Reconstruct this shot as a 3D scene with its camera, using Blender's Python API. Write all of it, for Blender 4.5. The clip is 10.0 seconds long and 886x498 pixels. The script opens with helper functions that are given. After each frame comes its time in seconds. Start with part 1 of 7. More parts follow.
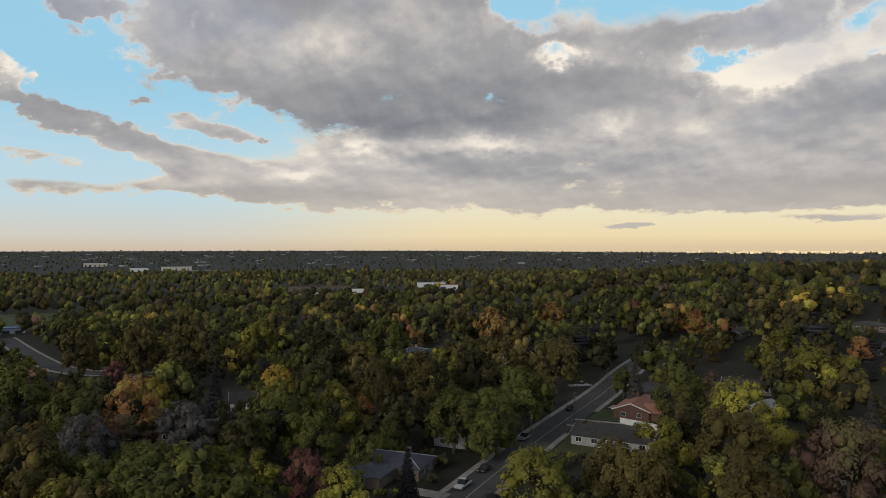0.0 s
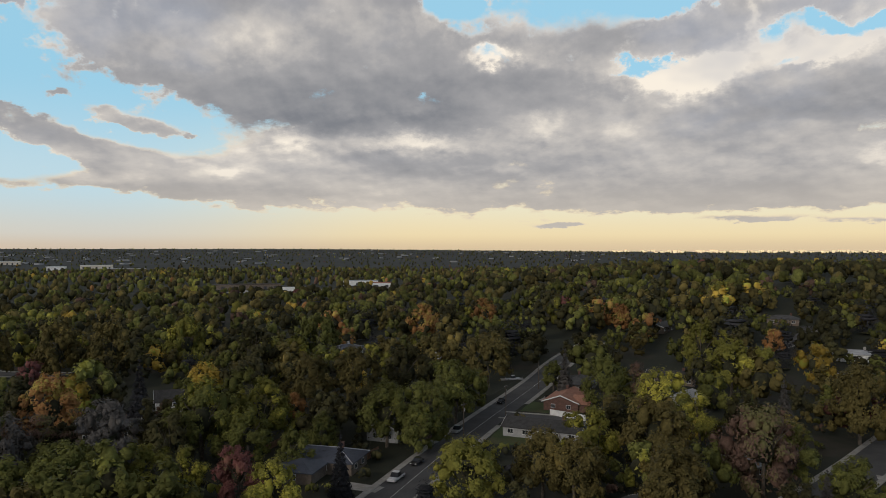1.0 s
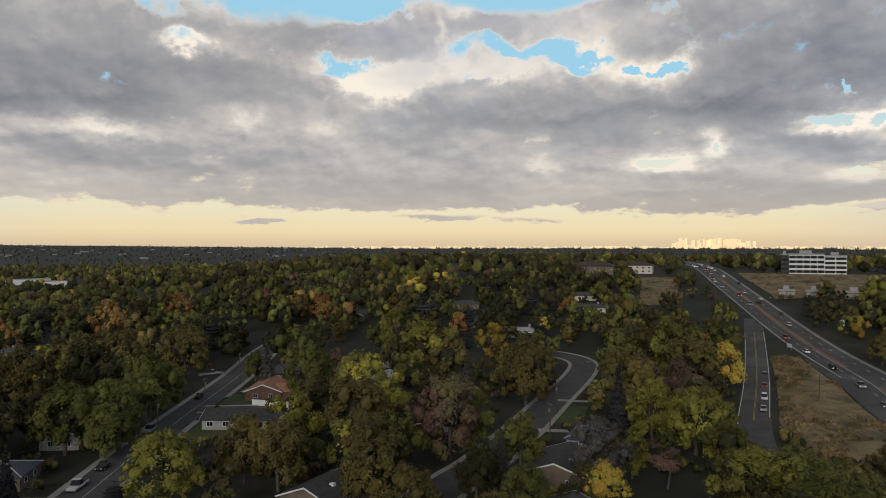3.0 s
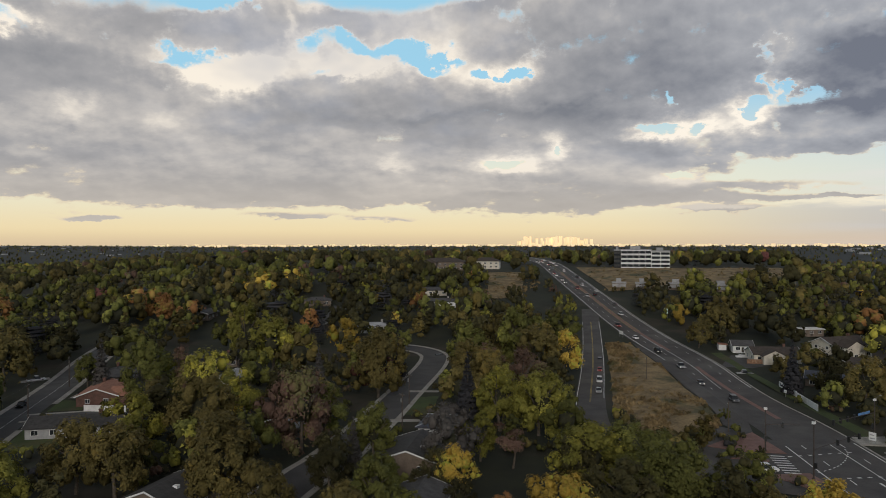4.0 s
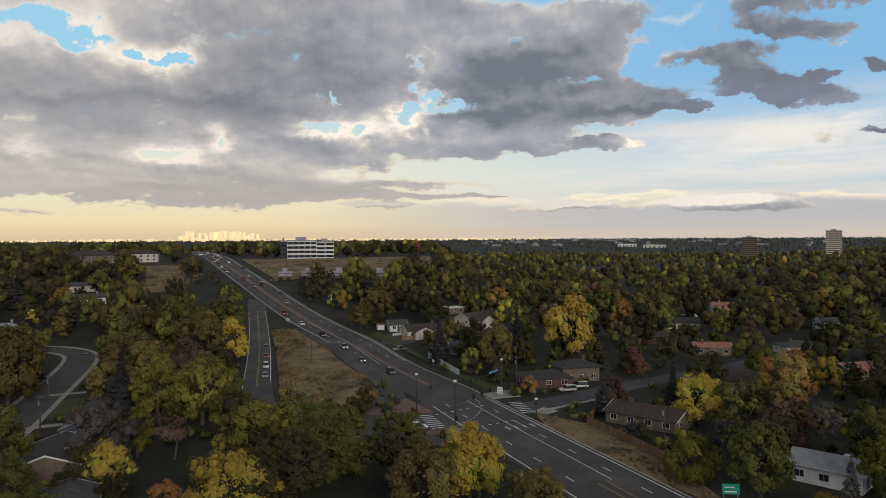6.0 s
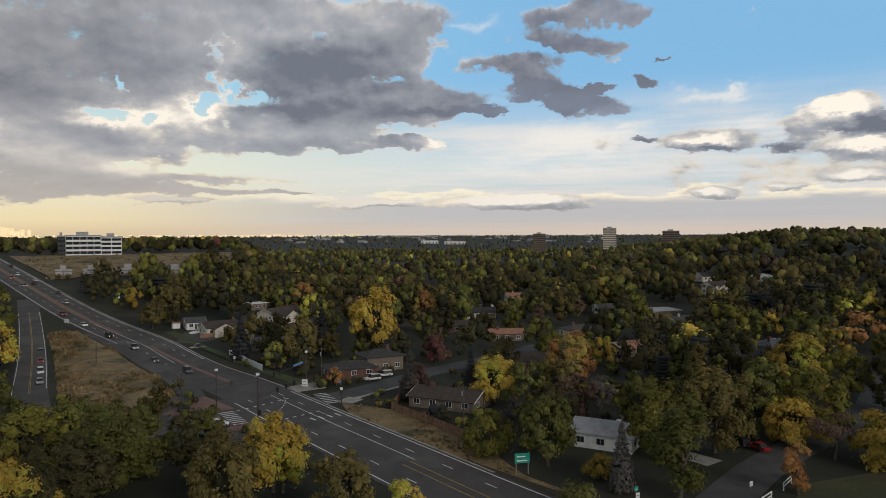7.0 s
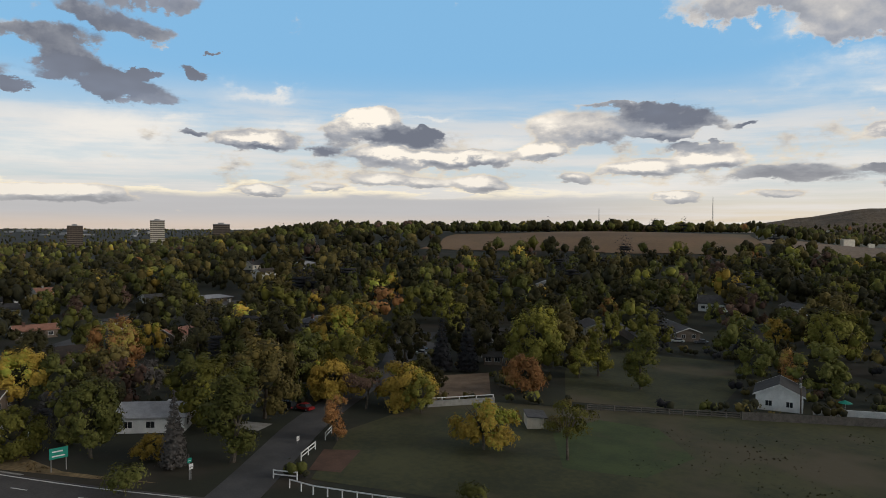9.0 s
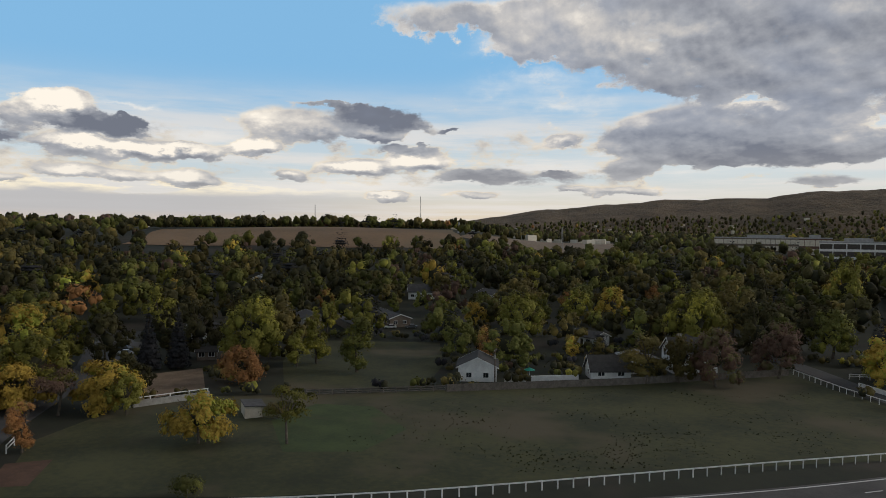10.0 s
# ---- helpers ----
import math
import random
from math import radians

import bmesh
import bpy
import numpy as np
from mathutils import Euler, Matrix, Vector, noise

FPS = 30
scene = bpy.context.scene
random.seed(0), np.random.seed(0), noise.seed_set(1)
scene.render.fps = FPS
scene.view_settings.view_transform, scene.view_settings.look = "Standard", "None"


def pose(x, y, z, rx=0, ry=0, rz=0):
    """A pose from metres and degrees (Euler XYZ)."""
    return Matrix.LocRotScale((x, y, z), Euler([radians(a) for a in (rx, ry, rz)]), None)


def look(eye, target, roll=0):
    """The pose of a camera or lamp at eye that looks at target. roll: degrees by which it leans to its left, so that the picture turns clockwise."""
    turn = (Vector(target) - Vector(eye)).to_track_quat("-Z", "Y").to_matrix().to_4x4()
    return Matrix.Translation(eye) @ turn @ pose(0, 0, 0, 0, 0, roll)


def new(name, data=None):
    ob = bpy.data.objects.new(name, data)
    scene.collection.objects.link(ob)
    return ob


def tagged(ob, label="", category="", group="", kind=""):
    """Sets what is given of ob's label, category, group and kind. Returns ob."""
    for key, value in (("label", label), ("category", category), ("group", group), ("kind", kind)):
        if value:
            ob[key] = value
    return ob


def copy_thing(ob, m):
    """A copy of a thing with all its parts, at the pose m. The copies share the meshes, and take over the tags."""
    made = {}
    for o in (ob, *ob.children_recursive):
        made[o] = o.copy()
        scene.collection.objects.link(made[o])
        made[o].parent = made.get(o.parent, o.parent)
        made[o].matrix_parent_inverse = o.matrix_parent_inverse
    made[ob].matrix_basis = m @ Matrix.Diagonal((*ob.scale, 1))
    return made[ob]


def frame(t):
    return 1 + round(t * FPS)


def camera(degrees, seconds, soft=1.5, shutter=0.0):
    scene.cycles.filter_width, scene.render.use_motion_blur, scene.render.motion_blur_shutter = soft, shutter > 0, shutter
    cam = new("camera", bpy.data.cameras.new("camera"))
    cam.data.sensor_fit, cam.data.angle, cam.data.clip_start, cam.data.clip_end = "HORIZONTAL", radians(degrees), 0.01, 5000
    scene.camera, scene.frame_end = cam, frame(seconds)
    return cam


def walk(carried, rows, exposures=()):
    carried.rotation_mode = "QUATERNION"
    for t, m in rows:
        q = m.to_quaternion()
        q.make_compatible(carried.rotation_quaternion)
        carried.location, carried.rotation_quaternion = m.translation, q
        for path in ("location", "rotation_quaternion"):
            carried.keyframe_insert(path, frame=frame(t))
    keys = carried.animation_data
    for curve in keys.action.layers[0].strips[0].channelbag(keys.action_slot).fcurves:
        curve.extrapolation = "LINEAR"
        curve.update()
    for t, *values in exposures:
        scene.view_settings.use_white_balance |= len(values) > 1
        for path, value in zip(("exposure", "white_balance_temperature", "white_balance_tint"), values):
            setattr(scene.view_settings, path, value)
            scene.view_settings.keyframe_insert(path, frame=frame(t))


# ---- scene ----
cam = camera(63.9, 10.0, soft=0.7)
PATH = [
    (0, (0.06, -0.89, 51.95), (13.06, 98.26, 52.16), -0.14),
    (0.5, (-0.07, -0.95, 51.32), (13.07, 98.19, 51.51), -0.07),
    (1, (-0.22, -1.08, 50.68), (22.11, 96.39, 50.72), -0.00),
    (1.5, (-0.39, -1.28, 50.02), (31.82, 93.40, 49.94), 0.05),
    (2, (-0.58, -1.52, 49.35), (41.24, 89.32, 49.17), 0.07),
    (2.5, (-0.78, -1.80, 48.66), (50.16, 84.25, 48.33), 0.06),
    (2.7, (-0.87, -1.92, 48.38), (53.60, 81.94, 48.00), 0.05),
    (3.8, (-1.38, -2.62, 46.78), (70.76, 66.63, 46.15), -0.07),
    (4, (-1.48, -2.75, 46.48), (73.40, 63.53, 45.80), -0.09),
    (4.5, (-1.73, -3.06, 45.70), (79.62, 55.09, 44.83), -0.17),
    (5, (-2.01, -3.35, 44.91), (84.99, 45.95, 43.88), -0.23),
    (5.5, (-2.29, -3.60, 44.09), (89.94, 35.03, 42.80), -0.28),
    (5.7, (-2.41, -3.69, 43.75), (91.71, 30.09, 42.37), -0.29),
    (6.8, (-3.08, -4.00, 41.82), (96.80, 0.46, 39.91), -0.26),
    (7, (-3.21, -4.02, 41.46), (96.76, -4.89, 39.45), -0.23),
    (7.5, (-3.54, -4.01, 40.52), (95.37, -18.58, 38.35), -0.14),
    (8, (-3.88, -3.90, 39.56), (91.88, -32.61, 37.18), -0.02),
    (8.5, (-4.22, -3.68, 38.56), (86.04, -46.65, 36.05), 0.12),
    (9, (-4.58, -3.34, 37.52), (76.68, -61.56, 34.90), 0.26),
    (9.5, (-4.94, -2.87, 36.45), (62.59, -76.58, 33.86), 0.38),
    (10, (-5.31, -2.25, 35.35), (47.35, -87.22, 32.64), 0.45),
]
walk(cam, [(t, look(eye, target, roll)) for t, eye, target, roll in PATH])

# ---- sky and light ----
SUN_AZ, SUN_EL = 232.0, 14.0


class Nodes:
    """A short way to write node arithmetic."""

    def __init__(self, tree):
        self.tree = tree

    def node(self, kind, **props):
        n = self.tree.nodes.new(kind)
        for key, value in props.items():
            if key == "operation":
                n.operation = value
            elif key == "data_type":
                n.data_type = value
            elif key == "interpolation_type":
                n.interpolation_type = value
        return n

    def put(self, socket, value):
        if isinstance(value, bpy.types.NodeSocket):
            self.tree.links.new(value, socket)
        elif value is not None:
            socket.default_value = value

    def math(self, op, a, b=None, c=None):
        n = self.node("ShaderNodeMath", operation=op)
        for s, v in zip(n.inputs, (a, b, c)):
            self.put(s, v)
        return n.outputs[0]

    def vec(self, op, a, b=None):
        n = self.node("ShaderNodeVectorMath", operation=op)
        self.put(n.inputs[0], a)
        self.put(n.inputs[1], b)
        return n.outputs["Value"] if op in ("DOT_PRODUCT", "LENGTH") else n.outputs["Vector"]

    def smooth(self, x, lo, hi, a=0.0, b=1.0):
        n = self.node("ShaderNodeMapRange", interpolation_type="SMOOTHSTEP")
        for s, v in zip(n.inputs, (x, lo, hi, a, b)):
            self.put(s, v)
        return n.outputs[0]

    def mix(self, fac, a, b):
        n = self.node("ShaderNodeMix", data_type="RGBA")
        self.put(n.inputs["Factor"], fac)
        self.put(n.inputs[6], a)
        self.put(n.inputs[7], b)
        return n.outputs[2]

    def noise(self, where, scale, detail=6.0, rough=0.55, warp=0.0):
        n = self.node("ShaderNodeTexNoise")
        self.put(n.inputs["Vector"], where)
        self.put(n.inputs["Scale"], scale)
        self.put(n.inputs["Detail"], detail)
        self.put(n.inputs["Roughness"], rough)
        self.put(n.inputs["Distortion"], warp)
        return n.outputs["Fac"]

    def ramp(self, fac, stops):
        n = self.node("ShaderNodeValToRGB")
        self.put(n.inputs[0], fac)
        e = n.color_ramp.elements
        while len(e) < len(stops):
            e.new(0.5)
        for el, (at, col) in zip(e, stops):
            el.position, el.color = at, (*col, 1)
        return n.outputs[0]

    def xyz(self, x, y, z=0.0):
        n = self.node("ShaderNodeCombineXYZ")
        for s, v in zip(n.inputs, (x, y, z)):
            self.put(s, v)
        return n.outputs[0]


def lin(r, g, b):
    """A colour as the eye reads it, as linear light."""
    return tuple(c / 12.92 if c < 0.04 else ((c + 0.055) / 1.055) ** 2.4 for c in (r, g, b))


# Cloud masses (and, below zero, the gaps between them): azimuth, height, half width, half height in degrees, weight, slope.
PUFFS = []
# Brighter and dimmer stretches of the clouds, and thin white wisps, in the same measure.
TONES = []
WISPS = []


def puff(a, e, ra, re, w, slope=0.0):
    """A cloud mass, or a gap whose edges catch the light."""
    PUFFS.append((a, e, ra, re, w, slope))
    if w < -0.85:
        TONES.append((a, e, ra * 1.5 + 0.6, re * 1.8 + 0.4, 0.9))


def tone(a, e, ra, re, w):
    TONES.append((a, e, ra, re, w))


def wisp(a, e, ra, re, w):
    WISPS.append((a, e, ra, re, w))


def scud(a, e, ra, re, slope=0.0):
    """A dark ragged fragment of cloud."""
    puff(a, e, ra, re, 1.05, slope)
    tone(a, e, ra * 1.2, re * 1.3, -1.0)


def heap(a, e, ra, re):
    """A heaped cloud with a sunlit head and a grey foot."""
    puff(a, e, ra, re, 1.0)
    tone(a - 0.15 * ra, e + 0.3 * re, 1.0 * ra, 0.75 * re, 1.5)
    tone(a + 0.3 * ra, e - 0.8 * re, 0.9 * ra, 0.5 * re, -0.7)


# the grey deck in the north
puff(34.4, 14.0, 10.8, 4.59, 1)
puff(1.0, 17.7, 19.4, 4.11, 1)
puff(-6.5, 13.4, 10.3, 2.17, 1, -11)
puff(12.8, 13.1, 21.7, 4.30, 1)
puff(17.2, 7.7, 21.2, 2.91, 1)
puff(19.9, 4.8, 22.6, 1.94, 1)
puff(3.7, 6.1, 10.0, 2.47, 1)
puff(-2.6, 4.6, 5.3, 1.25, 1)
puff(-22.5, 10.0, 3.8, 0.84, 1, -8)
puff(-17.8, 8.7, 4.7, 1.09, 1, -14)
puff(-12.4, 6.9, 5.9, 1.14, 1, -12)
puff(-7.4, 5.4, 5.1, 1.22, 1, -6)
puff(-10.7, 9.4, 2.9, 0.76, 0.9, -10)
puff(-7.4, 8.5, 0.5, 0.26, 0.8)
puff(-15.5, 11.0, 1.0, 0.36, 0.7)
puff(-20.7, 15.1, 1.3, 0.67, 0.6)
puff(-24.6, 12.0, 1.1, 1.66, 0.9)
puff(-22.1, 6.6, 2.8, 0.35, 0.85, -6)
puff(-21.4, 4.5, 4.6, 0.67, 0.7)
puff(-12.4, 4.8, 4.9, 0.68, 0.75)
puff(22.0, 1.9, 1.8, 0.22, 0.75)
puff(-20.0, 17.1, 2.9, 0.81, 0.9)
puff(14.1, 18.7, 2.7, 0.81, -0.9)
puff(11.0, 11.6, 1.8, 0.61, -0.25)
puff(-16.9, 9.9, 1.5, 0.40, -0.4)
tone(-1.3, 16.8, 4.0, 1.86, 1)
tone(17.3, 15.1, 2.1, 0.67, 1.5)
tone(32.5, 12.8, 2.3, 1.41, 1.6)
tone(10.5, 8.5, 5.9, 0.89, 0.8)
tone(1.0, 8.5, 5.0, 0.80, 0.6)
tone(21.2, 10.0, 2.1, 0.94, 0.7)
tone(-4.4, 6.0, 1.1, 0.44, 1.5)
tone(-12.4, 5.1, 2.4, 0.51, 0.9)
tone(3.7, 12.7, 13.6, 1.95, -0.35)
tone(23.7, 12.0, 3.8, 2.30, -0.5)
tone(-13.6, 12.4, 3.6, 1.22, -0.7)
tone(6.9, 9.9, 8.7, 0.97, -0.55)
tone(-6.1, 14.5, 6.9, 1.45, 0.35)
tone(-19.3, 8.5, 5.8, 0.88, -0.5)
tone(-24.0, 12.3, 0.8, 0.93, 1.2)
tone(-18.6, 2.7, 2.2, 0.33, 1)
tone(-7.4, 9.9, 2.1, 0.38, 0.7)
# its gaps and heads in the north-east
puff(52.5, 16.1, 10.6, 2.41, 1)
puff(50.1, 11.5, 13.3, 1.97, 1)
puff(33.2, 8.9, 11.8, 2.00, 1)
puff(35.0, 17.0, 1.8, 1.86, 0.8)
puff(39.2, 16.9, 2.7, 1.15, 0.8, -12)
puff(60.3, 5.8, 7.5, 1.76, 1)
puff(56.7, 3.8, 9.5, 1.47, 0.9)
puff(30.4, 11.5, 5.0, 1.74, 0.9)
puff(22.3, 1.9, 1.8, 0.23, 0.7)
puff(34.1, 2.2, 2.7, 0.32, 0.6)
puff(30.2, 18.4, 2.8, 0.90, -1.2)
puff(28.8, 14.0, 2.4, 0.64, -1.1)
puff(37.2, 15.5, 1.8, 0.92, -1)
puff(43.6, 15.3, 4.3, 0.91, -1.3, -12)
puff(47.5, 14.1, 3.1, 0.53, -1.1)
puff(53.3, 13.1, 1.2, 0.36, -1.1)
puff(38.6, 13.6, 2.2, 0.51, -0.7)
puff(15.5, 17.3, 2.1, 0.64, -0.6)
puff(53.1, 6.5, 1.6, 0.33, -1.25)
puff(57.8, 7.7, 0.3, 0.36, -1)
puff(11.2, 11.5, 1.4, 0.58, -0.3)
tone(17.5, 15.2, 2.1, 0.62, 1.5)
tone(32.5, 12.8, 2.6, 1.04, 1.6)
tone(38.6, 18.3, 1.8, 0.73, 1.1)
tone(35.6, 17.4, 0.8, 1.44, 0.9)
tone(40.4, 13.4, 1.3, 0.42, 1.1)
tone(54.1, 6.1, 1.5, 0.41, 1.3)
tone(11.6, 8.5, 5.7, 0.76, 0.9)
tone(21.2, 9.3, 2.7, 0.96, 0.7)
tone(26.8, 9.2, 1.8, 0.97, 0.6)
tone(15.3, 6.6, 3.8, 0.43, 0.5)
tone(58.5, 9.7, 3.9, 1.37, -0.5)
tone(28.8, 11.9, 2.2, 1.39, -0.5)
tone(52.9, 14.9, 7.8, 1.37, -0.35)
tone(44.7, 9.9, 8.6, 0.51, -0.3)
tone(43.9, 6.5, 2.6, 0.52, 0.5)
tone(53.7, 4.4, 2.3, 0.25, 0.7)
tone(0.7, 8.7, 2.4, 0.62, 0.8)
# the deck in the east and its ragged end
puff(62.1, 9.6, 13.6, 2.42, 1)
puff(69.4, 15.6, 9.7, 3.93, 1)
puff(78.4, 13.4, 6.6, 3.26, 1)
puff(67.1, 11.0, 9.0, 1.95, 1)
puff(32.0, 14.5, 5.6, 2.24, 0.8)
puff(57.6, 15.6, 15.0, 3.02, 1)
puff(62.2, 17.5, 11.8, 2.05, 1)
puff(46.5, 11.3, 14.2, 2.03, 1)
puff(39.5, 7.8, 13.5, 2.50, 1)
puff(54.4, 6.5, 14.9, 2.01, 1)
puff(39.4, 4.0, 14.7, 1.27, 1)
puff(57.6, 3.8, 7.3, 1.36, 0.9)
puff(84.3, 15.1, 6.8, 2.78, 1)
puff(81.6, 11.1, 7.9, 1.83, 1)
puff(77.1, 8.3, 5.2, 1.62, 1)
puff(87.3, 7.5, 2.7, 0.44, 0.95)
puff(88.0, 10.2, 5.3, 1.09, 1, 6)
puff(72.4, 4.3, 6.1, 0.40, 0.85)
puff(66.6, 3.7, 4.0, 0.54, 0.85)
puff(78.0, 3.3, 2.5, 0.17, 0.7)
puff(38.2, 2.3, 3.5, 0.25, 0.6)
puff(43.1, 2.0, 2.5, 0.26, 0.6)
puff(82.8, 6.9, 1.6, 0.25, 0.8)
puff(73.6, 11.7, 0.5, 1.02, -1.1)
puff(72.2, 10.4, 1.0, 0.60, -1.1)
puff(73.1, 14.0, 0.6, 1.25, -0.8)
puff(65.2, 8.8, 1.4, 0.35, -1.3)
puff(67.8, 8.6, 0.6, 0.53, -1.2)
puff(71.5, 9.5, 0.7, 0.39, -1.2)
puff(53.0, 6.5, 1.7, 0.36, -1.2)
puff(57.9, 7.5, 0.3, 0.40, -1.1)
puff(53.5, 13.0, 1.3, 0.38, -1)
puff(75.4, 10.3, 2.5, 0.34, -0.8)
puff(85.8, 12.0, 2.2, 0.31, -0.7)
puff(80.2, 15.3, 1.6, 0.55, -0.4)
tone(54.0, 6.4, 1.8, 0.36, 1.2)
tone(65.8, 8.5, 2.7, 0.44, 1.2)
tone(71.1, 9.0, 1.8, 0.87, 0.8)
tone(44.8, 6.5, 2.1, 0.69, 0.6)
tone(32.7, 13.3, 2.5, 0.76, 1.4)
tone(41.5, 14.1, 1.6, 0.56, 0.9)
tone(59.0, 14.2, 11.8, 2.13, -0.4)
tone(82.8, 13.1, 7.0, 1.79, -0.6)
tone(78.8, 9.9, 4.1, 0.84, -0.6)
tone(50.4, 10.4, 11.0, 0.78, -0.4)
tone(44.3, 3.9, 12.6, 0.87, 0.15)
tone(82.8, 14.8, 4.7, 1.17, -0.35)
tone(76.7, 4.1, 3.8, 0.26, 0.8)
tone(90.1, 7.4, 0.7, 0.23, 1)
tone(75.9, 6.0, 1.7, 0.26, 0.8)
tone(46.5, 10.6, 2.6, 0.43, 0.5)
tone(60.3, 7.8, 6.4, 0.80, -0.3)
puff(64.9, 8.5, 10.4, 2.40, 1)
puff(72.8, 13.5, 9.1, 4.06, 1)
puff(80.5, 13.6, 7.5, 3.56, 1)
puff(84.5, 10.1, 7.6, 1.57, 1)
puff(78.7, 7.8, 5.5, 1.39, 1)
puff(86.8, 16.3, 4.1, 1.73, 1)
puff(66.9, 11.6, 5.7, 1.43, 1, -10)
puff(70.7, 3.5, 5.2, 0.30, 0.8)
puff(76.5, 3.4, 3.4, 0.18, 0.8)
puff(74.6, 11.4, 0.5, 0.83, -1.1)
puff(71.6, 9.5, 0.9, 0.46, -1.1)
puff(65.3, 9.0, 1.3, 0.28, -1.2)
puff(68.1, 8.6, 0.4, 0.49, -1.2)
puff(66.5, 10.7, 0.3, 0.48, -0.8)
puff(66.4, 5.1, 1.1, 0.16, -1)
puff(74.4, 8.0, 0.5, 0.85, -0.5)
puff(75.3, 10.7, 1.7, 0.29, -0.7)
tone(80.5, 12.6, 6.2, 2.96, -0.6)
tone(84.0, 9.9, 6.7, 1.22, -0.7)
tone(88.1, 16.5, 2.7, 1.44, -0.6)
tone(79.6, 7.0, 3.5, 0.61, -0.5)
tone(89.9, 7.4, 1.1, 0.36, 1.2)
tone(68.3, 2.9, 2.7, 0.25, 1.2)
tone(76.5, 5.7, 1.3, 0.22, 0.8)
tone(72.4, 9.1, 1.2, 0.67, 0.8)
tone(62.8, 11.0, 3.9, 1.16, -0.3)
# dark scud in the east
scud(101.6, 16.9, 4.1, 0.97)
scud(100.7, 14.8, 3.7, 0.91, -12)
scud(96.9, 13.4, 4.0, 0.85, -4)
scud(100.5, 10.3, 4.8, 0.86, -5)
scud(102.9, 11.4, 1.1, 0.34)
scud(106.5, 11.6, 2.0, 0.42, -7)
scud(98.7, 11.7, 3.6, 0.77, -9)
scud(92.6, 9.9, 4.1, 0.31, -3)
scud(107.3, 13.3, 0.5, 0.24)
scud(86.9, 7.3, 2.5, 0.49)
scud(106.7, 7.2, 0.9, 0.21)
scud(116.0, 6.2, 0.9, 0.28)
# white wisps, and heaps with sunlit heads
wisp(100.3, 6.8, 7.5, 1.32, 0.75)
wisp(110.8, 10.2, 2.2, 0.41, 0.7)
wisp(113.2, 10.4, 1.2, 0.28, 0.7)
wisp(93.3, 16.3, 1.4, 0.37, 0.6)
wisp(105.9, 8.1, 1.8, 0.34, 0.7)
wisp(95.8, 5.7, 9.0, 0.89, 0.5)
wisp(114.7, 8.2, 1.7, 0.36, 0.7)
wisp(119.4, 4.5, 4.2, 0.79, 0.6)
heap(119.8, 8.7, 2.5, 1.00)
heap(120.8, 6.1, 2.1, 0.58)
heap(111.0, 7.0, 2.5, 0.67)
heap(111.2, 3.1, 2.2, 0.38)
heap(116.4, 3.3, 1.8, 0.37)
heap(95.8, 2.6, 5.2, 0.54)
heap(99.6, 2.8, 1.8, 0.63)
heap(69.9, 2.8, 3.6, 0.30)
heap(84.9, 2.5, 4.1, 0.32)
heap(120.1, 8.3, 3.0, 1.32)
heap(136.1, 8.2, 4.8, 1.49)
heap(133.5, 6.4, 1.7, 0.59)
heap(125.2, 5.7, 4.9, 0.57)
heap(128.2, 3.7, 2.2, 0.66)
heap(120.7, 4.1, 1.9, 0.40)
heap(135.7, 4.2, 1.0, 0.38)
heap(140.8, 4.9, 2.7, 0.53)
heap(146.1, 5.5, 1.7, 0.70)
heap(111.2, 6.9, 2.6, 0.67)
heap(143.7, 2.8, 1.8, 0.28)
heap(111.6, 2.9, 1.9, 0.36)
heap(95.6, 2.7, 3.7, 0.55)
heap(85.6, 2.5, 2.9, 0.31)
scud(124.3, 7.4, 0.9, 0.61)
scud(141.8, 9.4, 4.1, 0.47, -6)
scud(142.5, 7.7, 1.8, 0.63)
scud(122.0, 7.4, 2.0, 0.53)
wisp(113.4, 7.9, 2.3, 0.44, 0.6)
wisp(125.1, 9.0, 1.8, 0.22, 0.6)
wisp(103.6, 7.7, 7.0, 1.09, 0.5)
wisp(129.5, 6.8, 2.6, 0.52, 0.6)
wisp(98.5, 5.4, 9.2, 1.07, 0.4)
wisp(137.7, 3.4, 7.8, 0.67, 0.4)
heap(133.5, 6.1, 2.2, 0.56)
heap(143.2, 7.5, 2.0, 0.62)
heap(121.1, 6.1, 1.9, 0.52)
heap(126.8, 5.7, 4.3, 0.50)
heap(128.8, 3.6, 1.7, 0.60)
heap(146.2, 5.4, 2.1, 0.54)
heap(136.3, 3.9, 1.1, 0.40)
heap(141.6, 4.9, 2.3, 0.58)
heap(143.9, 2.6, 2.1, 0.32)
heap(157.9, 7.1, 1.6, 0.57)
heap(158.3, 3.2, 1.4, 0.31)
heap(162.7, 3.1, 3.0, 0.39)
heap(150.3, 2.8, 2.7, 0.36)
heap(123.7, 3.8, 2.3, 0.37)
scud(124.8, 7.6, 0.8, 0.57)
scud(142.1, 8.9, 4.5, 0.48, -11)
scud(145.7, 6.3, 2.1, 0.31)
scud(151.2, 4.3, 3.3, 0.50)
scud(148.9, 7.9, 1.0, 0.22)
scud(157.4, 4.5, 1.2, 0.18)
scud(144.3, 8.4, 1.8, 0.35)
wisp(155.8, 11.4, 3.8, 0.86, 0.9)
wisp(157.8, 9.9, 3.3, 0.56, 0.8)
wisp(151.5, 14.3, 2.0, 0.59, 0.6)
wisp(125.6, 9.0, 1.4, 0.20, 0.6)
wisp(157.9, 5.3, 5.7, 0.89, 0.5)
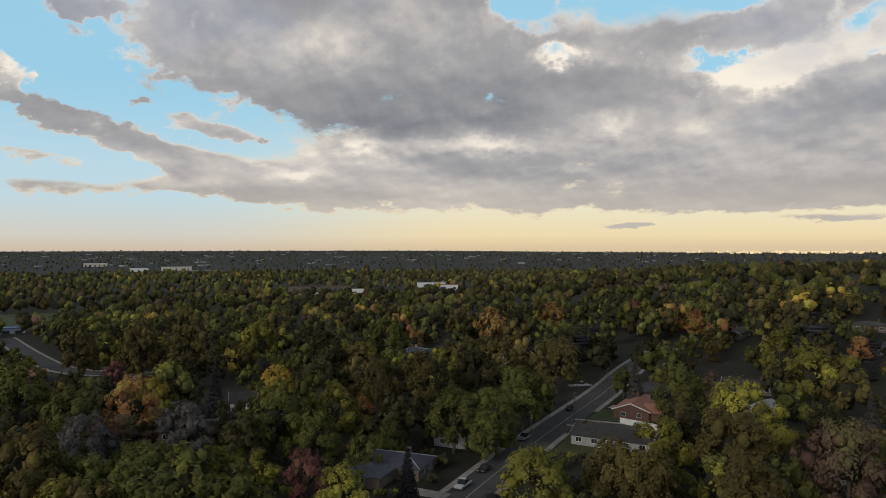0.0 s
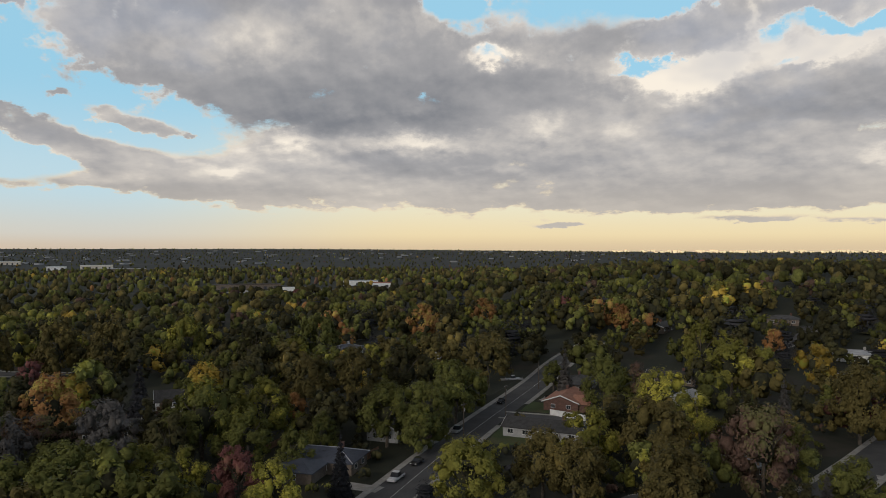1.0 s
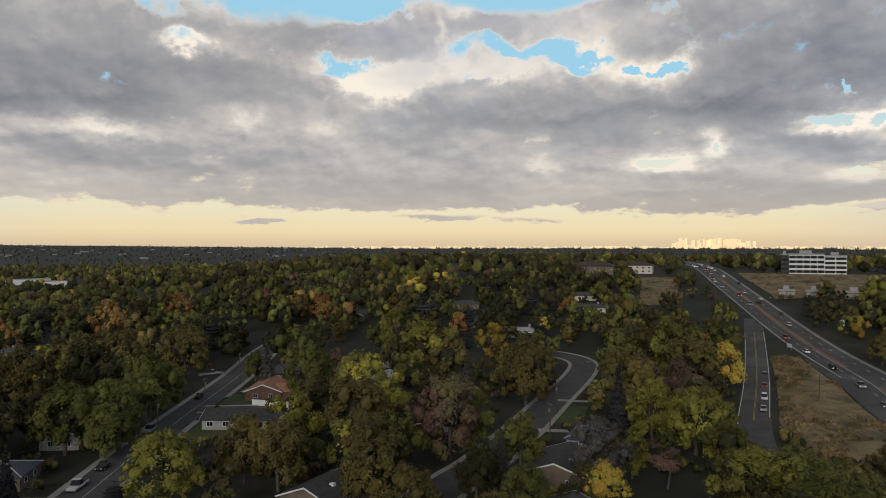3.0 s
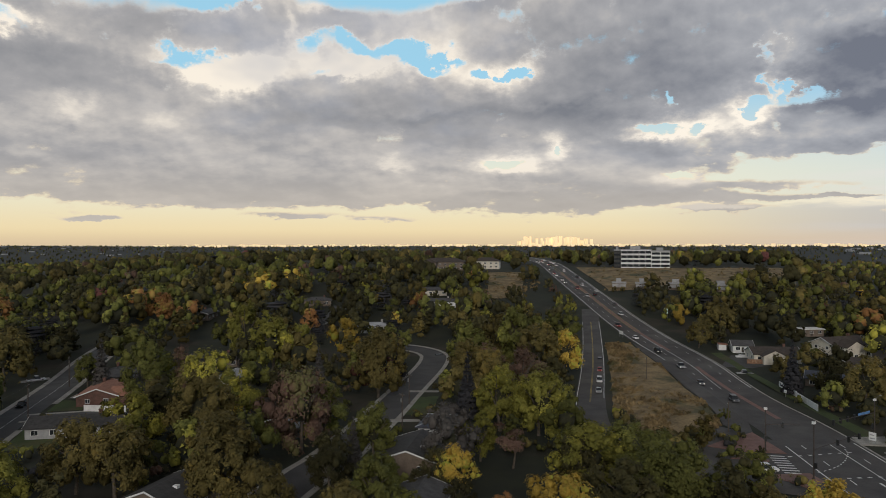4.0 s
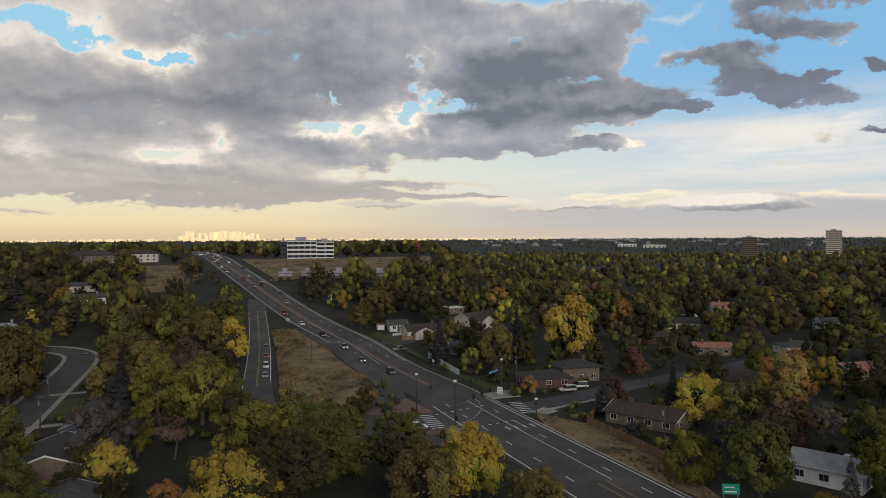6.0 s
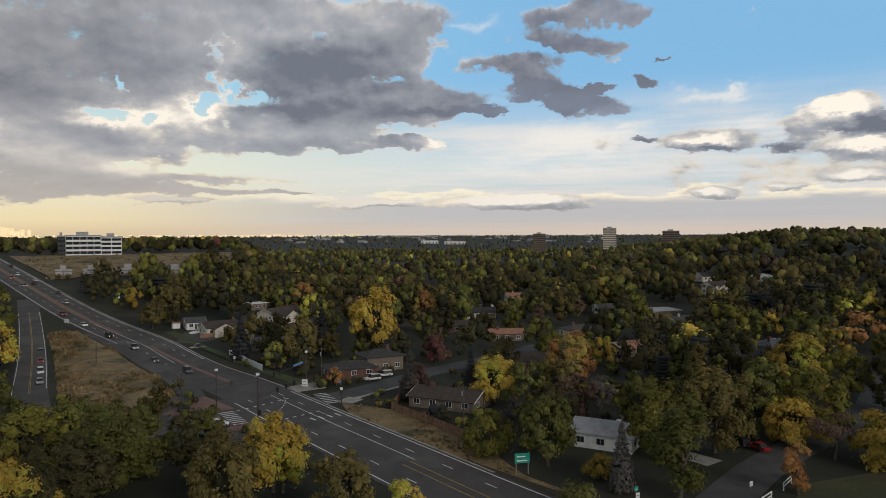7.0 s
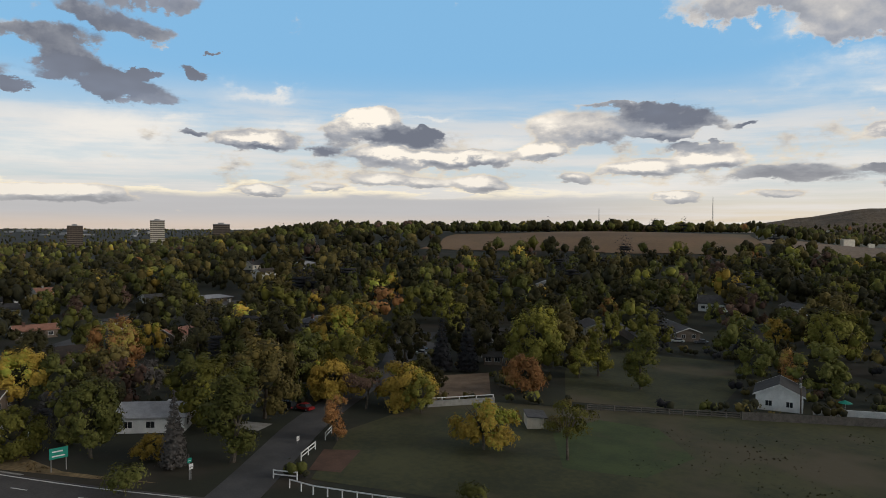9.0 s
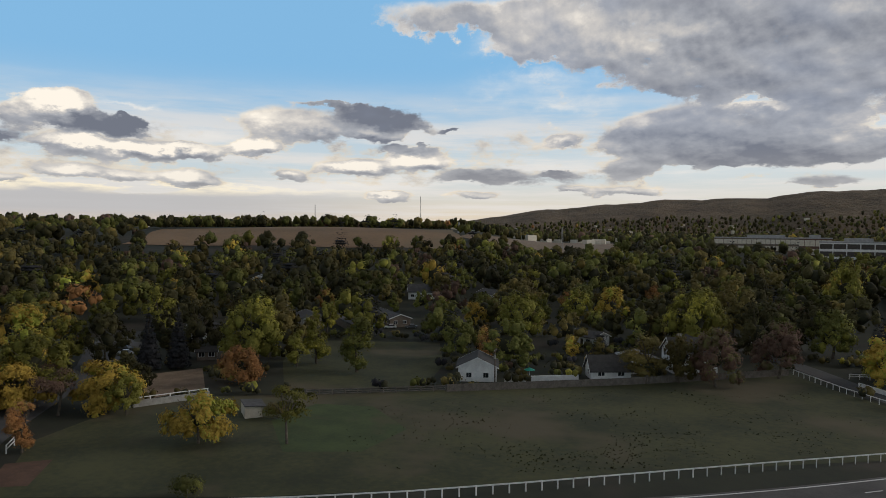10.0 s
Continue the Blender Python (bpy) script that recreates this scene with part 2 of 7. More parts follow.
wisp(168.5, 4.7, 5.6, 0.84, 0.6)
wisp(144.4, 3.9, 9.1, 0.90, 0.4)
# the deck in the south
puff(171.0, 15.1, 16.1, 3.85, 1)
puff(177.6, 11.0, 8.9, 3.02, 1)
puff(172.7, 7.2, 10.5, 2.51, 1)
puff(171.0, 14.3, 12.6, 3.03, 1)
puff(158.2, 16.2, 10.1, 1.87, 0.95)
puff(147.0, 16.7, 7.7, 1.56, 0.5)
puff(173.0, 11.2, 8.9, 1.42, 1)
puff(177.3, 8.7, 4.1, 1.00, 1)
puff(165.6, 7.3, 3.6, 1.78, 1)
puff(171.6, 6.5, 6.5, 1.64, 1)
puff(177.4, 6.4, 3.8, 1.40, 1)
puff(163.5, 4.8, 2.1, 0.78, 0.9)
puff(176.4, 3.6, 2.6, 0.44, 0.8)
puff(153.3, 13.8, 3.6, 1.05, 0.5)
puff(179.7, 7.6, 1.3, 0.38, -0.9)
puff(171.5, 9.5, 2.3, 0.28, -0.5)
puff(168.5, 4.7, 3.6, 0.38, -0.5)
tone(171.3, 9.3, 2.1, 0.36, 1.4)
tone(163.0, 8.5, 1.1, 0.94, 1)
tone(165.5, 12.7, 9.1, 1.63, -0.5)
tone(171.5, 10.7, 5.7, 1.00, -0.4)
tone(170.4, 5.7, 6.2, 0.91, -0.35)
tone(166.2, 15.9, 8.2, 1.18, 0.3)
tone(151.5, 14.3, 2.0, 0.67, 0.9)
tone(159.6, 10.5, 1.7, 1.07, 1)
tone(174.9, 4.5, 2.5, 0.32, 0.9)
tone(167.6, 7.9, 2.4, 0.75, 0.4)

world = bpy.data.worlds.new("sky")
scene.world = world
world.use_nodes = True
wt = world.node_tree
wt.nodes.clear()
N = Nodes(wt)
way = wt.nodes.new("ShaderNodeTexCoord").outputs["Generated"]
sep = wt.nodes.new("ShaderNodeSeparateXYZ")
wt.links.new(way, sep.inputs[0])
dx, dy, dz = sep.outputs
up = N.math("MAXIMUM", dz, 0.0)
# azimuth from +y to the right, -90 to 270 degrees, and height over the horizon
az = N.math("MULTIPLY", N.math("ARCTAN2", dx, dy), 57.2958)
az = N.math("ADD", az, N.math("MULTIPLY", N.math("LESS_THAN", az, -90.0), 360.0))
el = N.math("MULTIPLY", N.math("ARCSINE", up), 57.2958)
lift = N.math("MULTIPLY", N.math("LOGARITHM", N.math("ADD", el, 3.0), 2.71828), 15.0)
spot = N.xyz(N.math("MULTIPLY", az, 0.48), lift)


def cloud_noise(shift, scale, detail, rough, z):
    return N.noise(N.vec("ADD", spot, (shift[0], shift[1], z)), scale, detail, rough)


rag = cloud_noise((0, 0), 0.085, 8.0, 0.60, 1.0)
fluff = cloud_noise((0, 0), 0.26, 7.0, 0.62, 4.0)
lump = cloud_noise((0, 0), 0.20, 5.0, 0.55, 4.0)
lump_up = cloud_noise((0.5, 1.6), 0.20, 5.0, 0.55, 4.0)
body = cloud_noise((0, 0), 0.055, 4.0, 0.5, 9.0)
body_up = cloud_noise((0.8, 2.6), 0.055, 4.0, 0.5, 9.0)
wob2 = cloud_noise((0, 0), 0.07, 5.0, 0.6, 31.0)
# billows of even size across and up, finer towards the horizon
even = N.xyz(N.math("MULTIPLY", az, 0.62), N.math("MULTIPLY", N.math("LOGARITHM", N.math("ADD", el, 9.0), 2.71828), 19.0))
billow = N.noise(N.vec("ADD", even, (0, 0, 3.0)), 0.60, 8.0, 0.60)
swell = N.noise(N.vec("ADD", even, (0, 0, 3.0)), 0.60, 4.5, 0.55)
swell_up = N.noise(N.vec("ADD", even, (0.18, 0.5, 3.0)), 0.60, 4.5, 0.55)
swirl = N.noise(N.vec("ADD", even, (0, 0, 21.0)), 0.30, 7.0, 0.62)
size = N.smooth(el, 1.5, 14.0, 0.35, 1.0)
uu = N.math("MULTIPLY_ADD", N.math("SUBTRACT", swirl, 0.5), N.math("MULTIPLY", size, 9.0), az)
vv = N.math("MULTIPLY_ADD", N.math("SUBTRACT", billow, 0.5), N.math("MULTIPLY", size, 3.8), el)
here = N.xyz(uu, vv)
# cover beyond the listed masses
dens = N.math("MULTIPLY", N.smooth(el, 19.0, 27.0), 0.9)
behind = N.math("MAXIMUM", N.smooth(az, 178.0, 200.0), N.smooth(az, -24.0, -45.0))
dens = N.math("ADD", dens, N.math("MULTIPLY", behind, N.math("MULTIPLY", N.smooth(el, 3.0, 8.0), 0.6)))
solid, gaps = dens, 0.0


def within(a0, e0, ra, re, slope=0.0):
    """Squared distance from a cloud's middle, in its own half widths."""
    if slope:
        c, d = math.cos(radians(slope)), math.sin(radians(slope))
        u = N.math("ADD", N.vec("DOT_PRODUCT", here, (c / ra, d / ra, 0)), -(a0 * c + e0 * d) / ra)
        v = N.math("ADD", N.vec("DOT_PRODUCT", here, (-d / re, c / re, 0)), (a0 * d - e0 * c) / re)
        return N.math("MULTIPLY_ADD", u, u, N.math("MULTIPLY", v, v))
    n = N.node("ShaderNodeVectorMath", operation="MULTIPLY_ADD")
    N.put(n.inputs[0], here)
    n.inputs[1].default_value = (1 / ra, 1 / re, 0)
    n.inputs[2].default_value = (-a0 / ra, -e0 / re, 0)
    q = n.outputs["Vector"]
    return N.vec("DOT_PRODUCT", q, q)


for a0, e0, ra, re, w, slope in PUFFS:
    q = N.math("POWER", 0.3679, N.math("POWER", within(a0, e0, ra, re, slope), 1.5))
    if w > 0:
        solid = N.math("MULTIPLY_ADD", q, w, solid)
    else:
        gaps = N.math("MULTIPLY_ADD", q, w * 0.74, gaps)
# a scatter of small heaps in the east and south
belt = N.math("MULTIPLY", N.math("MULTIPLY", N.smooth(az, 92.0, 108.0), N.smooth(az, 172.0, 158.0)), N.math("MULTIPLY", N.smooth(el, 2.6, 4.2), N.smooth(el, 10.0, 6.5)))
solid = N.math("MULTIPLY_ADD", belt, 0.38, solid)
dens = N.math("ADD", N.math("MINIMUM", solid, 1.0), gaps)
dens = N.math("MULTIPLY_ADD", N.math("SUBTRACT", rag, 0.5), 0.8, dens)
dens = N.math("MULTIPLY_ADD", N.math("SUBTRACT", fluff, 0.5), 0.9, dens)
dens = N.math("MULTIPLY_ADD", N.math("SUBTRACT", billow, 0.5), 1.7, dens)
cover = N.smooth(dens, 0.32, 0.70)
thick = N.smooth(dens, 0.42, 1.0)

air = N.node("ShaderNodeTexSky")
air.sky_type = "NISHITA"
air.sun_disc = False
air.sun_elevation, air.sun_rotation = radians(SUN_EL), radians(SUN_AZ)
air.air_density, air.dust_density = 1.0, 1.5
air = air.outputs[0]
east = N.smooth(az, 62.0, 100.0)
south = N.smooth(az, 110.0, 160.0)
west = N.smooth(az, 12.0, -14.0)
low = N.mix(east, (*lin(0.965, 0.875, 0.69), 1), (*lin(0.83, 0.78, 0.73), 1))
low = N.mix(south, low, (*lin(0.93, 0.87, 0.78), 1))
mid = N.mix(east, (*lin(0.93, 0.92, 0.83), 1), (*lin(0.80, 0.85, 0.88), 1))
high = N.mix(east, (*lin(0.62, 0.83, 0.93), 1), (*lin(0.52, 0.74, 0.91), 1))
low = N.mix(west, low, (*lin(0.86, 0.83, 0.78), 1))
mid = N.mix(west, mid, (*lin(0.76, 0.87, 0.92), 1))
clear = N.mix(N.smooth(el, 0.2, 5.0), low, mid)
clear = N.mix(N.smooth(el, 4.5, 13.0), clear, high)
clear = N.mix(N.math("MULTIPLY", N.smooth(el, 1.3, 0.0), 0.6), clear, (*lin(0.84, 0.74, 0.63), 1))
# the air's own scattering shades the clear parts
clear = N.mix(0.12, clear, N.vec("MULTIPLY", air, (0.12, 0.12, 0.12)))

# thin white veils, and the grey bank that lies on the eastern horizon with bright heads
veil_grain = N.noise(N.vec("MULTIPLY", spot, (0.5, 1.6, 1.0)), 0.22, 5.0, 0.6)
veil = N.math("MULTIPLY", N.smooth(veil_grain, 0.40, 0.62), N.math("MULTIPLY", N.smooth(az, 70.0, 88.0), N.smooth(el, 12.0, 7.0)))
clear = N.mix(N.math("MULTIPLY", veil, 0.75), clear, (*lin(0.90, 0.88, 0.86), 1))
head = N.math("ADD", 3.2, N.math("MULTIPLY", N.math("SUBTRACT", fluff, 0.5), 4.5))
bank = N.math("MULTIPLY", N.smooth(N.math("SUBTRACT", head, el), -0.12, 0.25), N.math("MULTIPLY", N.smooth(az, 58.0, 92.0), N.smooth(az, 150.0, 128.0)))
shine = N.math("MULTIPLY", N.smooth(N.math("SUBTRACT", head, el), 1.1, 0.1), N.smooth(el, 2.3, 3.0))
bank_col = N.mix(shine, (*lin(0.74, 0.735, 0.74), 1), (*lin(1.0, 0.95, 0.84), 1))
bank_col = N.mix(N.smooth(el, 1.5, 0.2), bank_col, (*lin(0.82, 0.76, 0.71), 1))
clear = N.mix(N.math("MULTIPLY", bank, 0.9), clear, bank_col)
thin = 0.0
for a0, e0, ra, re, w in WISPS:
    thin = N.math("MULTIPLY_ADD", N.math("POWER", 0.3679, within(a0, e0, ra, re)), w, thin)
thin = N.math("MULTIPLY", N.math("MINIMUM", thin, 1.0), N.smooth(N.math("ADD", N.math("MULTIPLY", fluff, 0.5), N.math("MULTIPLY", veil_grain, 0.5)), 0.38, 0.62, 0.25, 1.0))
clear = N.mix(thin, clear, (*lin(0.94, 0.925, 0.90), 1))
# light on the clouds: their tops bright, their undersides grey
relief = N.math("ADD", N.math("MULTIPLY", N.math("SUBTRACT", lump, lump_up), 0.55), N.math("MULTIPLY", N.math("SUBTRACT", body, body_up), 1.3))
grain = N.math("ADD", N.math("ADD", relief, 0.47), N.math("MULTIPLY", N.math("SUBTRACT", body, 0.5), 0.9))
grain = N.math("ADD", grain, N.math("MULTIPLY", N.math("SUBTRACT", 0.8, dens), 0.16))
grain = N.math("MULTIPLY_ADD", N.math("SUBTRACT", swell, swell_up), N.smooth(az, 85.0, 110.0, 0.55, 0.95), grain)
for a0, e0, ra, re, w in TONES:
    grain = N.math("MULTIPLY_ADD", N.math("POWER", 0.3679, within(a0, e0, ra, re)), w * 0.30, grain)
core = N.ramp(grain, [(0.02, lin(0.50, 0.51, 0.535)), (0.42, lin(0.65, 0.645, 0.65)), (0.65, lin(0.78, 0.76, 0.74)), (0.92, lin(0.98, 0.94, 0.88))])
cool = N.ramp(grain, [(0.02, lin(0.45, 0.47, 0.52)), (0.42, lin(0.655, 0.665, 0.69)), (0.65, lin(0.80, 0.785, 0.77)), (0.90, lin(1.0, 0.965, 0.91))])
core = N.mix(N.smooth(az, 48.0, 80.0), core, cool)
core = N.mix(N.math("MULTIPLY", N.smooth(wob2, 0.50, 0.66), N.smooth(el, 5.0, 10.0, 0.0, 0.4)), core, (*lin(0.58, 0.625, 0.71), 1))
core = N.mix(N.math("MULTIPLY", N.smooth(el, 7.0, 2.5), N.smooth(az, 70.0, 100.0, 0.7, 0.3)), core, N.mix(N.smooth(az, 75.0, 105.0), (*lin(0.76, 0.725, 0.68), 1), (*lin(0.86, 0.84, 0.81), 1)))
rim = N.mix(N.smooth(el, 3.0, 14.0), (*lin(0.99, 0.90, 0.74), 1), (*lin(0.93, 0.91, 0.88), 1))
rim = N.mix(N.smooth(grain, 0.22, 0.52), core, rim)
cloud = N.mix(N.smooth(thick, 0.0, 0.7, 0.5, 1.0), rim, core)
# the thick deck overhead is out of view, added dim to lower the ground's light
cloud = N.mix(N.smooth(el, 21.0, 34.0), cloud, (*lin(0.46, 0.46, 0.47), 1))
sky_col = N.mix(cover, clear, cloud)
below = N.smooth(dz, -0.02, 0.0)
sky_col = N.mix(below, (0.05, 0.05, 0.045, 1), sky_col)
bg = wt.nodes.new("ShaderNodeBackground")
wt.links.new(sky_col, bg.inputs["Color"])
bg.inputs["Strength"].default_value = 1.0
wo = wt.nodes.new("ShaderNodeOutputWorld")
wt.links.new(bg.outputs[0], wo.inputs["Surface"])

sun = new("sun", bpy.data.lights.new("sun", "SUN"))
sun.data.energy, sun.data.angle, sun.data.color = 1.1, radians(24), (1.0, 0.93, 0.83)
sx, sy = math.sin(radians(SUN_AZ)), math.cos(radians(SUN_AZ))
sun.matrix_world = look((sx * 900, sy * 900, 300), (0, 0, 300 - 900 * math.tan(radians(SUN_EL + 8))))

# ---- materials ----
def material(name, dark, light, scale=1.0, rough=0.8, metal=0.0, fine=12.0, bump=0.0, spread=0.25, third=None, per="none"):
    """Two colours mottled at two scales (metres); spread: how much single pieces differ."""
    m = bpy.data.materials.new(name)
    m.use_nodes = True
    t = m.node_tree
    b = t.nodes["Principled BSDF"]
    k = Nodes(t)
    at = t.nodes.new("ShaderNodeTexCoord").outputs["Object"] if per == "object" else t.nodes.new("ShaderNodeNewGeometry").outputs["Position"]
    big = k.noise(at, scale, 5.0, 0.6)
    small = k.noise(at, scale * fine, 3.0, 0.6)
    f = k.math("ADD", k.math("MULTIPLY", big, 0.62), k.math("MULTIPLY", small, 0.38))
    f = k.smooth(f, 0.34, 0.66)
    col = k.mix(f, (*dark, 1), (*light, 1))
    if third:
        col = k.mix(k.smooth(k.noise(at, scale * 0.37, 4.0, 0.6), 0.52, 0.66), col, (*third, 1))
    if per != "none":
        if per == "island":
            rnd = t.nodes.new("ShaderNodeNewGeometry").outputs["Random Per Island"]
        else:
            rnd = t.nodes.new("ShaderNodeObjectInfo").outputs["Random"]
        gain = k.math("ADD", k.math("MULTIPLY", rnd, 2 * spread), 1 - spread)
        col = k.vec("SCALE", col)
        col.node.inputs["Scale"].default_value = 1
        k.put(col.node.inputs["Scale"], gain)
    t.links.new(col, b.inputs["Base Color"])
    k.put(b.inputs["Roughness"], k.math("ADD", k.math("MULTIPLY", small, 0.16), rough - 0.08))
    b.inputs["Metallic"].default_value = metal
    if bump:
        bn = t.nodes.new("ShaderNodeBump")
        bn.inputs["Strength"].default_value = bump
        bn.inputs["Distance"].default_value = 0.3 / scale
        t.links.new(small, bn.inputs["Height"])
        t.links.new(bn.outputs[0], b.inputs["Normal"])
    return m


def leafy(name, dark, light, warm=None, share=0.0):
    """Foliage: every leaf clump has its own shade, every tree its own hue."""
    m = bpy.data.materials.new(name)
    m.use_nodes = True
    t = m.node_tree
    b = t.nodes["Principled BSDF"]
    k = Nodes(t)
    geo = t.nodes.new("ShaderNodeNewGeometry")
    rnd = geo.outputs["Random Per Island"]
    tree = t.nodes.new("ShaderNodeObjectInfo").outputs["Random"]
    patch = k.noise(geo.outputs["Position"], 0.09, 3.0, 0.55)
    fine = k.noise(geo.outputs["Position"], 1.7, 3.0, 0.7)
    f = k.math("ADD", k.math("MULTIPLY", rnd, 0.18), k.math("MULTIPLY", k.smooth(patch, 0.35, 0.65), 0.34))
    f = k.math("MULTIPLY_ADD", k.smooth(fine, 0.38, 0.64), 0.22, k.math("ADD", f, 0.13))
    dark, light = ([c * g for c, g in zip(q, w)] for q, w in ((dark, (0.92, 0.76, 0.92)), (light, (1.10, 0.90, 1.07))))
    col = k.mix(f, (*dark, 1), (*light, 1))
    if warm:
        col = k.mix(k.smooth(k.math("ADD", patch, k.math("MULTIPLY", rnd, 0.2)), 0.76 - share * 0.4, 0.88 - share * 0.4), col, (*warm, 1))
    col = k.vec("SCALE", col)
    own = t.nodes.new("ShaderNodeAttribute")
    own.attribute_name = "tree_shade"
    k.put(col.node.inputs["Scale"], k.math("ADD", k.math("ADD", k.math("MULTIPLY", tree, 0.5), 0.75), own.outputs["Fac"]))
    t.links.new(col, b.inputs["Base Color"])
    b.inputs["Roughness"].default_value = 0.7
    b.inputs["Specular IOR Level"].default_value = 0.08
    bn = t.nodes.new("ShaderNodeBump")
    bn.inputs["Strength"].default_value = 0.4
    bn.inputs["Distance"].default_value = 0.35
    t.links.new(fine, bn.inputs["Height"])
    t.links.new(bn.outputs[0], b.inputs["Normal"])
    return m


LEAF = {
    "green": leafy("green_foliage", (0.034, 0.043, 0.012), (0.180, 0.225, 0.052), (0.26, 0.25, 0.05), 0.12),
    "dark": leafy("dark_green_foliage", (0.018, 0.022, 0.010), (0.082, 0.090, 0.032)),
    "olive": leafy("olive_foliage", (0.038, 0.041, 0.014), (0.185, 0.180, 0.052), (0.24, 0.18, 0.055), 0.12),
    "lime": leafy("yellow_green_foliage", (0.060, 0.070, 0.014), (0.265, 0.305, 0.056), (0.38, 0.34, 0.058), 0.2),
    "yellow": leafy("yellow_foliage", (0.20, 0.165, 0.030), (0.68, 0.56, 0.090), (0.38, 0.40, 0.070), 0.3),
    "orange": leafy("orange_foliage", (0.20, 0.115, 0.040), (0.43, 0.265, 0.085), (0.36, 0.29, 0.075), 0.3),
    "brown": leafy("brown_foliage", (0.060, 0.046, 0.030), (0.200, 0.150, 0.095), (0.150, 0.140, 0.060), 0.3),
    "rust": leafy("russet_foliage", (0.085, 0.043, 0.034), (0.200, 0.100, 0.075), (0.19, 0.130, 0.072), 0.2),
    "spruce": leafy("spruce_needles", (0.020, 0.026, 0.025), (0.052, 0.062, 0.058)),
    "blue": leafy("blue_spruce_needles", (0.052, 0.060, 0.048), (0.125, 0.138, 0.108)),
}
# Dark colour for a crown's inner mass, standing in for the shade inside.
CROWN_SHADE = material("crown_inner_shade", (0.018, 0.019, 0.009), (0.042, 0.041, 0.018), 1.0, 0.95)
BARK = material("bark", (0.05, 0.04, 0.03), (0.14, 0.115, 0.09), 1.5, 0.9)
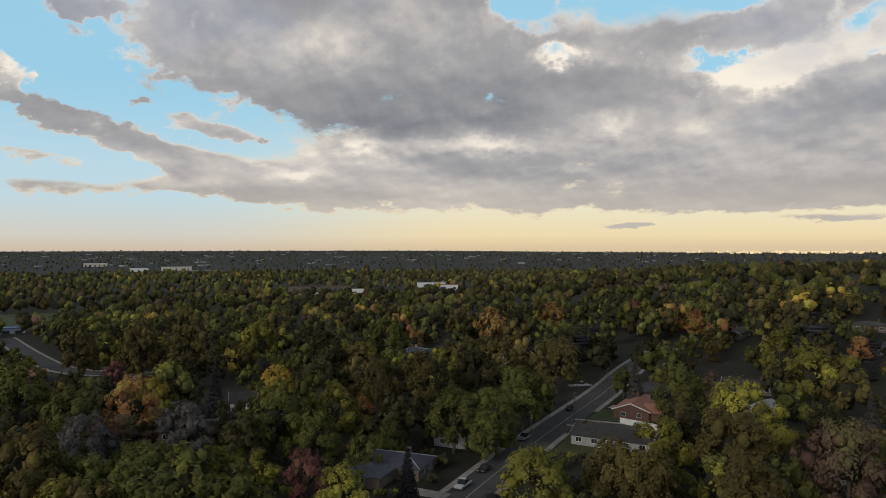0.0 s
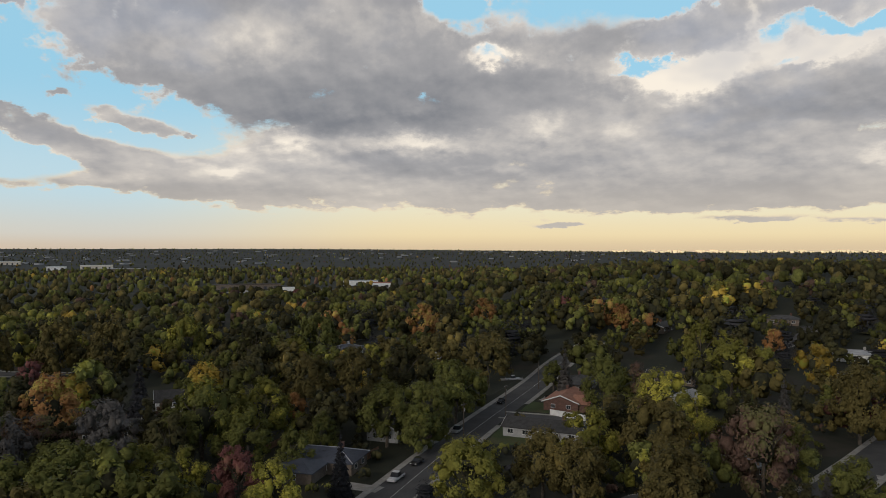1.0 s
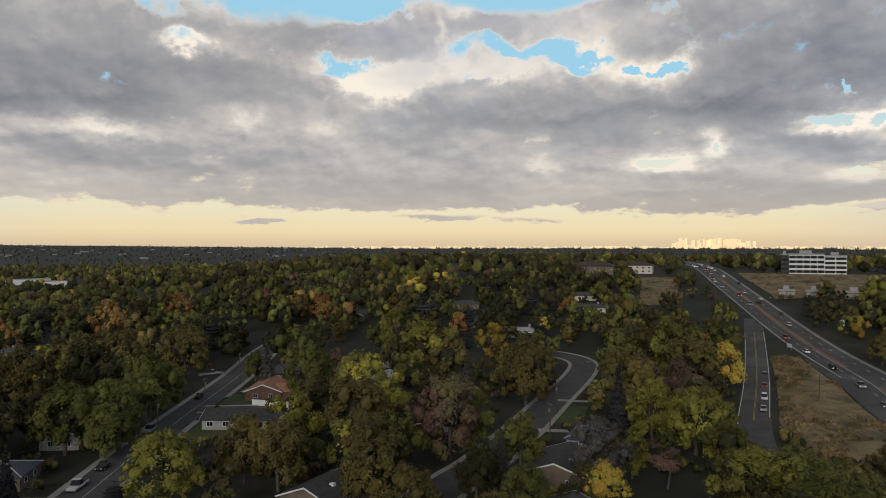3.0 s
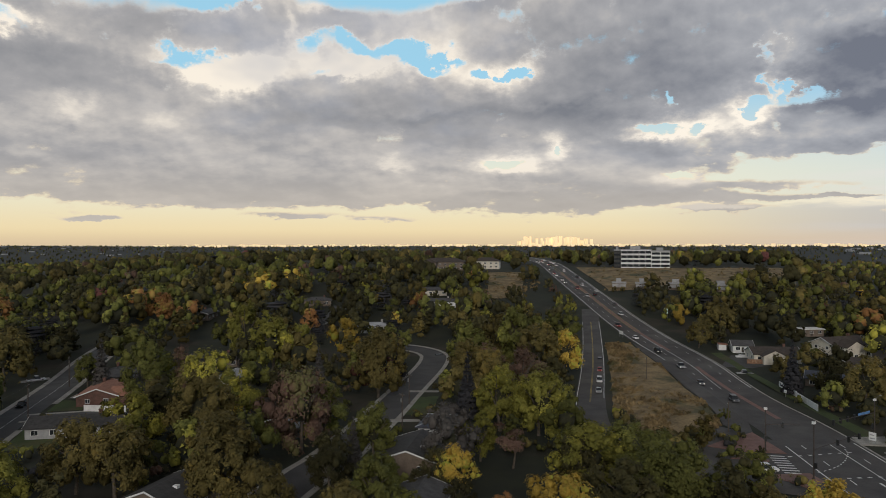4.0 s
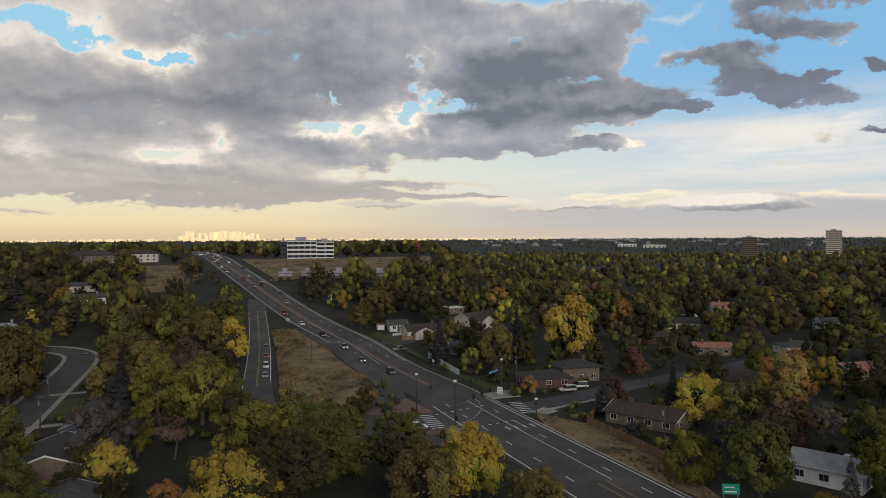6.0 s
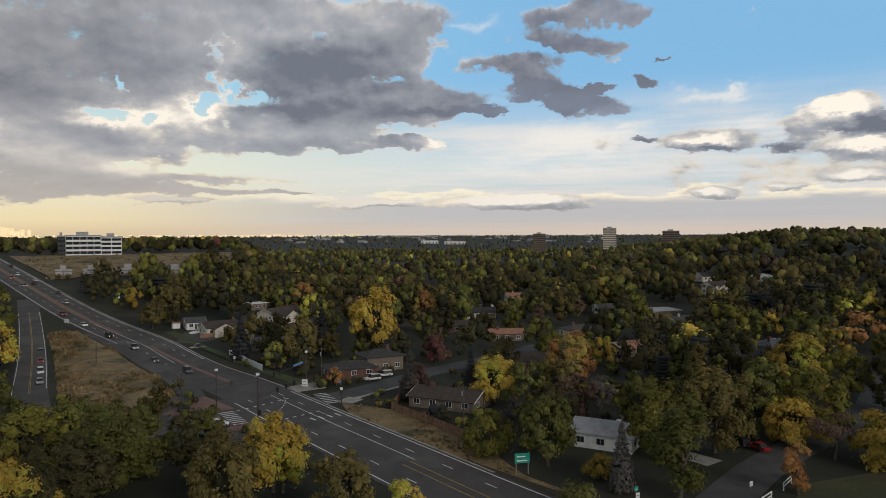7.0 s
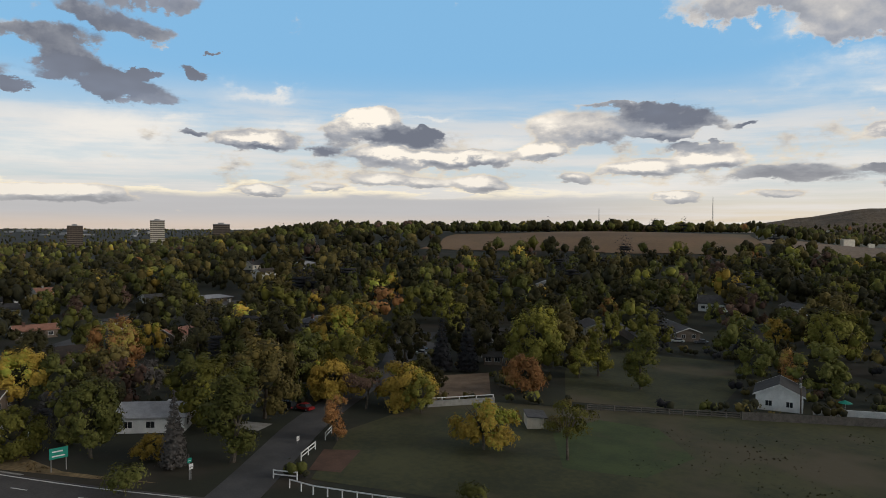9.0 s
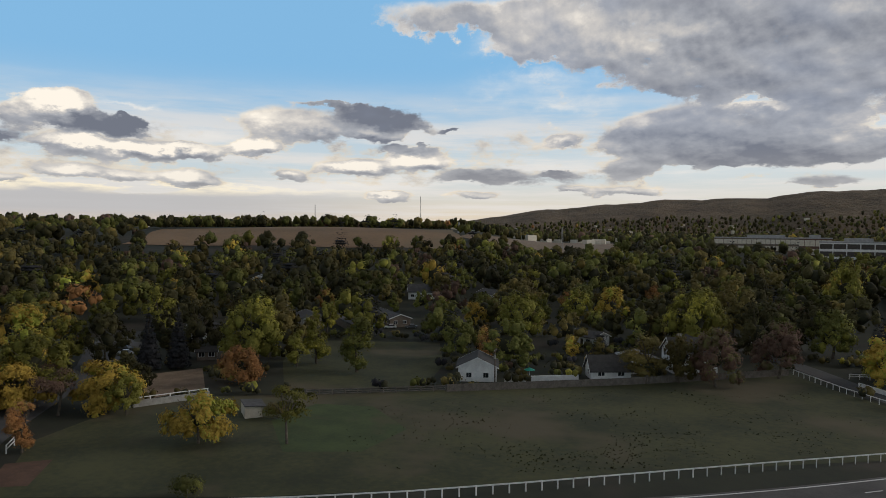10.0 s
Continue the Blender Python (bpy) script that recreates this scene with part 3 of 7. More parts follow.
M = {
    # Darker than grass and soil are, to imitate shade between the trees.
    "lawn": material("shade_darkened_lawn_and_soil", (0.010, 0.013, 0.006), (0.027, 0.029, 0.013), 0.07, 0.95, fine=25, third=(0.042, 0.034, 0.023)),
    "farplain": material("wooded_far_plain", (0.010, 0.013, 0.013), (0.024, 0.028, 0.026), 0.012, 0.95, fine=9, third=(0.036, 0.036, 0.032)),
    "mesa": material("dry_grass_mesa", (0.085, 0.064, 0.042), (0.22, 0.16, 0.105), 0.008, 0.95, fine=9, bump=0.8, third=(0.115, 0.090, 0.058)),
    "pasture": material("pasture_grass", (0.026, 0.031, 0.011), (0.072, 0.073, 0.026), 0.06, 0.95, fine=14, third=(0.092, 0.075, 0.042)),
    "grass": material("mown_grass", (0.034, 0.052, 0.014), (0.062, 0.088, 0.024), 0.14, 0.95, fine=14, third=(0.070, 0.068, 0.028)),
    "dry": material("dry_grass", (0.105, 0.075, 0.036), (0.30, 0.215, 0.105), 0.16, 0.95, fine=9, third=(0.075, 0.070, 0.030)),
    "brownhill": material("mown_brown_hillside", (0.145, 0.088, 0.046), (0.25, 0.155, 0.080), 0.012, 0.95, fine=40, third=(0.17, 0.125, 0.068)),
    "dirt": material("bare_dirt", (0.13, 0.09, 0.06), (0.26, 0.19, 0.13), 0.2, 0.95, fine=14),
    "redsoil": material("red_soil", (0.075, 0.040, 0.026), (0.13, 0.070, 0.045), 0.3, 0.95),
    "asphalt": material("asphalt", (0.050, 0.046, 0.046), (0.094, 0.087, 0.084), 0.12, 0.9, fine=25, third=(0.105, 0.098, 0.094)),
    "street": material("street_asphalt", (0.050, 0.049, 0.051), (0.088, 0.086, 0.088), 0.15, 0.9, fine=25),
    "concrete": material("concrete", (0.24, 0.225, 0.205), (0.40, 0.385, 0.355), 0.4, 0.9, fine=10),
    "redpave": material("red_brick_paving", (0.165, 0.095, 0.082), (0.25, 0.145, 0.125), 0.5, 0.9, fine=8),
    "paint": material("white_road_paint", (0.55, 0.55, 0.54), (0.80, 0.80, 0.78), 0.6, 0.8, fine=10),
    "yellowpaint": material("yellow_road_paint", (0.30, 0.22, 0.06), (0.48, 0.36, 0.10), 0.6, 0.8, fine=10),
    "white": material("white_paint", (0.62, 0.62, 0.62), (0.80, 0.80, 0.79), 0.7, 0.6, fine=9),
    "cream": material("cream_siding", (0.54, 0.49, 0.41), (0.71, 0.66, 0.57), 0.6, 0.75, fine=9),
    "grey": material("grey_siding", (0.26, 0.26, 0.27), (0.38, 0.38, 0.39), 0.6, 0.75, fine=9),
    "tan": material("tan_stucco", (0.12, 0.092, 0.072), (0.21, 0.165, 0.13), 0.6, 0.8, fine=9),
    "brick": material("red_brick", (0.085, 0.045, 0.036), (0.16, 0.083, 0.064), 1.2, 0.85, fine=9),
    "darkroof": material("dark_shingles", (0.030, 0.029, 0.030), (0.062, 0.060, 0.060), 0.8, 0.9, fine=8),
    "greyroof": material("grey_shingles", (0.050, 0.049, 0.051), (0.095, 0.093, 0.096), 0.8, 0.9, fine=8),
    "brownroof": material("brown_shingles", (0.042, 0.033, 0.028), (0.082, 0.064, 0.054), 0.8, 0.9, fine=8),
    "redroof": material("terracotta_shingles", (0.26, 0.12, 0.08), (0.40, 0.20, 0.14), 0.8, 0.85, fine=8),
    "metalroof": material("bluish_metal_roofing", (0.042, 0.048, 0.068), (0.078, 0.088, 0.118), 0.6, 0.55, metal=0.1, fine=9),
    "paleroof": material("pale_weathered_roofing", (0.30, 0.31, 0.33), (0.44, 0.45, 0.48), 0.6, 0.8, fine=9),
    "wood": material("cedar_fence_boards", (0.16, 0.085, 0.05), (0.31, 0.185, 0.115), 1.2, 0.85, fine=9, per="random"),
    "greywood": material("weathered_fence_boards", (0.10, 0.085, 0.075), (0.19, 0.165, 0.145), 1.0, 0.9, fine=9),
    "pole": material("brown_steel", (0.035, 0.028, 0.024), (0.07, 0.055, 0.048), 1.0, 0.6, fine=6),
    "timber": material("creosoted_timber", (0.06, 0.045, 0.035), (0.12, 0.095, 0.075), 1.0, 0.9, fine=6),
    "steel": material("galvanised_steel", (0.28, 0.28, 0.28), (0.42, 0.42, 0.42), 1.0, 0.45, metal=0.7),
    "black": material("black_plastic", (0.012, 0.012, 0.012), (0.03, 0.03, 0.03), 1.0, 0.5),
    "glass": material("dark_window_glass", (0.015, 0.018, 0.022), (0.035, 0.04, 0.046), 0.3, 0.12),
    "tyre": material("tyre_rubber", (0.015, 0.015, 0.015), (0.03, 0.03, 0.03), 1.0, 0.9),
    "blue": material("blue_sheet", (0.09, 0.20, 0.42), (0.15, 0.30, 0.55), 1.0, 0.5),
    "greensign": material("green_sign_sheeting", (0.0, 0.20, 0.15), (0.01, 0.30, 0.22), 1.0, 0.5),
    "redpaint": material("red_lacquer", (0.30, 0.015, 0.015), (0.42, 0.03, 0.03), 1.0, 0.3),
    "stone": material("pale_block_wall", (0.26, 0.25, 0.235), (0.40, 0.39, 0.365), 0.8, 0.9, fine=7),
}


def glow(name, colour, power):
    m = bpy.data.materials.new(name)
    m.use_nodes = True
    b = m.node_tree.nodes["Principled BSDF"]
    b.inputs["Base Color"].default_value = (*colour, 1)
    b.inputs["Emission Color"].default_value = (*colour, 1)
    b.inputs["Emission Strength"].default_value = power
    return m


# ---- building blocks ----
def mesh_ob(name, bm, mat, smooth=False):
    me = bpy.data.meshes.new(name)
    bm.normal_update()
    bm.to_mesh(me)
    bm.free()
    for one in mat if isinstance(mat, (list, tuple)) else [mat]:
        me.materials.append(one)
    if smooth:
        for p in me.polygons:
            p.use_smooth = True
    return new(name, me)


def part(name, bm, mat, parent, label="", smooth=False):
    ob = mesh_ob(name, bm, mat, smooth)
    ob.parent = parent
    return tagged(ob, label)


def raw(name, verts, faces, mats, index=None, smooth_from=None):
    """A mesh from arrays that the code worked out; faces all of one size."""
    me = bpy.data.meshes.new(name)
    verts, faces = np.asarray(verts, np.float32), np.asarray(faces, np.int32)
    k = faces.shape[1]
    me.vertices.add(len(verts))
    me.vertices.foreach_set("co", verts.ravel())
    me.loops.add(faces.size)
    me.loops.foreach_set("vertex_index", faces.ravel())
    me.polygons.add(len(faces))
    me.polygons.foreach_set("loop_start", np.arange(0, faces.size, k, dtype=np.int32))
    me.polygons.foreach_set("loop_total", np.full(len(faces), k, np.int32))
    for one in mats:
        me.materials.append(one)
    if index is not None:
        me.polygons.foreach_set("material_index", np.asarray(index, np.int32))
    if smooth_from is not None:
        me.polygons.foreach_set("use_smooth", np.arange(len(faces)) >= smooth_from if np.isscalar(smooth_from) else smooth_from)
    me.update(calc_edges=True)
    return me


def box(bm, x0, x1, y0, y1, z0, z1, m=None, mi=0):
    vs = [bm.verts.new((x, y, z)) for z in (z0, z1) for y in (y0, y1) for x in (x0, x1)]
    for f in ((0, 2, 3, 1), (4, 5, 7, 6), (0, 1, 5, 4), (1, 3, 7, 5), (3, 2, 6, 7), (2, 0, 4, 6)):
        bm.faces.new([vs[i] for i in f]).material_index = mi
    if m is not None:
        bmesh.ops.transform(bm, matrix=m, verts=vs)
    return vs


def rod(bm, a, b, r0, r1=None, sides=7, mi=0):
    """A tapered rod from a to b."""
    a, b = Vector(a), Vector(b)
    r1 = r0 if r1 is None else r1
    turn = (b - a).to_track_quat("Z", "Y")
    rings = []
    for p, r in ((a, r0), (b, r1)):
        rings.append([bm.verts.new(p + turn @ Vector((r * math.cos(k * math.tau / sides), r * math.sin(k * math.tau / sides), 0))) for k in range(sides)])
    for k in range(sides):
        j = (k + 1) % sides
        bm.faces.new((rings[0][k], rings[0][j], rings[1][j], rings[1][k])).material_index = mi
    bm.faces.new(rings[1]).material_index = mi
    bm.faces.new(rings[0][::-1]).material_index = mi


def empty(name, x, y, z=None, turn=0.0):
    e = new(name)
    e.empty_display_size = 0.5
    e.matrix_world = pose(x, y, height(x, y) if z is None else z, 0, 0, turn)
    return e


# ---- the lie of the land ----
def sstep(a, b, x):
    t = np.clip((x - a) / (b - a), 0, 1)
    return t * t * (3 - 2 * t)


def land(x, y):
    x, y = np.asarray(x, float), np.asarray(y, float)
    r, a = np.hypot(x, y), np.degrees(np.arctan2(x, y))
    a = np.where(a < -90, a + 360, a)
    hill = 29 * sstep(230, 640, r) * sstep(4, 34, a) * (1 - sstep(74, 79, a)) * (1 - sstep(900, 1500, r))
    south = 36 * sstep(240, 760, r) * sstep(98, 118, a) * (1 - 0.5 * sstep(149, 158, a)) * (1 - sstep(1500, 2300, r))
    plain = 34 * sstep(1300, 4500, r) + sstep(3600, 4600, r) * 18 * (1 - sstep(0, 30, a))
    ridge = 1 + 0.02 * np.sin(a * 1.3) + 0.012 * np.sin(a * 4.1 + r * 0.002) + 0.07 * np.sin(a * 6.0 + r * 0.004) * (1 - sstep(2600, 3050, r))
    top = ridge * np.interp(a, [140, 147, 151, 155.6, 161, 166, 172, 177, 182, 200], [0, 20, 60, 100, 125, 147, 150, 178, 172, 160])
    knoll = 6.0 * np.exp(-(((x - 395) / 105) ** 2 + ((y + 452) / 105) ** 2))
    return hill + south + plain + knoll + top * sstep(2100, 3100, r)


def height(x, y):
    return float(land(x, y))


def ground_sheet():
    radii = np.r_[0.0, np.linspace(10, 240, 24), 240 * (4950 / 240) ** (np.arange(1, 106) / 105)]
    steps = 400
    ang = np.arange(steps) * math.tau / steps
    R, A = np.meshgrid(radii[1:], ang, indexing="ij")
    X, Y = R * np.sin(A), R * np.cos(A)
    Zs = land(X, Y)
    v = np.concatenate([np.stack([X, Y, Zs], -1).reshape(-1, 3), [[0, 0, 0]]])
    i, j = np.meshgrid(np.arange(len(radii) - 2), np.arange(steps), indexing="ij")
    k = (j + 1) % steps
    f = np.stack([i * steps + j, (i + 1) * steps + j, (i + 1) * steps + k, i * steps + k], -1).reshape(-1, 4)[:, ::-1]
    mid = (R[:-1] + R[1:]) / 2
    turn = np.degrees(A[:-1])
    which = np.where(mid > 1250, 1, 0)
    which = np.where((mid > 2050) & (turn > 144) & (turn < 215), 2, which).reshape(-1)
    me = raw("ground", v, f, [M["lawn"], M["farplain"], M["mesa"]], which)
    bm = bmesh.new()
    bm.from_mesh(me)
    bm.verts.ensure_lookup_table()
    c = bm.verts[len(v) - 1]
    for j in range(steps):
        bm.faces.new((c, bm.verts[(j + 1) % steps], bm.verts[j]))
    bm.to_mesh(me)
    bm.free()
    return tagged(new("ground", me), "suburban ground of lawns and yard soil, darkened for tree shade", "ground", kind="structure")


def smooth_line(pts, step=6.0):
    """A rounded line through the points, sampled evenly."""
    p = np.array(pts, float)
    for _ in range(3):
        q = [p[0]]
        for a, b in zip(p[:-1], p[1:]):
            q += [0.75 * a + 0.25 * b, 0.25 * a + 0.75 * b]
        p = np.array(q + [p[-1]])
    s = np.r_[0, np.cumsum(np.hypot(*np.diff(p, axis=0).T))]
    n = max(2, int(s[-1] / step) + 1)
    at = np.linspace(0, s[-1], n)
    return np.stack([np.interp(at, s, p[:, i]) for i in (0, 1)], -1)


def normals(p):
    d = np.gradient(p, axis=0)
    d /= np.linalg.norm(d, axis=1, keepdims=True)
    return np.stack([d[:, 1], -d[:, 0]], -1)


KEEP_CLEAR = []  # (points, distance): no tree stands nearer


def strip(name, pts, left, right, mat, dz, label, category, thick=0.12, step=6.0, kind="structure", clear=None, soft=True):
    """A band that follows the land, from left to right of a line (metres, right is positive)."""
    p = smooth_line(pts, step) if soft else np.array(pts, float)
    n = normals(p)
    bm = bmesh.new()
    rows = []
    for q, m in zip(p, n):
        a, b = q + m * left, q + m * right
        za, zb = height(*a) + dz, height(*b) + dz
        rows.append([bm.verts.new((*a, za - thick)), bm.verts.new((*a, za)), bm.verts.new((*b, zb)), bm.verts.new((*b, zb - thick))])
    for r, s in zip(rows[:-1], rows[1:]):
        for i in range(3):
            bm.faces.new((r[i], r[i + 1], s[i + 1], s[i]))
    bmesh.ops.recalc_face_normals(bm, faces=bm.faces[:])
    ob = mesh_ob(name, bm, mat)
    if sum((f.normal.z for f in ob.data.polygons)) < 0:
        ob.data.flip_normals()
    if clear is not None:
        KEEP_CLEAR.append((p + n * (left + right) / 2, abs(right - left) / 2 + clear))
    return tagged(ob, label, category, kind=kind)


def sheet(name, corners, mat, dz, label, category="ground", cells=1, kind="structure"):
    """A patch of ground: a filled outline, or for four corners and several cells one that follows the land."""
    bm = bmesh.new()
    if cells > 1:
        a, b, c, d = (np.array(q, float) for q in corners)
        g = [[None] * (cells + 1) for _ in range(cells + 1)]
        for i in range(cells + 1):
            for j in range(cells + 1):
                u, v = i / cells, j / cells
                q = (a * (1 - u) + b * u) * (1 - v) + (d * (1 - u) + c * u) * v
                q = q + 0.02 * np.hypot(*(c - a)) * np.array([noise.noise((q[0] * 0.02, q[1] * 0.02, 3)), noise.noise((q[0] * 0.02, q[1] * 0.02, 9))])
                g[i][j] = bm.verts.new((*q, height(*q) + dz))
        for i in range(cells):
            for j in range(cells):
                bm.faces.new((g[i][j], g[i + 1][j], g[i + 1][j + 1], g[i][j + 1]))
    else:
        bm.faces.new([bm.verts.new((*q, height(*q) + dz)) for q in corners])
    bm.normal_update()
    for f in bm.faces:
        if f.normal.z < 0:
            f.normal_flip()
    return tagged(mesh_ob(name, bm, mat), label, category, kind=kind)


# ---- trees ----
PHI = (1 + 5**0.5) / 2
ICO_V = np.array([(-1, PHI, 0), (1, PHI, 0), (-1, -PHI, 0), (1, -PHI, 0), (0, -1, PHI), (0, 1, PHI), (0, -1, -PHI), (0, 1, -PHI), (PHI, 0, -1), (PHI, 0, 1), (-PHI, 0, -1), (-PHI, 0, 1)]) / math.hypot(1, PHI)
ICO_F = np.array([(0, 11, 5), (0, 5, 1), (0, 1, 7), (0, 7, 10), (0, 10, 11), (1, 5, 9), (5, 11, 4), (11, 10, 2), (10, 7, 6), (7, 1, 8), (3, 9, 4), (3, 4, 2), (3, 2, 6), (3, 6, 8), (3, 8, 9), (4, 9, 5), (2, 4, 11), (6, 2, 10), (8, 6, 7), (9, 8, 1)])


def crown(rng, blobs, leaves, size, hull=0.7, most=99, loose=0.42, rough=0.42):
    """Leaf clumps over a cluster of rounded, uneven leaf masses (centre, radii): vertices and faces."""
    blobs = np.array(blobs, float)
    area = np.minimum(blobs[:, 3] * blobs[:, 4], np.median(blobs[:, 3] * blobs[:, 4]) * 1.6) ** 0.9
    which = rng.choice(len(blobs), leaves, p=area / area.sum())
    d = rng.normal(size=(leaves, 3))
    d /= np.linalg.norm(d, axis=1, keepdims=True)
    d[:, 2] = np.where((d[:, 2] < -0.3) & (rng.random(leaves) < 0.75), -d[:, 2], d[:, 2])
    depth = 0.66 + 0.38 * rng.random(leaves) ** 0.7 + loose * rng.random(leaves) ** 3.5
    b = blobs[which]
    at = b[:, :3] + d * depth[:, None] * b[:, [3, 3, 4]]
    out = at - (blobs[:, :3] * area[:, None]).sum(0) / area.sum()
    out /= np.linalg.norm(out, axis=1, keepdims=True) + 1e-6
    facing = 0.45 * d + 0.65 * out + rng.normal(size=(leaves, 3)) * 0.22 + np.array([0, 0, 0.30])
    facing /= np.linalg.norm(facing, axis=1, keepdims=True)
    side = np.cross(facing, rng.normal(size=(leaves, 3)) + np.array([0.9, 0.3, 0]))
    side /= np.linalg.norm(side, axis=1, keepdims=True)
    other = np.cross(facing, side)
    s = size * (0.5 + 0.9 * rng.random(leaves))[:, None]
    v = np.stack([at + side * s * 1.25, at - side * s * 0.6 + other * s * 0.66, at - side * s * 0.6 - other * s * 0.66], 1).reshape(-1, 3)
    f = np.arange(leaves * 3).reshape(-1, 3)
    if hull:
        V, F = [v], [f]
        base = len(v)
        bv, bf = ICO_V, ICO_F
        for bl in blobs[np.argsort(-blobs[:, 3] * blobs[:, 4])][:most]:
            q = bv * (hull * (1.0 - rough * 0.55 + rough * rng.random((len(bv), 1)))) * bl[[3, 3, 4]] + bl[:3]
            V.append(q)
            F.append(bf + base)
            base += len(bv)
        v, f = np.concatenate(V), np.concatenate(F)
    return v, f, leaves


def blobs_round(rng, h, w, n=17, low=0.17):
    """Leaf masses on rising limbs, heavier on one side, with a few leaders above the rest."""
    out = []
    lean = rng.random() * math.tau
    for i in range(n):
        a, u = i * 2.4 + rng.random() * 0.9, (i + 0.5) / n
        s = w * (0.11 + 0.10 * rng.random()) * (1.1 - 0.25 * u)
        reach = w * 0.5 * math.sin(math.pi * (0.24 + 0.68 * u)) - s * 0.6
        rr = max(0.0, reach) * (0.72 + 0.42 * rng.random()) * (1 + 0.2 * math.cos(a - lean))
        z = h * (low + (0.93 - low) * u) + h * 0.05 * rng.normal()
        tall = (0.85 + 0.3 * rng.random() + (0.45 * rng.random() if u > 0.55 else 0)) * min(1.35, h / w)
        out.append((rr * math.cos(a), rr * math.sin(a), min(max(z, h * low), h - s * tall * 0.9), s, s * tall))
    out.append((w * 0.04 * math.cos(lean), w * 0.04 * math.sin(lean), h * 0.50, w * 0.29, h * 0.29))
    return out


def billows(rng, masses, each=6, k=0.44):
    """Smaller rounded leaf clumps that stand out of the upper and outer side of every mass."""
    out = list(masses)
    for x, y, z, s, t in masses[:-1]:
        way = Vector((x, y, 0))
        way = way.normalized() if way.length > 0.01 else Vector((0, 0, 0))
        for _ in range(each):
            d = Vector(rng.normal(size=3)).normalized()
            d = (d + 0.75 * way + Vector((0, 0, 0.55))).normalized()
            q = s * k * (0.7 + 0.65 * rng.random())
            out.append((x + d.x * s * 0.86, y + d.y * s * 0.86, z + d.z * t * 0.86, q, q * (0.8 + 0.35 * rng.random())))
    return out


def blobs_clump(rng, h, w):
    return billows(rng, [(x, y, z * 0.9, s, t) for x, y, z, s, t in blobs_round(rng, h, w, 16, 0.10)])


def blobs_full(rng, h, w):
    return billows(rng, blobs_round(rng, h, w))


def blobs_spread(rng, h, w):
    return billows(rng, blobs_round(rng, h, w, 21, 0.15), 5)


def blobs_wood(rng, h, w):
    """The same build with fewer masses, for trees that are not seen close."""
    return billows(rng, blobs_round(rng, h, w, 9, 0.2), 4, 0.5)


def blobs_tall(rng, h, w):
    return billows(rng, [(w * 0.13 * rng.normal(), w * 0.13 * rng.normal(), h * (0.13 + 0.76 * u), w * (0.36 - 0.24 * abs(u - 0.35)) * (0.8 + 0.3 * rng.random()), h * 0.10) for u in np.linspace(0, 1, 11)], 6, 0.42)


def blobs_spruce(rng, h, w):
    out = []
    for i in range(11):
        u = i / 11
        r = w * 0.5 * (1 - u) ** 0.85
        for k in range(6 if u < 0.6 else 4):
            a = k * math.tau / (6 if u < 0.6 else 4) + i * 0.7 + rng.random() * 0.4
            out.append((r * 0.58 * math.cos(a), r * 0.58 * math.sin(a), h * (0.08 + 0.86 * u) - r * 0.08, max(r * 0.40, 0.25), h * 0.045))
    out.append((0, 0, h * 0.96, 0.22, h * 0.05))
    return out


def blobs_bush(rng, h, w):
    return [(w * 0.3 * math.cos(k * 1.3), w * 0.3 * math.sin(k * 1.3), h * (0.35 + 0.2 * rng.random()), w * 0.28, h * 0.38) for k in range(5)]


def blobs_sparse(rng, h, w):
    return [(w * 0.38 * rng.normal() * 0.8, w * 0.38 * rng.normal() * 0.8, h * (0.42 + 0.5 * rng.random()), w * 0.16, h * 0.08) for _ in range(13)]


def blobs_far(rng, h, w):
    """A domed crown of a few broad masses, for trees seen from afar."""
    out = [(0, 0, h * 0.52, w * 0.36, h * 0.42)]
    a0 = rng.random() * math.tau
    for k in range(4):
        a = a0 + k * math.tau / 4 + rng.normal() * 0.3
        s = w * (0.20 + 0.08 * rng.random())
        out.append((w * 0.26 * math.cos(a), w * 0.26 * math.sin(a), h * (0.38 + 0.36 * rng.random()), s, s * 1.15 * h / max(h, w)))
    return out


SHAPES = {"far": blobs_far, "clump": blobs_clump, "round": blobs_full, "wood": blobs_wood, "spread": blobs_spread, "tall": blobs_tall, "spruce": blobs_spruce, "bush": blobs_bush, "sparse": blobs_sparse}
MADE = {}


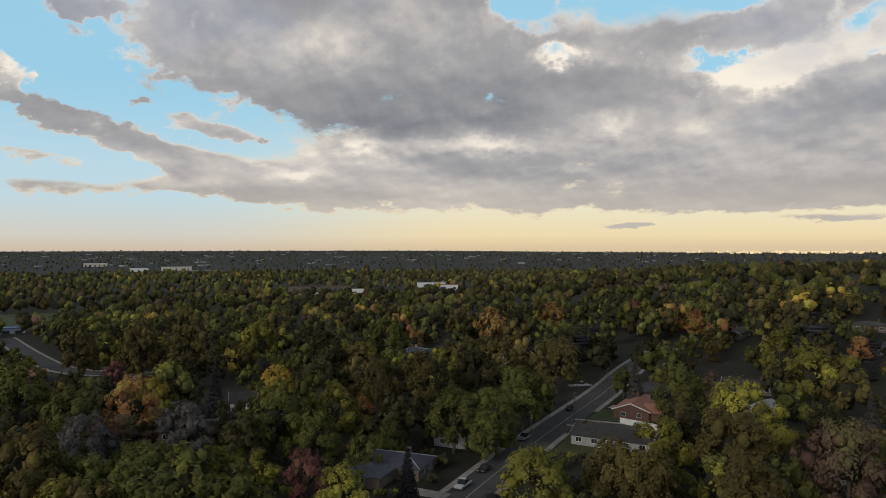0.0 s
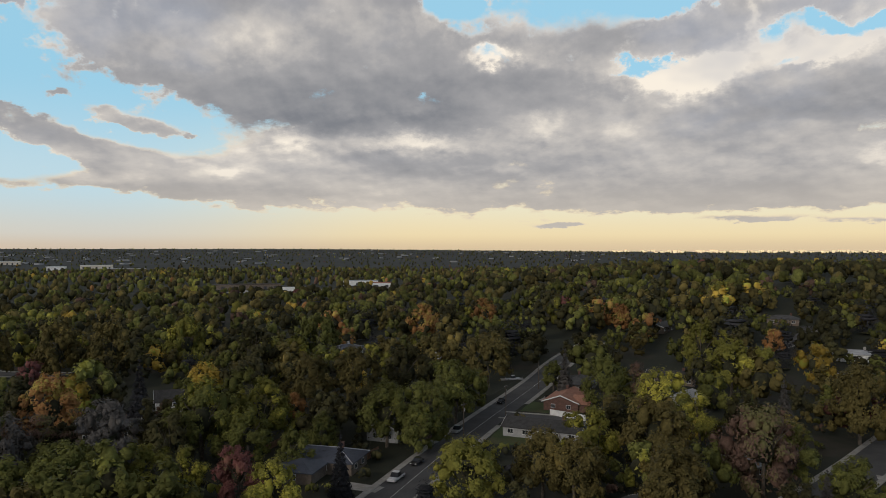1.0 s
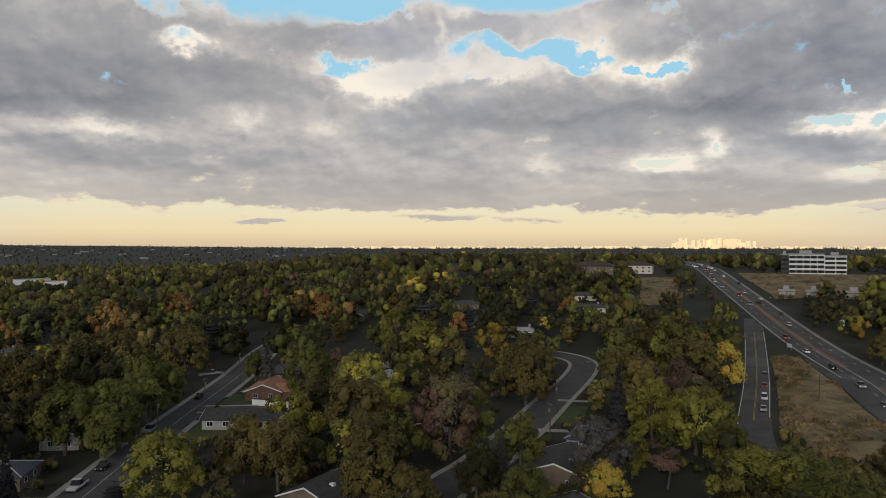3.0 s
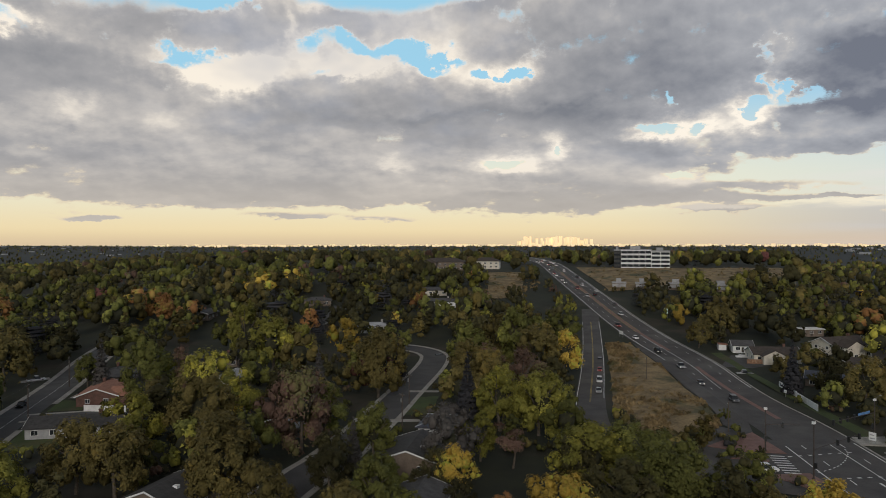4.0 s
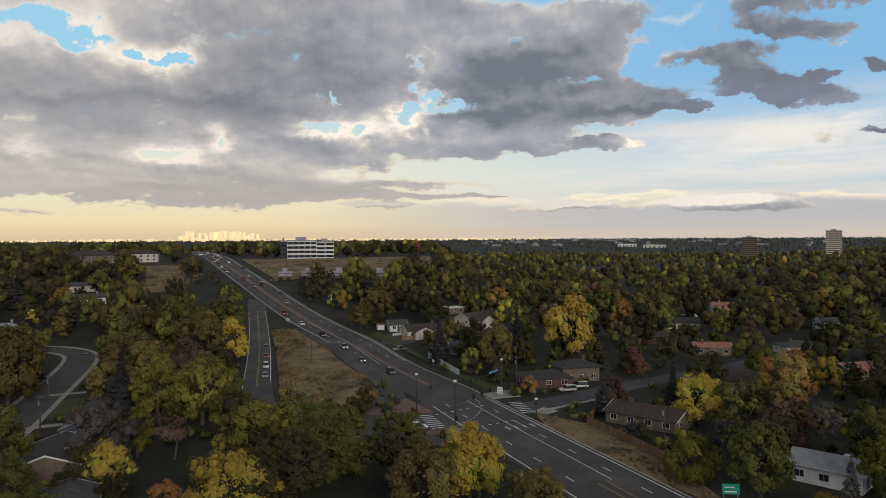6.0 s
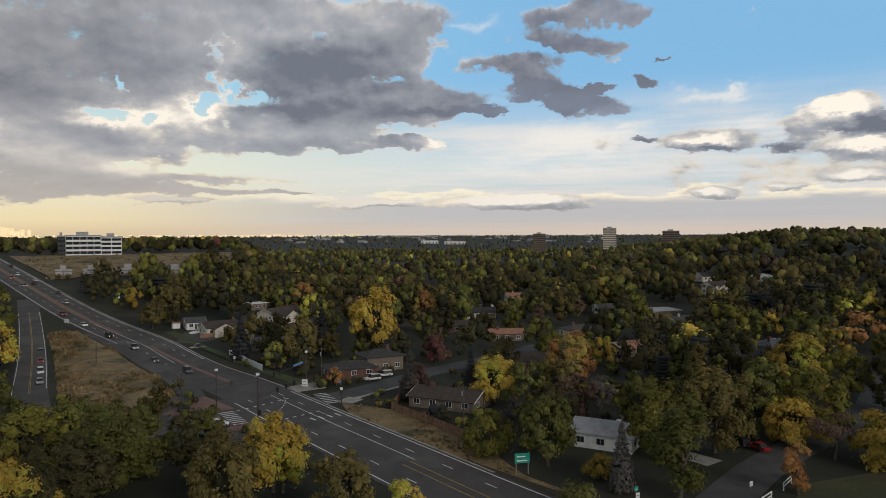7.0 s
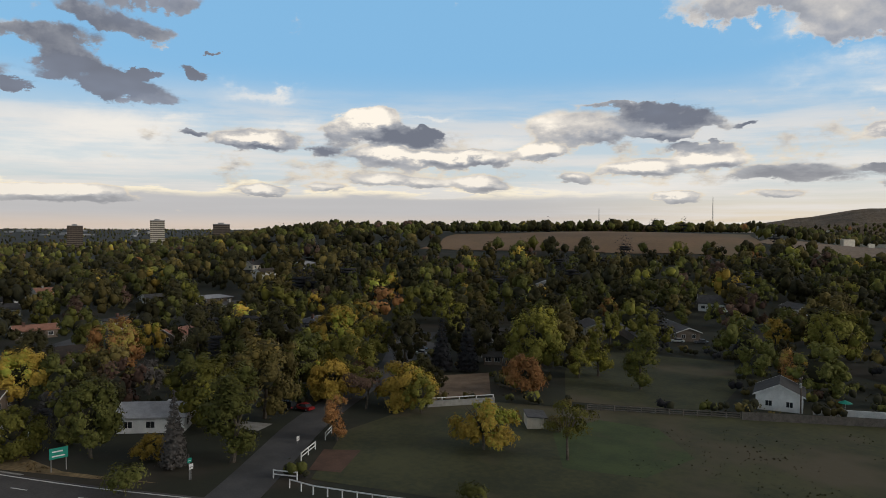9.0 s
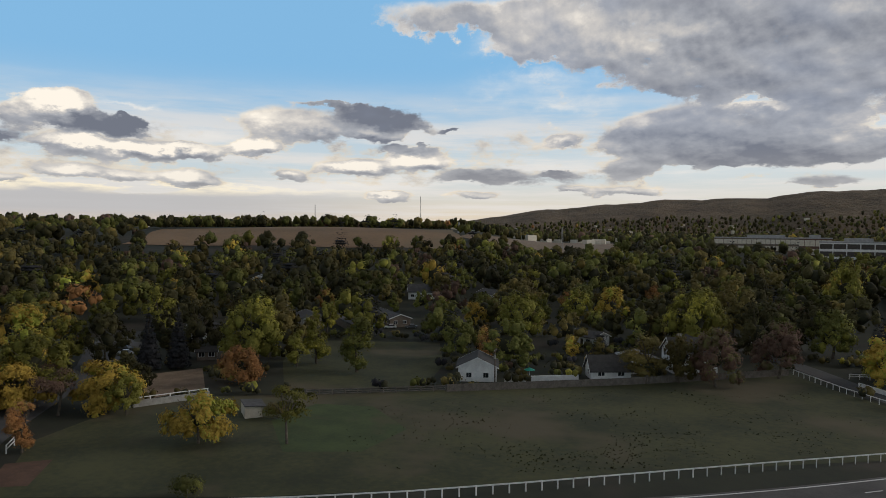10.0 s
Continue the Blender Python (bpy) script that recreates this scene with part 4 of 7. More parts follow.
def trunk_mesh(rng, h, w, shape):
    bm = bmesh.new()
    r = 0.018 * h + 0.05
    if shape == "spruce":
        rod(bm, (0, 0, -0.2), (0, 0, h * 0.93), r, 0.03, 6)
    elif shape == "bush":
        for k in range(4):
            rod(bm, (0.1 * k - 0.15, 0, -0.1), (w * 0.25 * math.cos(k * 1.6), w * 0.25 * math.sin(k * 1.6), h * 0.6), 0.05, 0.02, 5)
    else:
        knee = Vector((rng.normal() * 0.03 * h, rng.normal() * 0.03 * h, h * 0.36))
        rod(bm, (0, 0, -0.3), knee, r * 1.25, r * 0.85, 8)
        for k in range(7 if shape == "sparse" else 5):
            a = k * 2.4 + rng.random()
            tip = Vector((math.cos(a) * w * 0.34, math.sin(a) * w * 0.34, h * (0.62 + 0.28 * rng.random())))
            bend = knee.lerp(tip, 0.5) + Vector((0, 0, 0.05 * h))
            rod(bm, knee, bend, r * 0.55, r * 0.35, 6)
            rod(bm, bend, tip, r * 0.35, 0.025, 5)
            twig = bend + Vector((math.cos(a + 1.2) * w * 0.16, math.sin(a + 1.2) * w * 0.16, h * 0.16))
            rod(bm, bend, twig, r * 0.22, 0.02, 5)
    me = bpy.data.meshes.new("trunk")
    bm.to_mesh(me)
    bm.free()
    me.materials.append(BARK)
    return me


LEAVES = {"round": 4400, "spread": 5400, "tall": 4600, "spruce": 3000, "bush": 1300, "clump": 4600, "sparse": 2600}
NOMINAL = {"round": (11, 9), "spread": (13, 13), "tall": (14, 7), "spruce": (13, 5.5), "bush": (3.2, 4), "clump": (7, 9), "sparse": (11, 9)}
WORDS = {"green": "green", "dark": "dark green", "olive": "olive green", "lime": "yellow-green", "yellow": "bright yellow", "orange": "orange",
         "brown": "brownish", "rust": "russet", "spruce": "dark green", "blue": "blue-grey"}
FORM = {"round": "leafy deciduous tree with a rounded crown", "spread": "broad deciduous tree with a spreading crown", "tall": "tall narrow deciduous tree",
        "spruce": "conical spruce tree", "bush": "leafy shrub close to the ground", "clump": "bushy tree leafed down to the ground", "sparse": "thin-leaved tree with bare branches showing"}
TREES = []


def tree(x, y, h, w, shape="round", hue="green", turn=None):
    """One tree of its own: a trunk with limbs, and a crown of leaf clumps."""
    number = len(TREES)
    for line, gap in KEEP_CLEAR:
        if len(line) == 1 and math.hypot(line[0][0] - x, line[0][1] - y) < gap * 0.62:
            return None
    far = math.hypot(x, y) > 235
    key = (shape, hue, number % 3, far)
    if key not in MADE:
        rng = np.random.default_rng(sum(map(ord, shape + hue)) * 7 + number % 3)
        grow, count = (1.45, 0.5) if far else (1.0, 1.0)
        nh, nw = NOMINAL[shape]
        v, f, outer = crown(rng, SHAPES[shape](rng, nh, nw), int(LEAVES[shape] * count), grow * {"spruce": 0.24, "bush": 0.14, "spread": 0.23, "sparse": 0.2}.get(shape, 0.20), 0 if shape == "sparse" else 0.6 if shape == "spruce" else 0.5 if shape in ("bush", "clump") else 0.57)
        MADE[key] = (trunk_mesh(rng, nh, nw, shape), raw("crown", v, f, [LEAF[hue], CROWN_SHADE], (np.arange(len(f)) >= outer) & (np.arange(len(f)) < outer + (0 if shape in ("spruce", "sparse") else 20)), outer))
    nh, nw = NOMINAL[shape]
    e = empty("shrub" if shape == "bush" else "spruce_tree" if shape == "spruce" else "tree", x, y)
    turn = number * 137.5 if turn is None else turn
    e.matrix_world = pose(x, y, height(x, y), 0, 0, turn) @ Matrix.Diagonal((w / nw, w / nw, h / nh, 1))
    for name, me in zip(("trunk", "crown"), MADE[key]):
        ob = new(name, me)
        ob.parent = e
    tagged(e, f"{WORDS[hue]} {FORM[shape]}", "shrub" if shape == "bush" else "tree")
    TREES.append((x, y, w / 2, h))
    return e

# ---- woods ----
OPEN = []  # outlines with no trees: fields, lots, yards, and ground cleared for the camera's view
SIGHT = []  # spots kept in the camera's view: trees in the way are lowered or dropped


def inside(px, py, outline):
    hit = np.zeros(len(px), bool)
    q = np.array(outline, float)
    for (x0, y0), (x1, y1) in zip(q, np.roll(q, -1, axis=0)):
        cross = (y0 > py) != (y1 > py)
        hit ^= cross & (px < (x1 - x0) * (py - y0) / (y1 - y0 + 1e-9) + x0)
    return hit


HUES = ["green", "dark", "olive", "lime", "yellow", "orange", "brown", "spruce", "rust"]
SHARE = np.array([0.36, 0.26, 0.20, 0.060, 0.024, 0.010, 0.03, 0.06, 0.003])


def woods(name, r0, r1, spacing, leaves, size, label, seed, sight=True, a0=-32, a1=190, tall=1.0, hull=0.84, most=6, low=False, domed=False):
    """Uncounted trees that fill the land between two distances, in one mesh."""
    rng = np.random.default_rng(seed)
    n = int(math.radians(a1 - a0) / 2 * (r1 * r1 - r0 * r0) / spacing**2)
    r = np.sqrt(rng.random(n) * (r1 * r1 - r0 * r0) + r0 * r0)
    a = np.radians(rng.random(n) * (a1 - a0) + a0)
    x, y = r * np.sin(a), r * np.cos(a)
    ok = np.ones(n, bool)
    # thinned where two stand too close
    cell = np.stack([np.floor(x / spacing / 0.9), np.floor(y / spacing / 0.9)], -1).astype(int)
    _, first = np.unique(cell, axis=0, return_index=True)
    near = np.zeros(n, bool)
    near[first] = True
    ok &= near
    for line, gap in KEEP_CLEAR:
        for q in line:
            ok &= np.hypot(x - q[0], y - q[1]) > gap + 2.0
    for outline in OPEN:
        ok &= ~inside(x, y, outline)
    for tx, ty, tr, th in TREES:
        ok &= np.hypot(x - tx, y - ty) > tr * 0.8 + 2.5
    h = (9.0 + 8.0 * rng.random(n) ** 1.2) * tall
    h = h * np.where((r > 350) & (r0 < 800), 1.05 - 0.25 * sstep(430, 560, r), 1.0)
    ground = land(x, y)
    if sight:
        # trees are fitted to the camera's view of each listed spot
        for sx, sy, sz in SIGHT:
            eye = np.array([-2.0, -3.0, 51.5 - 0.105 * min(145.0, max(0.0, math.degrees(math.atan2(sx, sy)) + 8))])
            d = np.array([sx, sy]) - eye[:2]
            far = np.hypot(*d)
            along = ((x - eye[0]) * d[0] + (y - eye[1]) * d[1]) / far
            off = np.abs((x - eye[0]) * d[1] - (y - eye[1]) * d[0]) / far
            zray = eye[2] + (height(sx, sy) + sz - eye[2]) * along / far
            room = zray - ground - 0.5
            cuts = (along > 0) & (along < far - 1) & (off < 0.40 * h) & (room < h)
            ok &= ~(cuts & (room < 2.0))
            h = np.where(cuts, np.maximum(room, 2.0), h)
    x, y, h = x[ok], y[ok], h[ok]
    n = len(x)
    # groves lean to one hue
    grove = np.array([noise.noise((px * 0.02, py * 0.02, 5.0)) for px, py in zip(x, y)])
    pick = rng.choice(len(HUES), n, p=SHARE / SHARE.sum())
    if domed:
        pick = np.where(np.isin(pick, (3, 4, 5)) & (rng.random(n) < 0.6), 1, pick)
    pick = np.where((grove > 0.3) & (rng.random(n) < 0.4), 1, pick)
    pick = np.where((grove < -0.3) & (rng.random(n) < 0.35), 2, pick)
    if r0 >= 800:
        pick = np.where(pick == 7, 1, pick)
    V, F, I, S, G, base = [], [], [], [], [], 0
    own = rng.uniform(-0.42, 0.42, n)
    z = land(x, y)
    protos = {}
    for hue in range(len(HUES)):
        for kind in range(5):
            p = np.random.default_rng(seed * 100 + hue * 5 + kind)
            shape = "bush" if low else "far" if domed and HUES[hue] != "spruce" else "spruce" if HUES[hue] == "spruce" else ("wood", "wood", "tall" if leaves > 300 else "wood", "wood", "wood")[kind]
            w = {"bush": 1.2, "spruce": 0.42, "tall": 0.55}.get(shape, 0.92 if shape == "wood" else 0.82)
            blobs = SHAPES[shape](p, 1.0, w)
            fir = shape == "spruce" and not domed
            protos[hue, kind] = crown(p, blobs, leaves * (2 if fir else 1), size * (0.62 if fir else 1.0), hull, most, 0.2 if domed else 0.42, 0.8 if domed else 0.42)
    kinds = rng.integers(0, 5, n)
    turn = rng.random(n) * math.tau
    for hue in range(len(HUES)):
        for kind in range(5):
            s = np.nonzero((pick == hue) & (kinds == kind))[0]
            if not len(s):
                continue
            v, f, outer = protos[hue, kind]
            c, sn = np.cos(turn[s])[:, None], np.sin(turn[s])[:, None]
            k = h[s][:, None] * (1.15 if HUES[hue] == "spruce" else 1.0)
            P = np.stack([(v[:, 0] * c - v[:, 1] * sn) * k + x[s][:, None], (v[:, 0] * sn + v[:, 1] * c) * k + y[s][:, None], v[:, 2] * k + z[s][:, None]], -1)
            V.append(P.reshape(-1, 3))
            F.append((f[None] + (np.arange(len(s)) * len(v))[:, None, None]).reshape(-1, 3) + base)
            # the largest inner mass takes the dark colour that imitates shade
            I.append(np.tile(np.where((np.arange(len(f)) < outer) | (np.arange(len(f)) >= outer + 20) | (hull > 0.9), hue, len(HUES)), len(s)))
            S.append(np.tile(np.arange(len(f)) >= outer, len(s)))
            G.append(np.repeat(own[s], len(v)))
            base += len(s) * len(v)
    me = raw(name, np.concatenate(V), np.concatenate(F), [LEAF[q] for q in HUES] + [CROWN_SHADE], np.concatenate(I), np.concatenate(S))
    me.attributes.new("tree_shade", "FLOAT", "POINT").data.foreach_set("value", np.concatenate(G).astype(np.float32))
    return tagged(new(name, me), label, "woods", kind="stuff")

# ---- ground, roads, fields ----
ground_sheet()
STREET_A = [(2, 112), (15, 132), (26.5, 151), (48, 185), (72, 220), (98, 257), (112, 279), (128, 300), (150, 322)]
STREET_B = [(62, 99), (86.5, 112.5), (98, 117), (133, 138), (158, 154.5), (206, 184), (216, 196), (216, 212), (203, 230)]
HIGHWAY = [(980, 720), (640, 432), (522, 341), (457, 288.5), (410, 246.5), (376, 215.2), (329.8, 173.3), (299.6, 145.2), (261.2, 107), (240.9, 92.6), (212.1, 72), (189, 51.5), (157, 29), (126, 6), (101, -12), (91, -21), (60, -47), (35, -68), (8.5, -90), (-15, -114), (-45, -150), (-120, -250)]
FRONTAGE = [(345, 196), (318, 180), (289, 162.7), (236.6, 132.2), (166.6, 94.2), (149, 80), (139, 66), (140, 52), (150, 43), (160, 38)]
SIDE_EAST = [(170, 29), (184, 17), (196, 8), (208, 1), (222, -12), (245, -32), (262, -44)]
STREET_C = [(84, -29), (97, -41), (112, -53.5), (122, -62), (135, -76), (150, -93), (164, -107.5), (192, -133), (210, -150)]
SIDE_A = [(66, 207), (74, 202), (86, 195), (104, 184)]
LANE_SOUTH = [(30, -232), (18, -217), (8, -203), (-3, -184), (-15, -170), (-30, -155), (-45, -148)]
STREET_WEST = [(-205, 455), (-175, 405), (-150, 365), (-130, 335), (-112, 319), (-85, 312)]
CUT_DE_SAC = [(-50, 220), (-38, 230), (-30, 245)]
MID_STREET = [(40, 350), (48, 372), (58, 402)]
EAST_BEND = [(204, 275), (222, 280), (240, 288), (262, 310)]


def road(line, half, mat, label, dz=0.05, clear=1.5, step=6.0):
    return strip("road", line, -half, half, mat, dz, label, "road", clear=clear, step=step)


strip("road", HIGHWAY, -12.0, 6.4, M["asphalt"], 0.10, "wide asphalt highway with painted lanes climbing a hill", "road", clear=3.0, step=8.0)
road(STREET_A, 4.8, M["street"], "grey asphalt residential street with parked cars")
road(STREET_B, 4.6, M["street"], "grey asphalt residential street with a bend")
road(FRONTAGE, 4.4, M["asphalt"], "two-lane asphalt frontage road beside the dry verge", 0.06, 0.5)
road(SIDE_EAST, 4.4, M["street"], "worn asphalt side street off the junction", 0.06, 0.5)
road(STREET_C, 3.9, M["street"], "narrow asphalt lane beside the pasture", 0.06, 0.5)
road(SIDE_A, 3.4, M["street"], "short asphalt side street", 0.06, 1.0)
road(LANE_SOUTH, 3.0, M["street"], "narrow asphalt lane between white rails", 0.06, 0.5)
road(STREET_WEST, 4.5, M["street"], "grey asphalt street among trees", 0.06)
road(CUT_DE_SAC, 4.2, M["street"], "short asphalt street among trees", 0.06)
road(MID_STREET, 4.0, M["street"], "asphalt street among trees", 0.06)
road(EAST_BEND, 3.5, M["street"], "asphalt street bending among trees", 0.06)


def walkway(line, side, inner, outer, label="pale concrete sidewalk along the kerb", part_of=None):
    pts = smooth_line(line, 5.0)
    if part_of:
        pts = pts[int(len(pts) * part_of[0]): int(len(pts) * part_of[1])]
    strip("pavement", pts, side * inner if side > 0 else -outer, outer if side > 0 else -inner, M["concrete"], 0.15, label, "pavement", 0.2, soft=False)


walkway(STREET_A, -1, 4.8, 6.4)
walkway(STREET_A, 1, 4.8, 6.4, part_of=(0.0, 0.405))
walkway(STREET_A, 1, 4.8, 6.4, part_of=(0.50, 1.0))
walkway(STREET_B, -1, 4.6, 6.0)
walkway(STREET_B, 1, 4.6, 6.0)
walkway(SIDE_A, -1, 3.4, 4.7)
walkway(SIDE_A, 1, 3.4, 4.7)
walkway(STREET_WEST, 1, 4.5, 6.0)
walkway(STREET_WEST, -1, 4.5, 6.0)
walkway(CUT_DE_SAC, 1, 4.2, 5.4)
walkway(EAST_BEND, 1, 3.5, 5.0)
walkway(SIDE_EAST, 1, 4.4, 5.6, part_of=(0.1, 0.3))
walkway(HIGHWAY, -1, 12.0, 12.5, "concrete kerb of the highway", part_of=(0.0, 0.77))


def field(name, outline, mat, label, dz=0.03, cells=1):
    OPEN.append(outline)
    return sheet(name, outline, M[mat], dz, label, "ground", cells)


field("field", [(93, -49), (104, -58), (113, -65), (120, -84), (114, -103), (98, -115), (75, -136), (46, -168), (13, -198), (4, -184), (-10, -169), (-36, -160), (-14, -138), (19, -110), (44, -85), (63, -69)], "pasture", "dull green fenced pasture with darker tufts")
field("grass_patch", [(89.6, -96.0), (91.3, -110.1), (80.4, -114.6), (65.7, -105.1), (64.4, -90.7), (74.8, -83.8)], "grass", "greener patch of grass in the pasture", 0.036)
field("paddock_ground", [(106, -116), (81, -134), (92, -160), (112, -190), (150, -170), (130, -140)], "pasture", "worn grass paddock behind rails", 0.035)
field("paddock_dirt", [(146, -104), (140, -122), (121, -107), (123, -92)], "dirt", "bare dirt paddock behind a low wall", 0.04)
field("verge", [(283, 141), (269.5, 128.6), (249.2, 111), (220.9, 90.4), (206.3, 79), (191.6, 69.6), (182.2, 64.8), (171.5, 63.4), (162, 66), (160, 76), (176, 91.5), (217.9, 114.8), (253.6, 135.4), (278, 150)], "dry", "dry tan grass between highway and frontage road", 0.05)
field("hillside", [(338, 258), (425, 330), (444, 307), (353, 246)], "dry", "bare tan mound beside the highway", 0.3, 10)
field("hillside", [(498, 296), (575, 150), (492, 131), (400, 216)], "dry", "dry grass slope below the office block", 0.4, 12)
field("hillside", [(448, -306), (530, -400), (345, -590), (250, -452)], "brownhill", "mown brown hillside above the trees", 0.4, 14)
field("quarry", [(300, -520), (400, -900), (210, -980), (190, -560)], "dirt", "graded grey-brown yard on the hill", 0.5, 10)
field("park", [(-237, 500), (-205, 520), (-240, 640), (-350, 600)], "grass", "mown green park lawn among trees", 0.1, 4)
field("verge", [(172, 20), (164, 5.5), (140, -11), (118, -19), (104, -30), (112, -22), (133, -4), (160, 16)], "dry", "dry grass strip beside the highway", 0.05)
field("verge", [(287, 103), (256, 79), (216, 48), (195, 31), (192, 34), (222, 57), (262, 88), (284, 106)], "grass", "green verge along the highway", 0.05)
field("lawn", [(73, 210.5), (81.6, 223.2), (86, 216), (80.5, 205.5)], "grass", "neat green front lawn", 0.06)
field("lawn", [(52, 177.2), (62.3, 195.2), (68, 192), (62, 172)], "grass", "neat green lawn at the street corner", 0.06)
field("lawn", [(154, 146), (160, 142), (142, 128.5), (136, 133)], "grass", "green lawn between driveways", 0.06)
field("lawn", [(18, 160), (30, 178), (37, 178), (25, 157)], "lawn", "front lawn with shrubs, darkened for tree shade", 0.06)
field("soil", [(97, -50.5), (105, -57), (101, -62), (93, -54)], "redsoil", "reddish bare soil at the pasture's edge", 0.06)
field("parking_lot", [(-60, 850), (150, 850), (150, 900), (-60, 900)], "concrete", "pale parking lot far off among trees", 0.4, 4)
OPEN.append([(96, -44), (63, -68), (44, -84), (19, -109), (-40, -165), (-80, -160), (20, -75), (90, -25)])
OPEN.append([(95, -42), (60, -80), (40, -97), (15, -120), (-30, -165), (-55, -150), (10, -90), (80, -35)])
# Kept free of woods so that the camera sees the lane and cottage.
OPEN.append([(92, -18), (128, -14), (132, -66), (96, -52)])
OPEN.append([(150, 70), (120, 50), (70, 0), (0, -60), (0, 60), (60, 92), (120, 90)])
# driveways and yards
for name, outline, mat, label in (
    ("driveway", [(12.5, 155.5), (21.5, 149), (19, 146), (10, 152)], "concrete", "pale concrete driveway"),
    ("driveway", [(33, 189.5), (41.5, 183), (39.5, 180), (31, 186)], "concrete", "pale concrete driveway"),
    ("driveway", [(83, 263), (92, 262), (91, 258), (82, 259)], "concrete", "pale concrete driveway"),
    ("driveway", [(84, 224), (91, 231), (94, 226), (88, 220)], "concrete", "pale concrete driveway"),
    ("driveway", [(160, 154.5), (166, 147.5), (164, 145.5), (158, 152.5)], "concrete", "pale concrete driveway"),
    ("driveway", [(130, 132.5), (136, 126), (134, 124), (128, 130)], "concrete", "pale concrete driveway"),
    ("driveway", [(262, 94), (284, 98), (290, 88), (276, 80), (266, 84)], "street", "asphalt driveway in front of a garage"),
    ("driveway", [(198, -16), (236, -26), (246, -40), (200, -28)], "street", "worn asphalt yard between houses"),
    ("driveway", [(122, -52), (131, -46), (133, -50), (125, -56)], "concrete", "pale concrete driveway"),
    ("yard", [(160, -100), (196, -126), (206, -138), (180, -138), (158, -114)], "street", "asphalt yard among dark trees"),
):
    OPEN.append(outline)
    sheet(name, outline, M[mat], 0.09, label, "driveway")

# ---- the junction ----
sheet("road", [(286, 142), (269.5, 128.2), (249.2, 110.3), (220.9, 89.7), (206.3, 78.2), (191.6, 68.9), (182.2, 64.0), (171, 52), (190, 60.5), (222, 83), (262, 115.5)], M["asphalt"], 0.112, "asphalt exit lane beside the dry verge", "road")
sheet("junction", [(180, 64), (160, 62.5), (140, 68), (134, 54), (140, 33), (150, 25), (172, 40)], M["asphalt"], 0.115, "asphalt of the junction's turning lanes", "road")


def slab(name, outline, mat, top, label):
    bm = bmesh.new()
    lo = [bm.verts.new((x, y, 0.0)) for x, y in outline]
    hi = [bm.verts.new((x, y, top)) for x, y in outline]
    bm.faces.new(hi)
    for i in range(len(lo)):
        j = (i + 1) % len(lo)
        bm.faces.new((lo[i], lo[j], hi[j], hi[i]))
    bmesh.ops.recalc_face_normals(bm, faces=bm.faces[:])
    return tagged(mesh_ob(name, bm, mat), label, "traffic island", kind="structure")


slab("traffic_island", [(160, 59.5), (168, 58.5), (179, 55.8), (165.8, 44.2), (161, 52)], M["redpave"], 0.24, "red paved traffic island with a concrete kerb")
slab("traffic_island", [(154.2, 52.2), (159.6, 50.6), (158.4, 45.6), (157.2, 45.2)], M["redpave"], 0.24, "narrow red paved traffic island")
slab("traffic_island", [(147.8, 42.6), (154.4, 36.6), (151, 33.2), (144.6, 34.0)], M["redpave"], 0.24, "red paved corner island at the crossing")
slab("traffic_island", [(172.5, 20.8), (177.5, 18.6), (175.0, 14.8), (171.0, 17.0)], M["concrete"], 0.24, "concrete corner pavement with ramp")
slab("traffic_island", [(184, 33.5), (190, 36.5), (196, 30.5), (189, 26.2)], M["concrete"], 0.24, "concrete corner pavement")


def line_mark(line, off, width, dash, gap, span, mat="paint", dz=0.125):
    """Painted lines beside a road's middle: solid where gap is 0."""
    p = smooth_line(line, 1.0)
    n = normals(p)
    p = p + n * off
    s = np.r_[0, np.cumsum(np.hypot(*np.diff(p, axis=0).T))]
    lo, hi = span[0] * s[-1], span[1] * s[-1]
    bm = bmesh.new()
    at = lo
    length = dash if gap else 6.0
    while at < hi:
        row = []
        for q in (at, min(at + length, hi)):
            c = np.array([np.interp(q, s, p[:, 0]), np.interp(q, s, p[:, 1])])
            m = np.array([np.interp(q, s, n[:, 0]), np.interp(q, s, n[:, 1])])
            for k in (-1, 1):
                e = c + m * k * width / 2
                row.append(bm.verts.new((*e, height(*e) + dz)))
        bm.faces.new((row[0], row[1], row[3], row[2]))
        at += length + gap
    bm.normal_update()
    for f in bm.faces:
        if f.normal.z < 0:
            f.normal_flip()
    return tagged(mesh_ob("lane_marking", bm, M[mat]), "white painted lane line" if mat == "paint" else "yellow painted lane line", "road marking", kind="structure")


UP, DOWN = (0.10, 0.672), (0.715, 0.96)
for span in (UP, DOWN):
    line_mark(HIGHWAY, -11.2, 0.3, 1, 0, span)
    line_mark(HIGHWAY, 5.4, 0.3, 1, 0, span)
    for off in (-7.6, 1.6):
        line_mark(HIGHWAY, off, 0.24, 3.0, 9.0, span)
for off in (-3.6, -1.6):
    line_mark(HIGHWAY, off, 0.2, 1, 0, (0.10, 0.60), "yellowpaint")
    line_mark(HIGHWAY, off - 0.3, 0.2, 1, 0, (0.76, 0.96), "yellowpaint")
line_mark(HIGHWAY, -1.3, 0.22, 1, 0, (0.605, 0.672))
line_mark(HIGHWAY, -5.2, 0.22, 1, 0, (0.715, 0.76))
for off in (-4.0, 4.0):
    line_mark(FRONTAGE, off, 0.18, 1, 0, (0.12, 0.66), dz=0.075)
for off in (-0.15, 0.15):
    line_mark(FRONTAGE, off, 0.12, 1, 0, (0.12, 0.66), "yellowpaint", dz=0.075)
line_mark(STREET_A, 0.3, 0.10, 1, 0, (0.05, 0.85), dz=0.056)
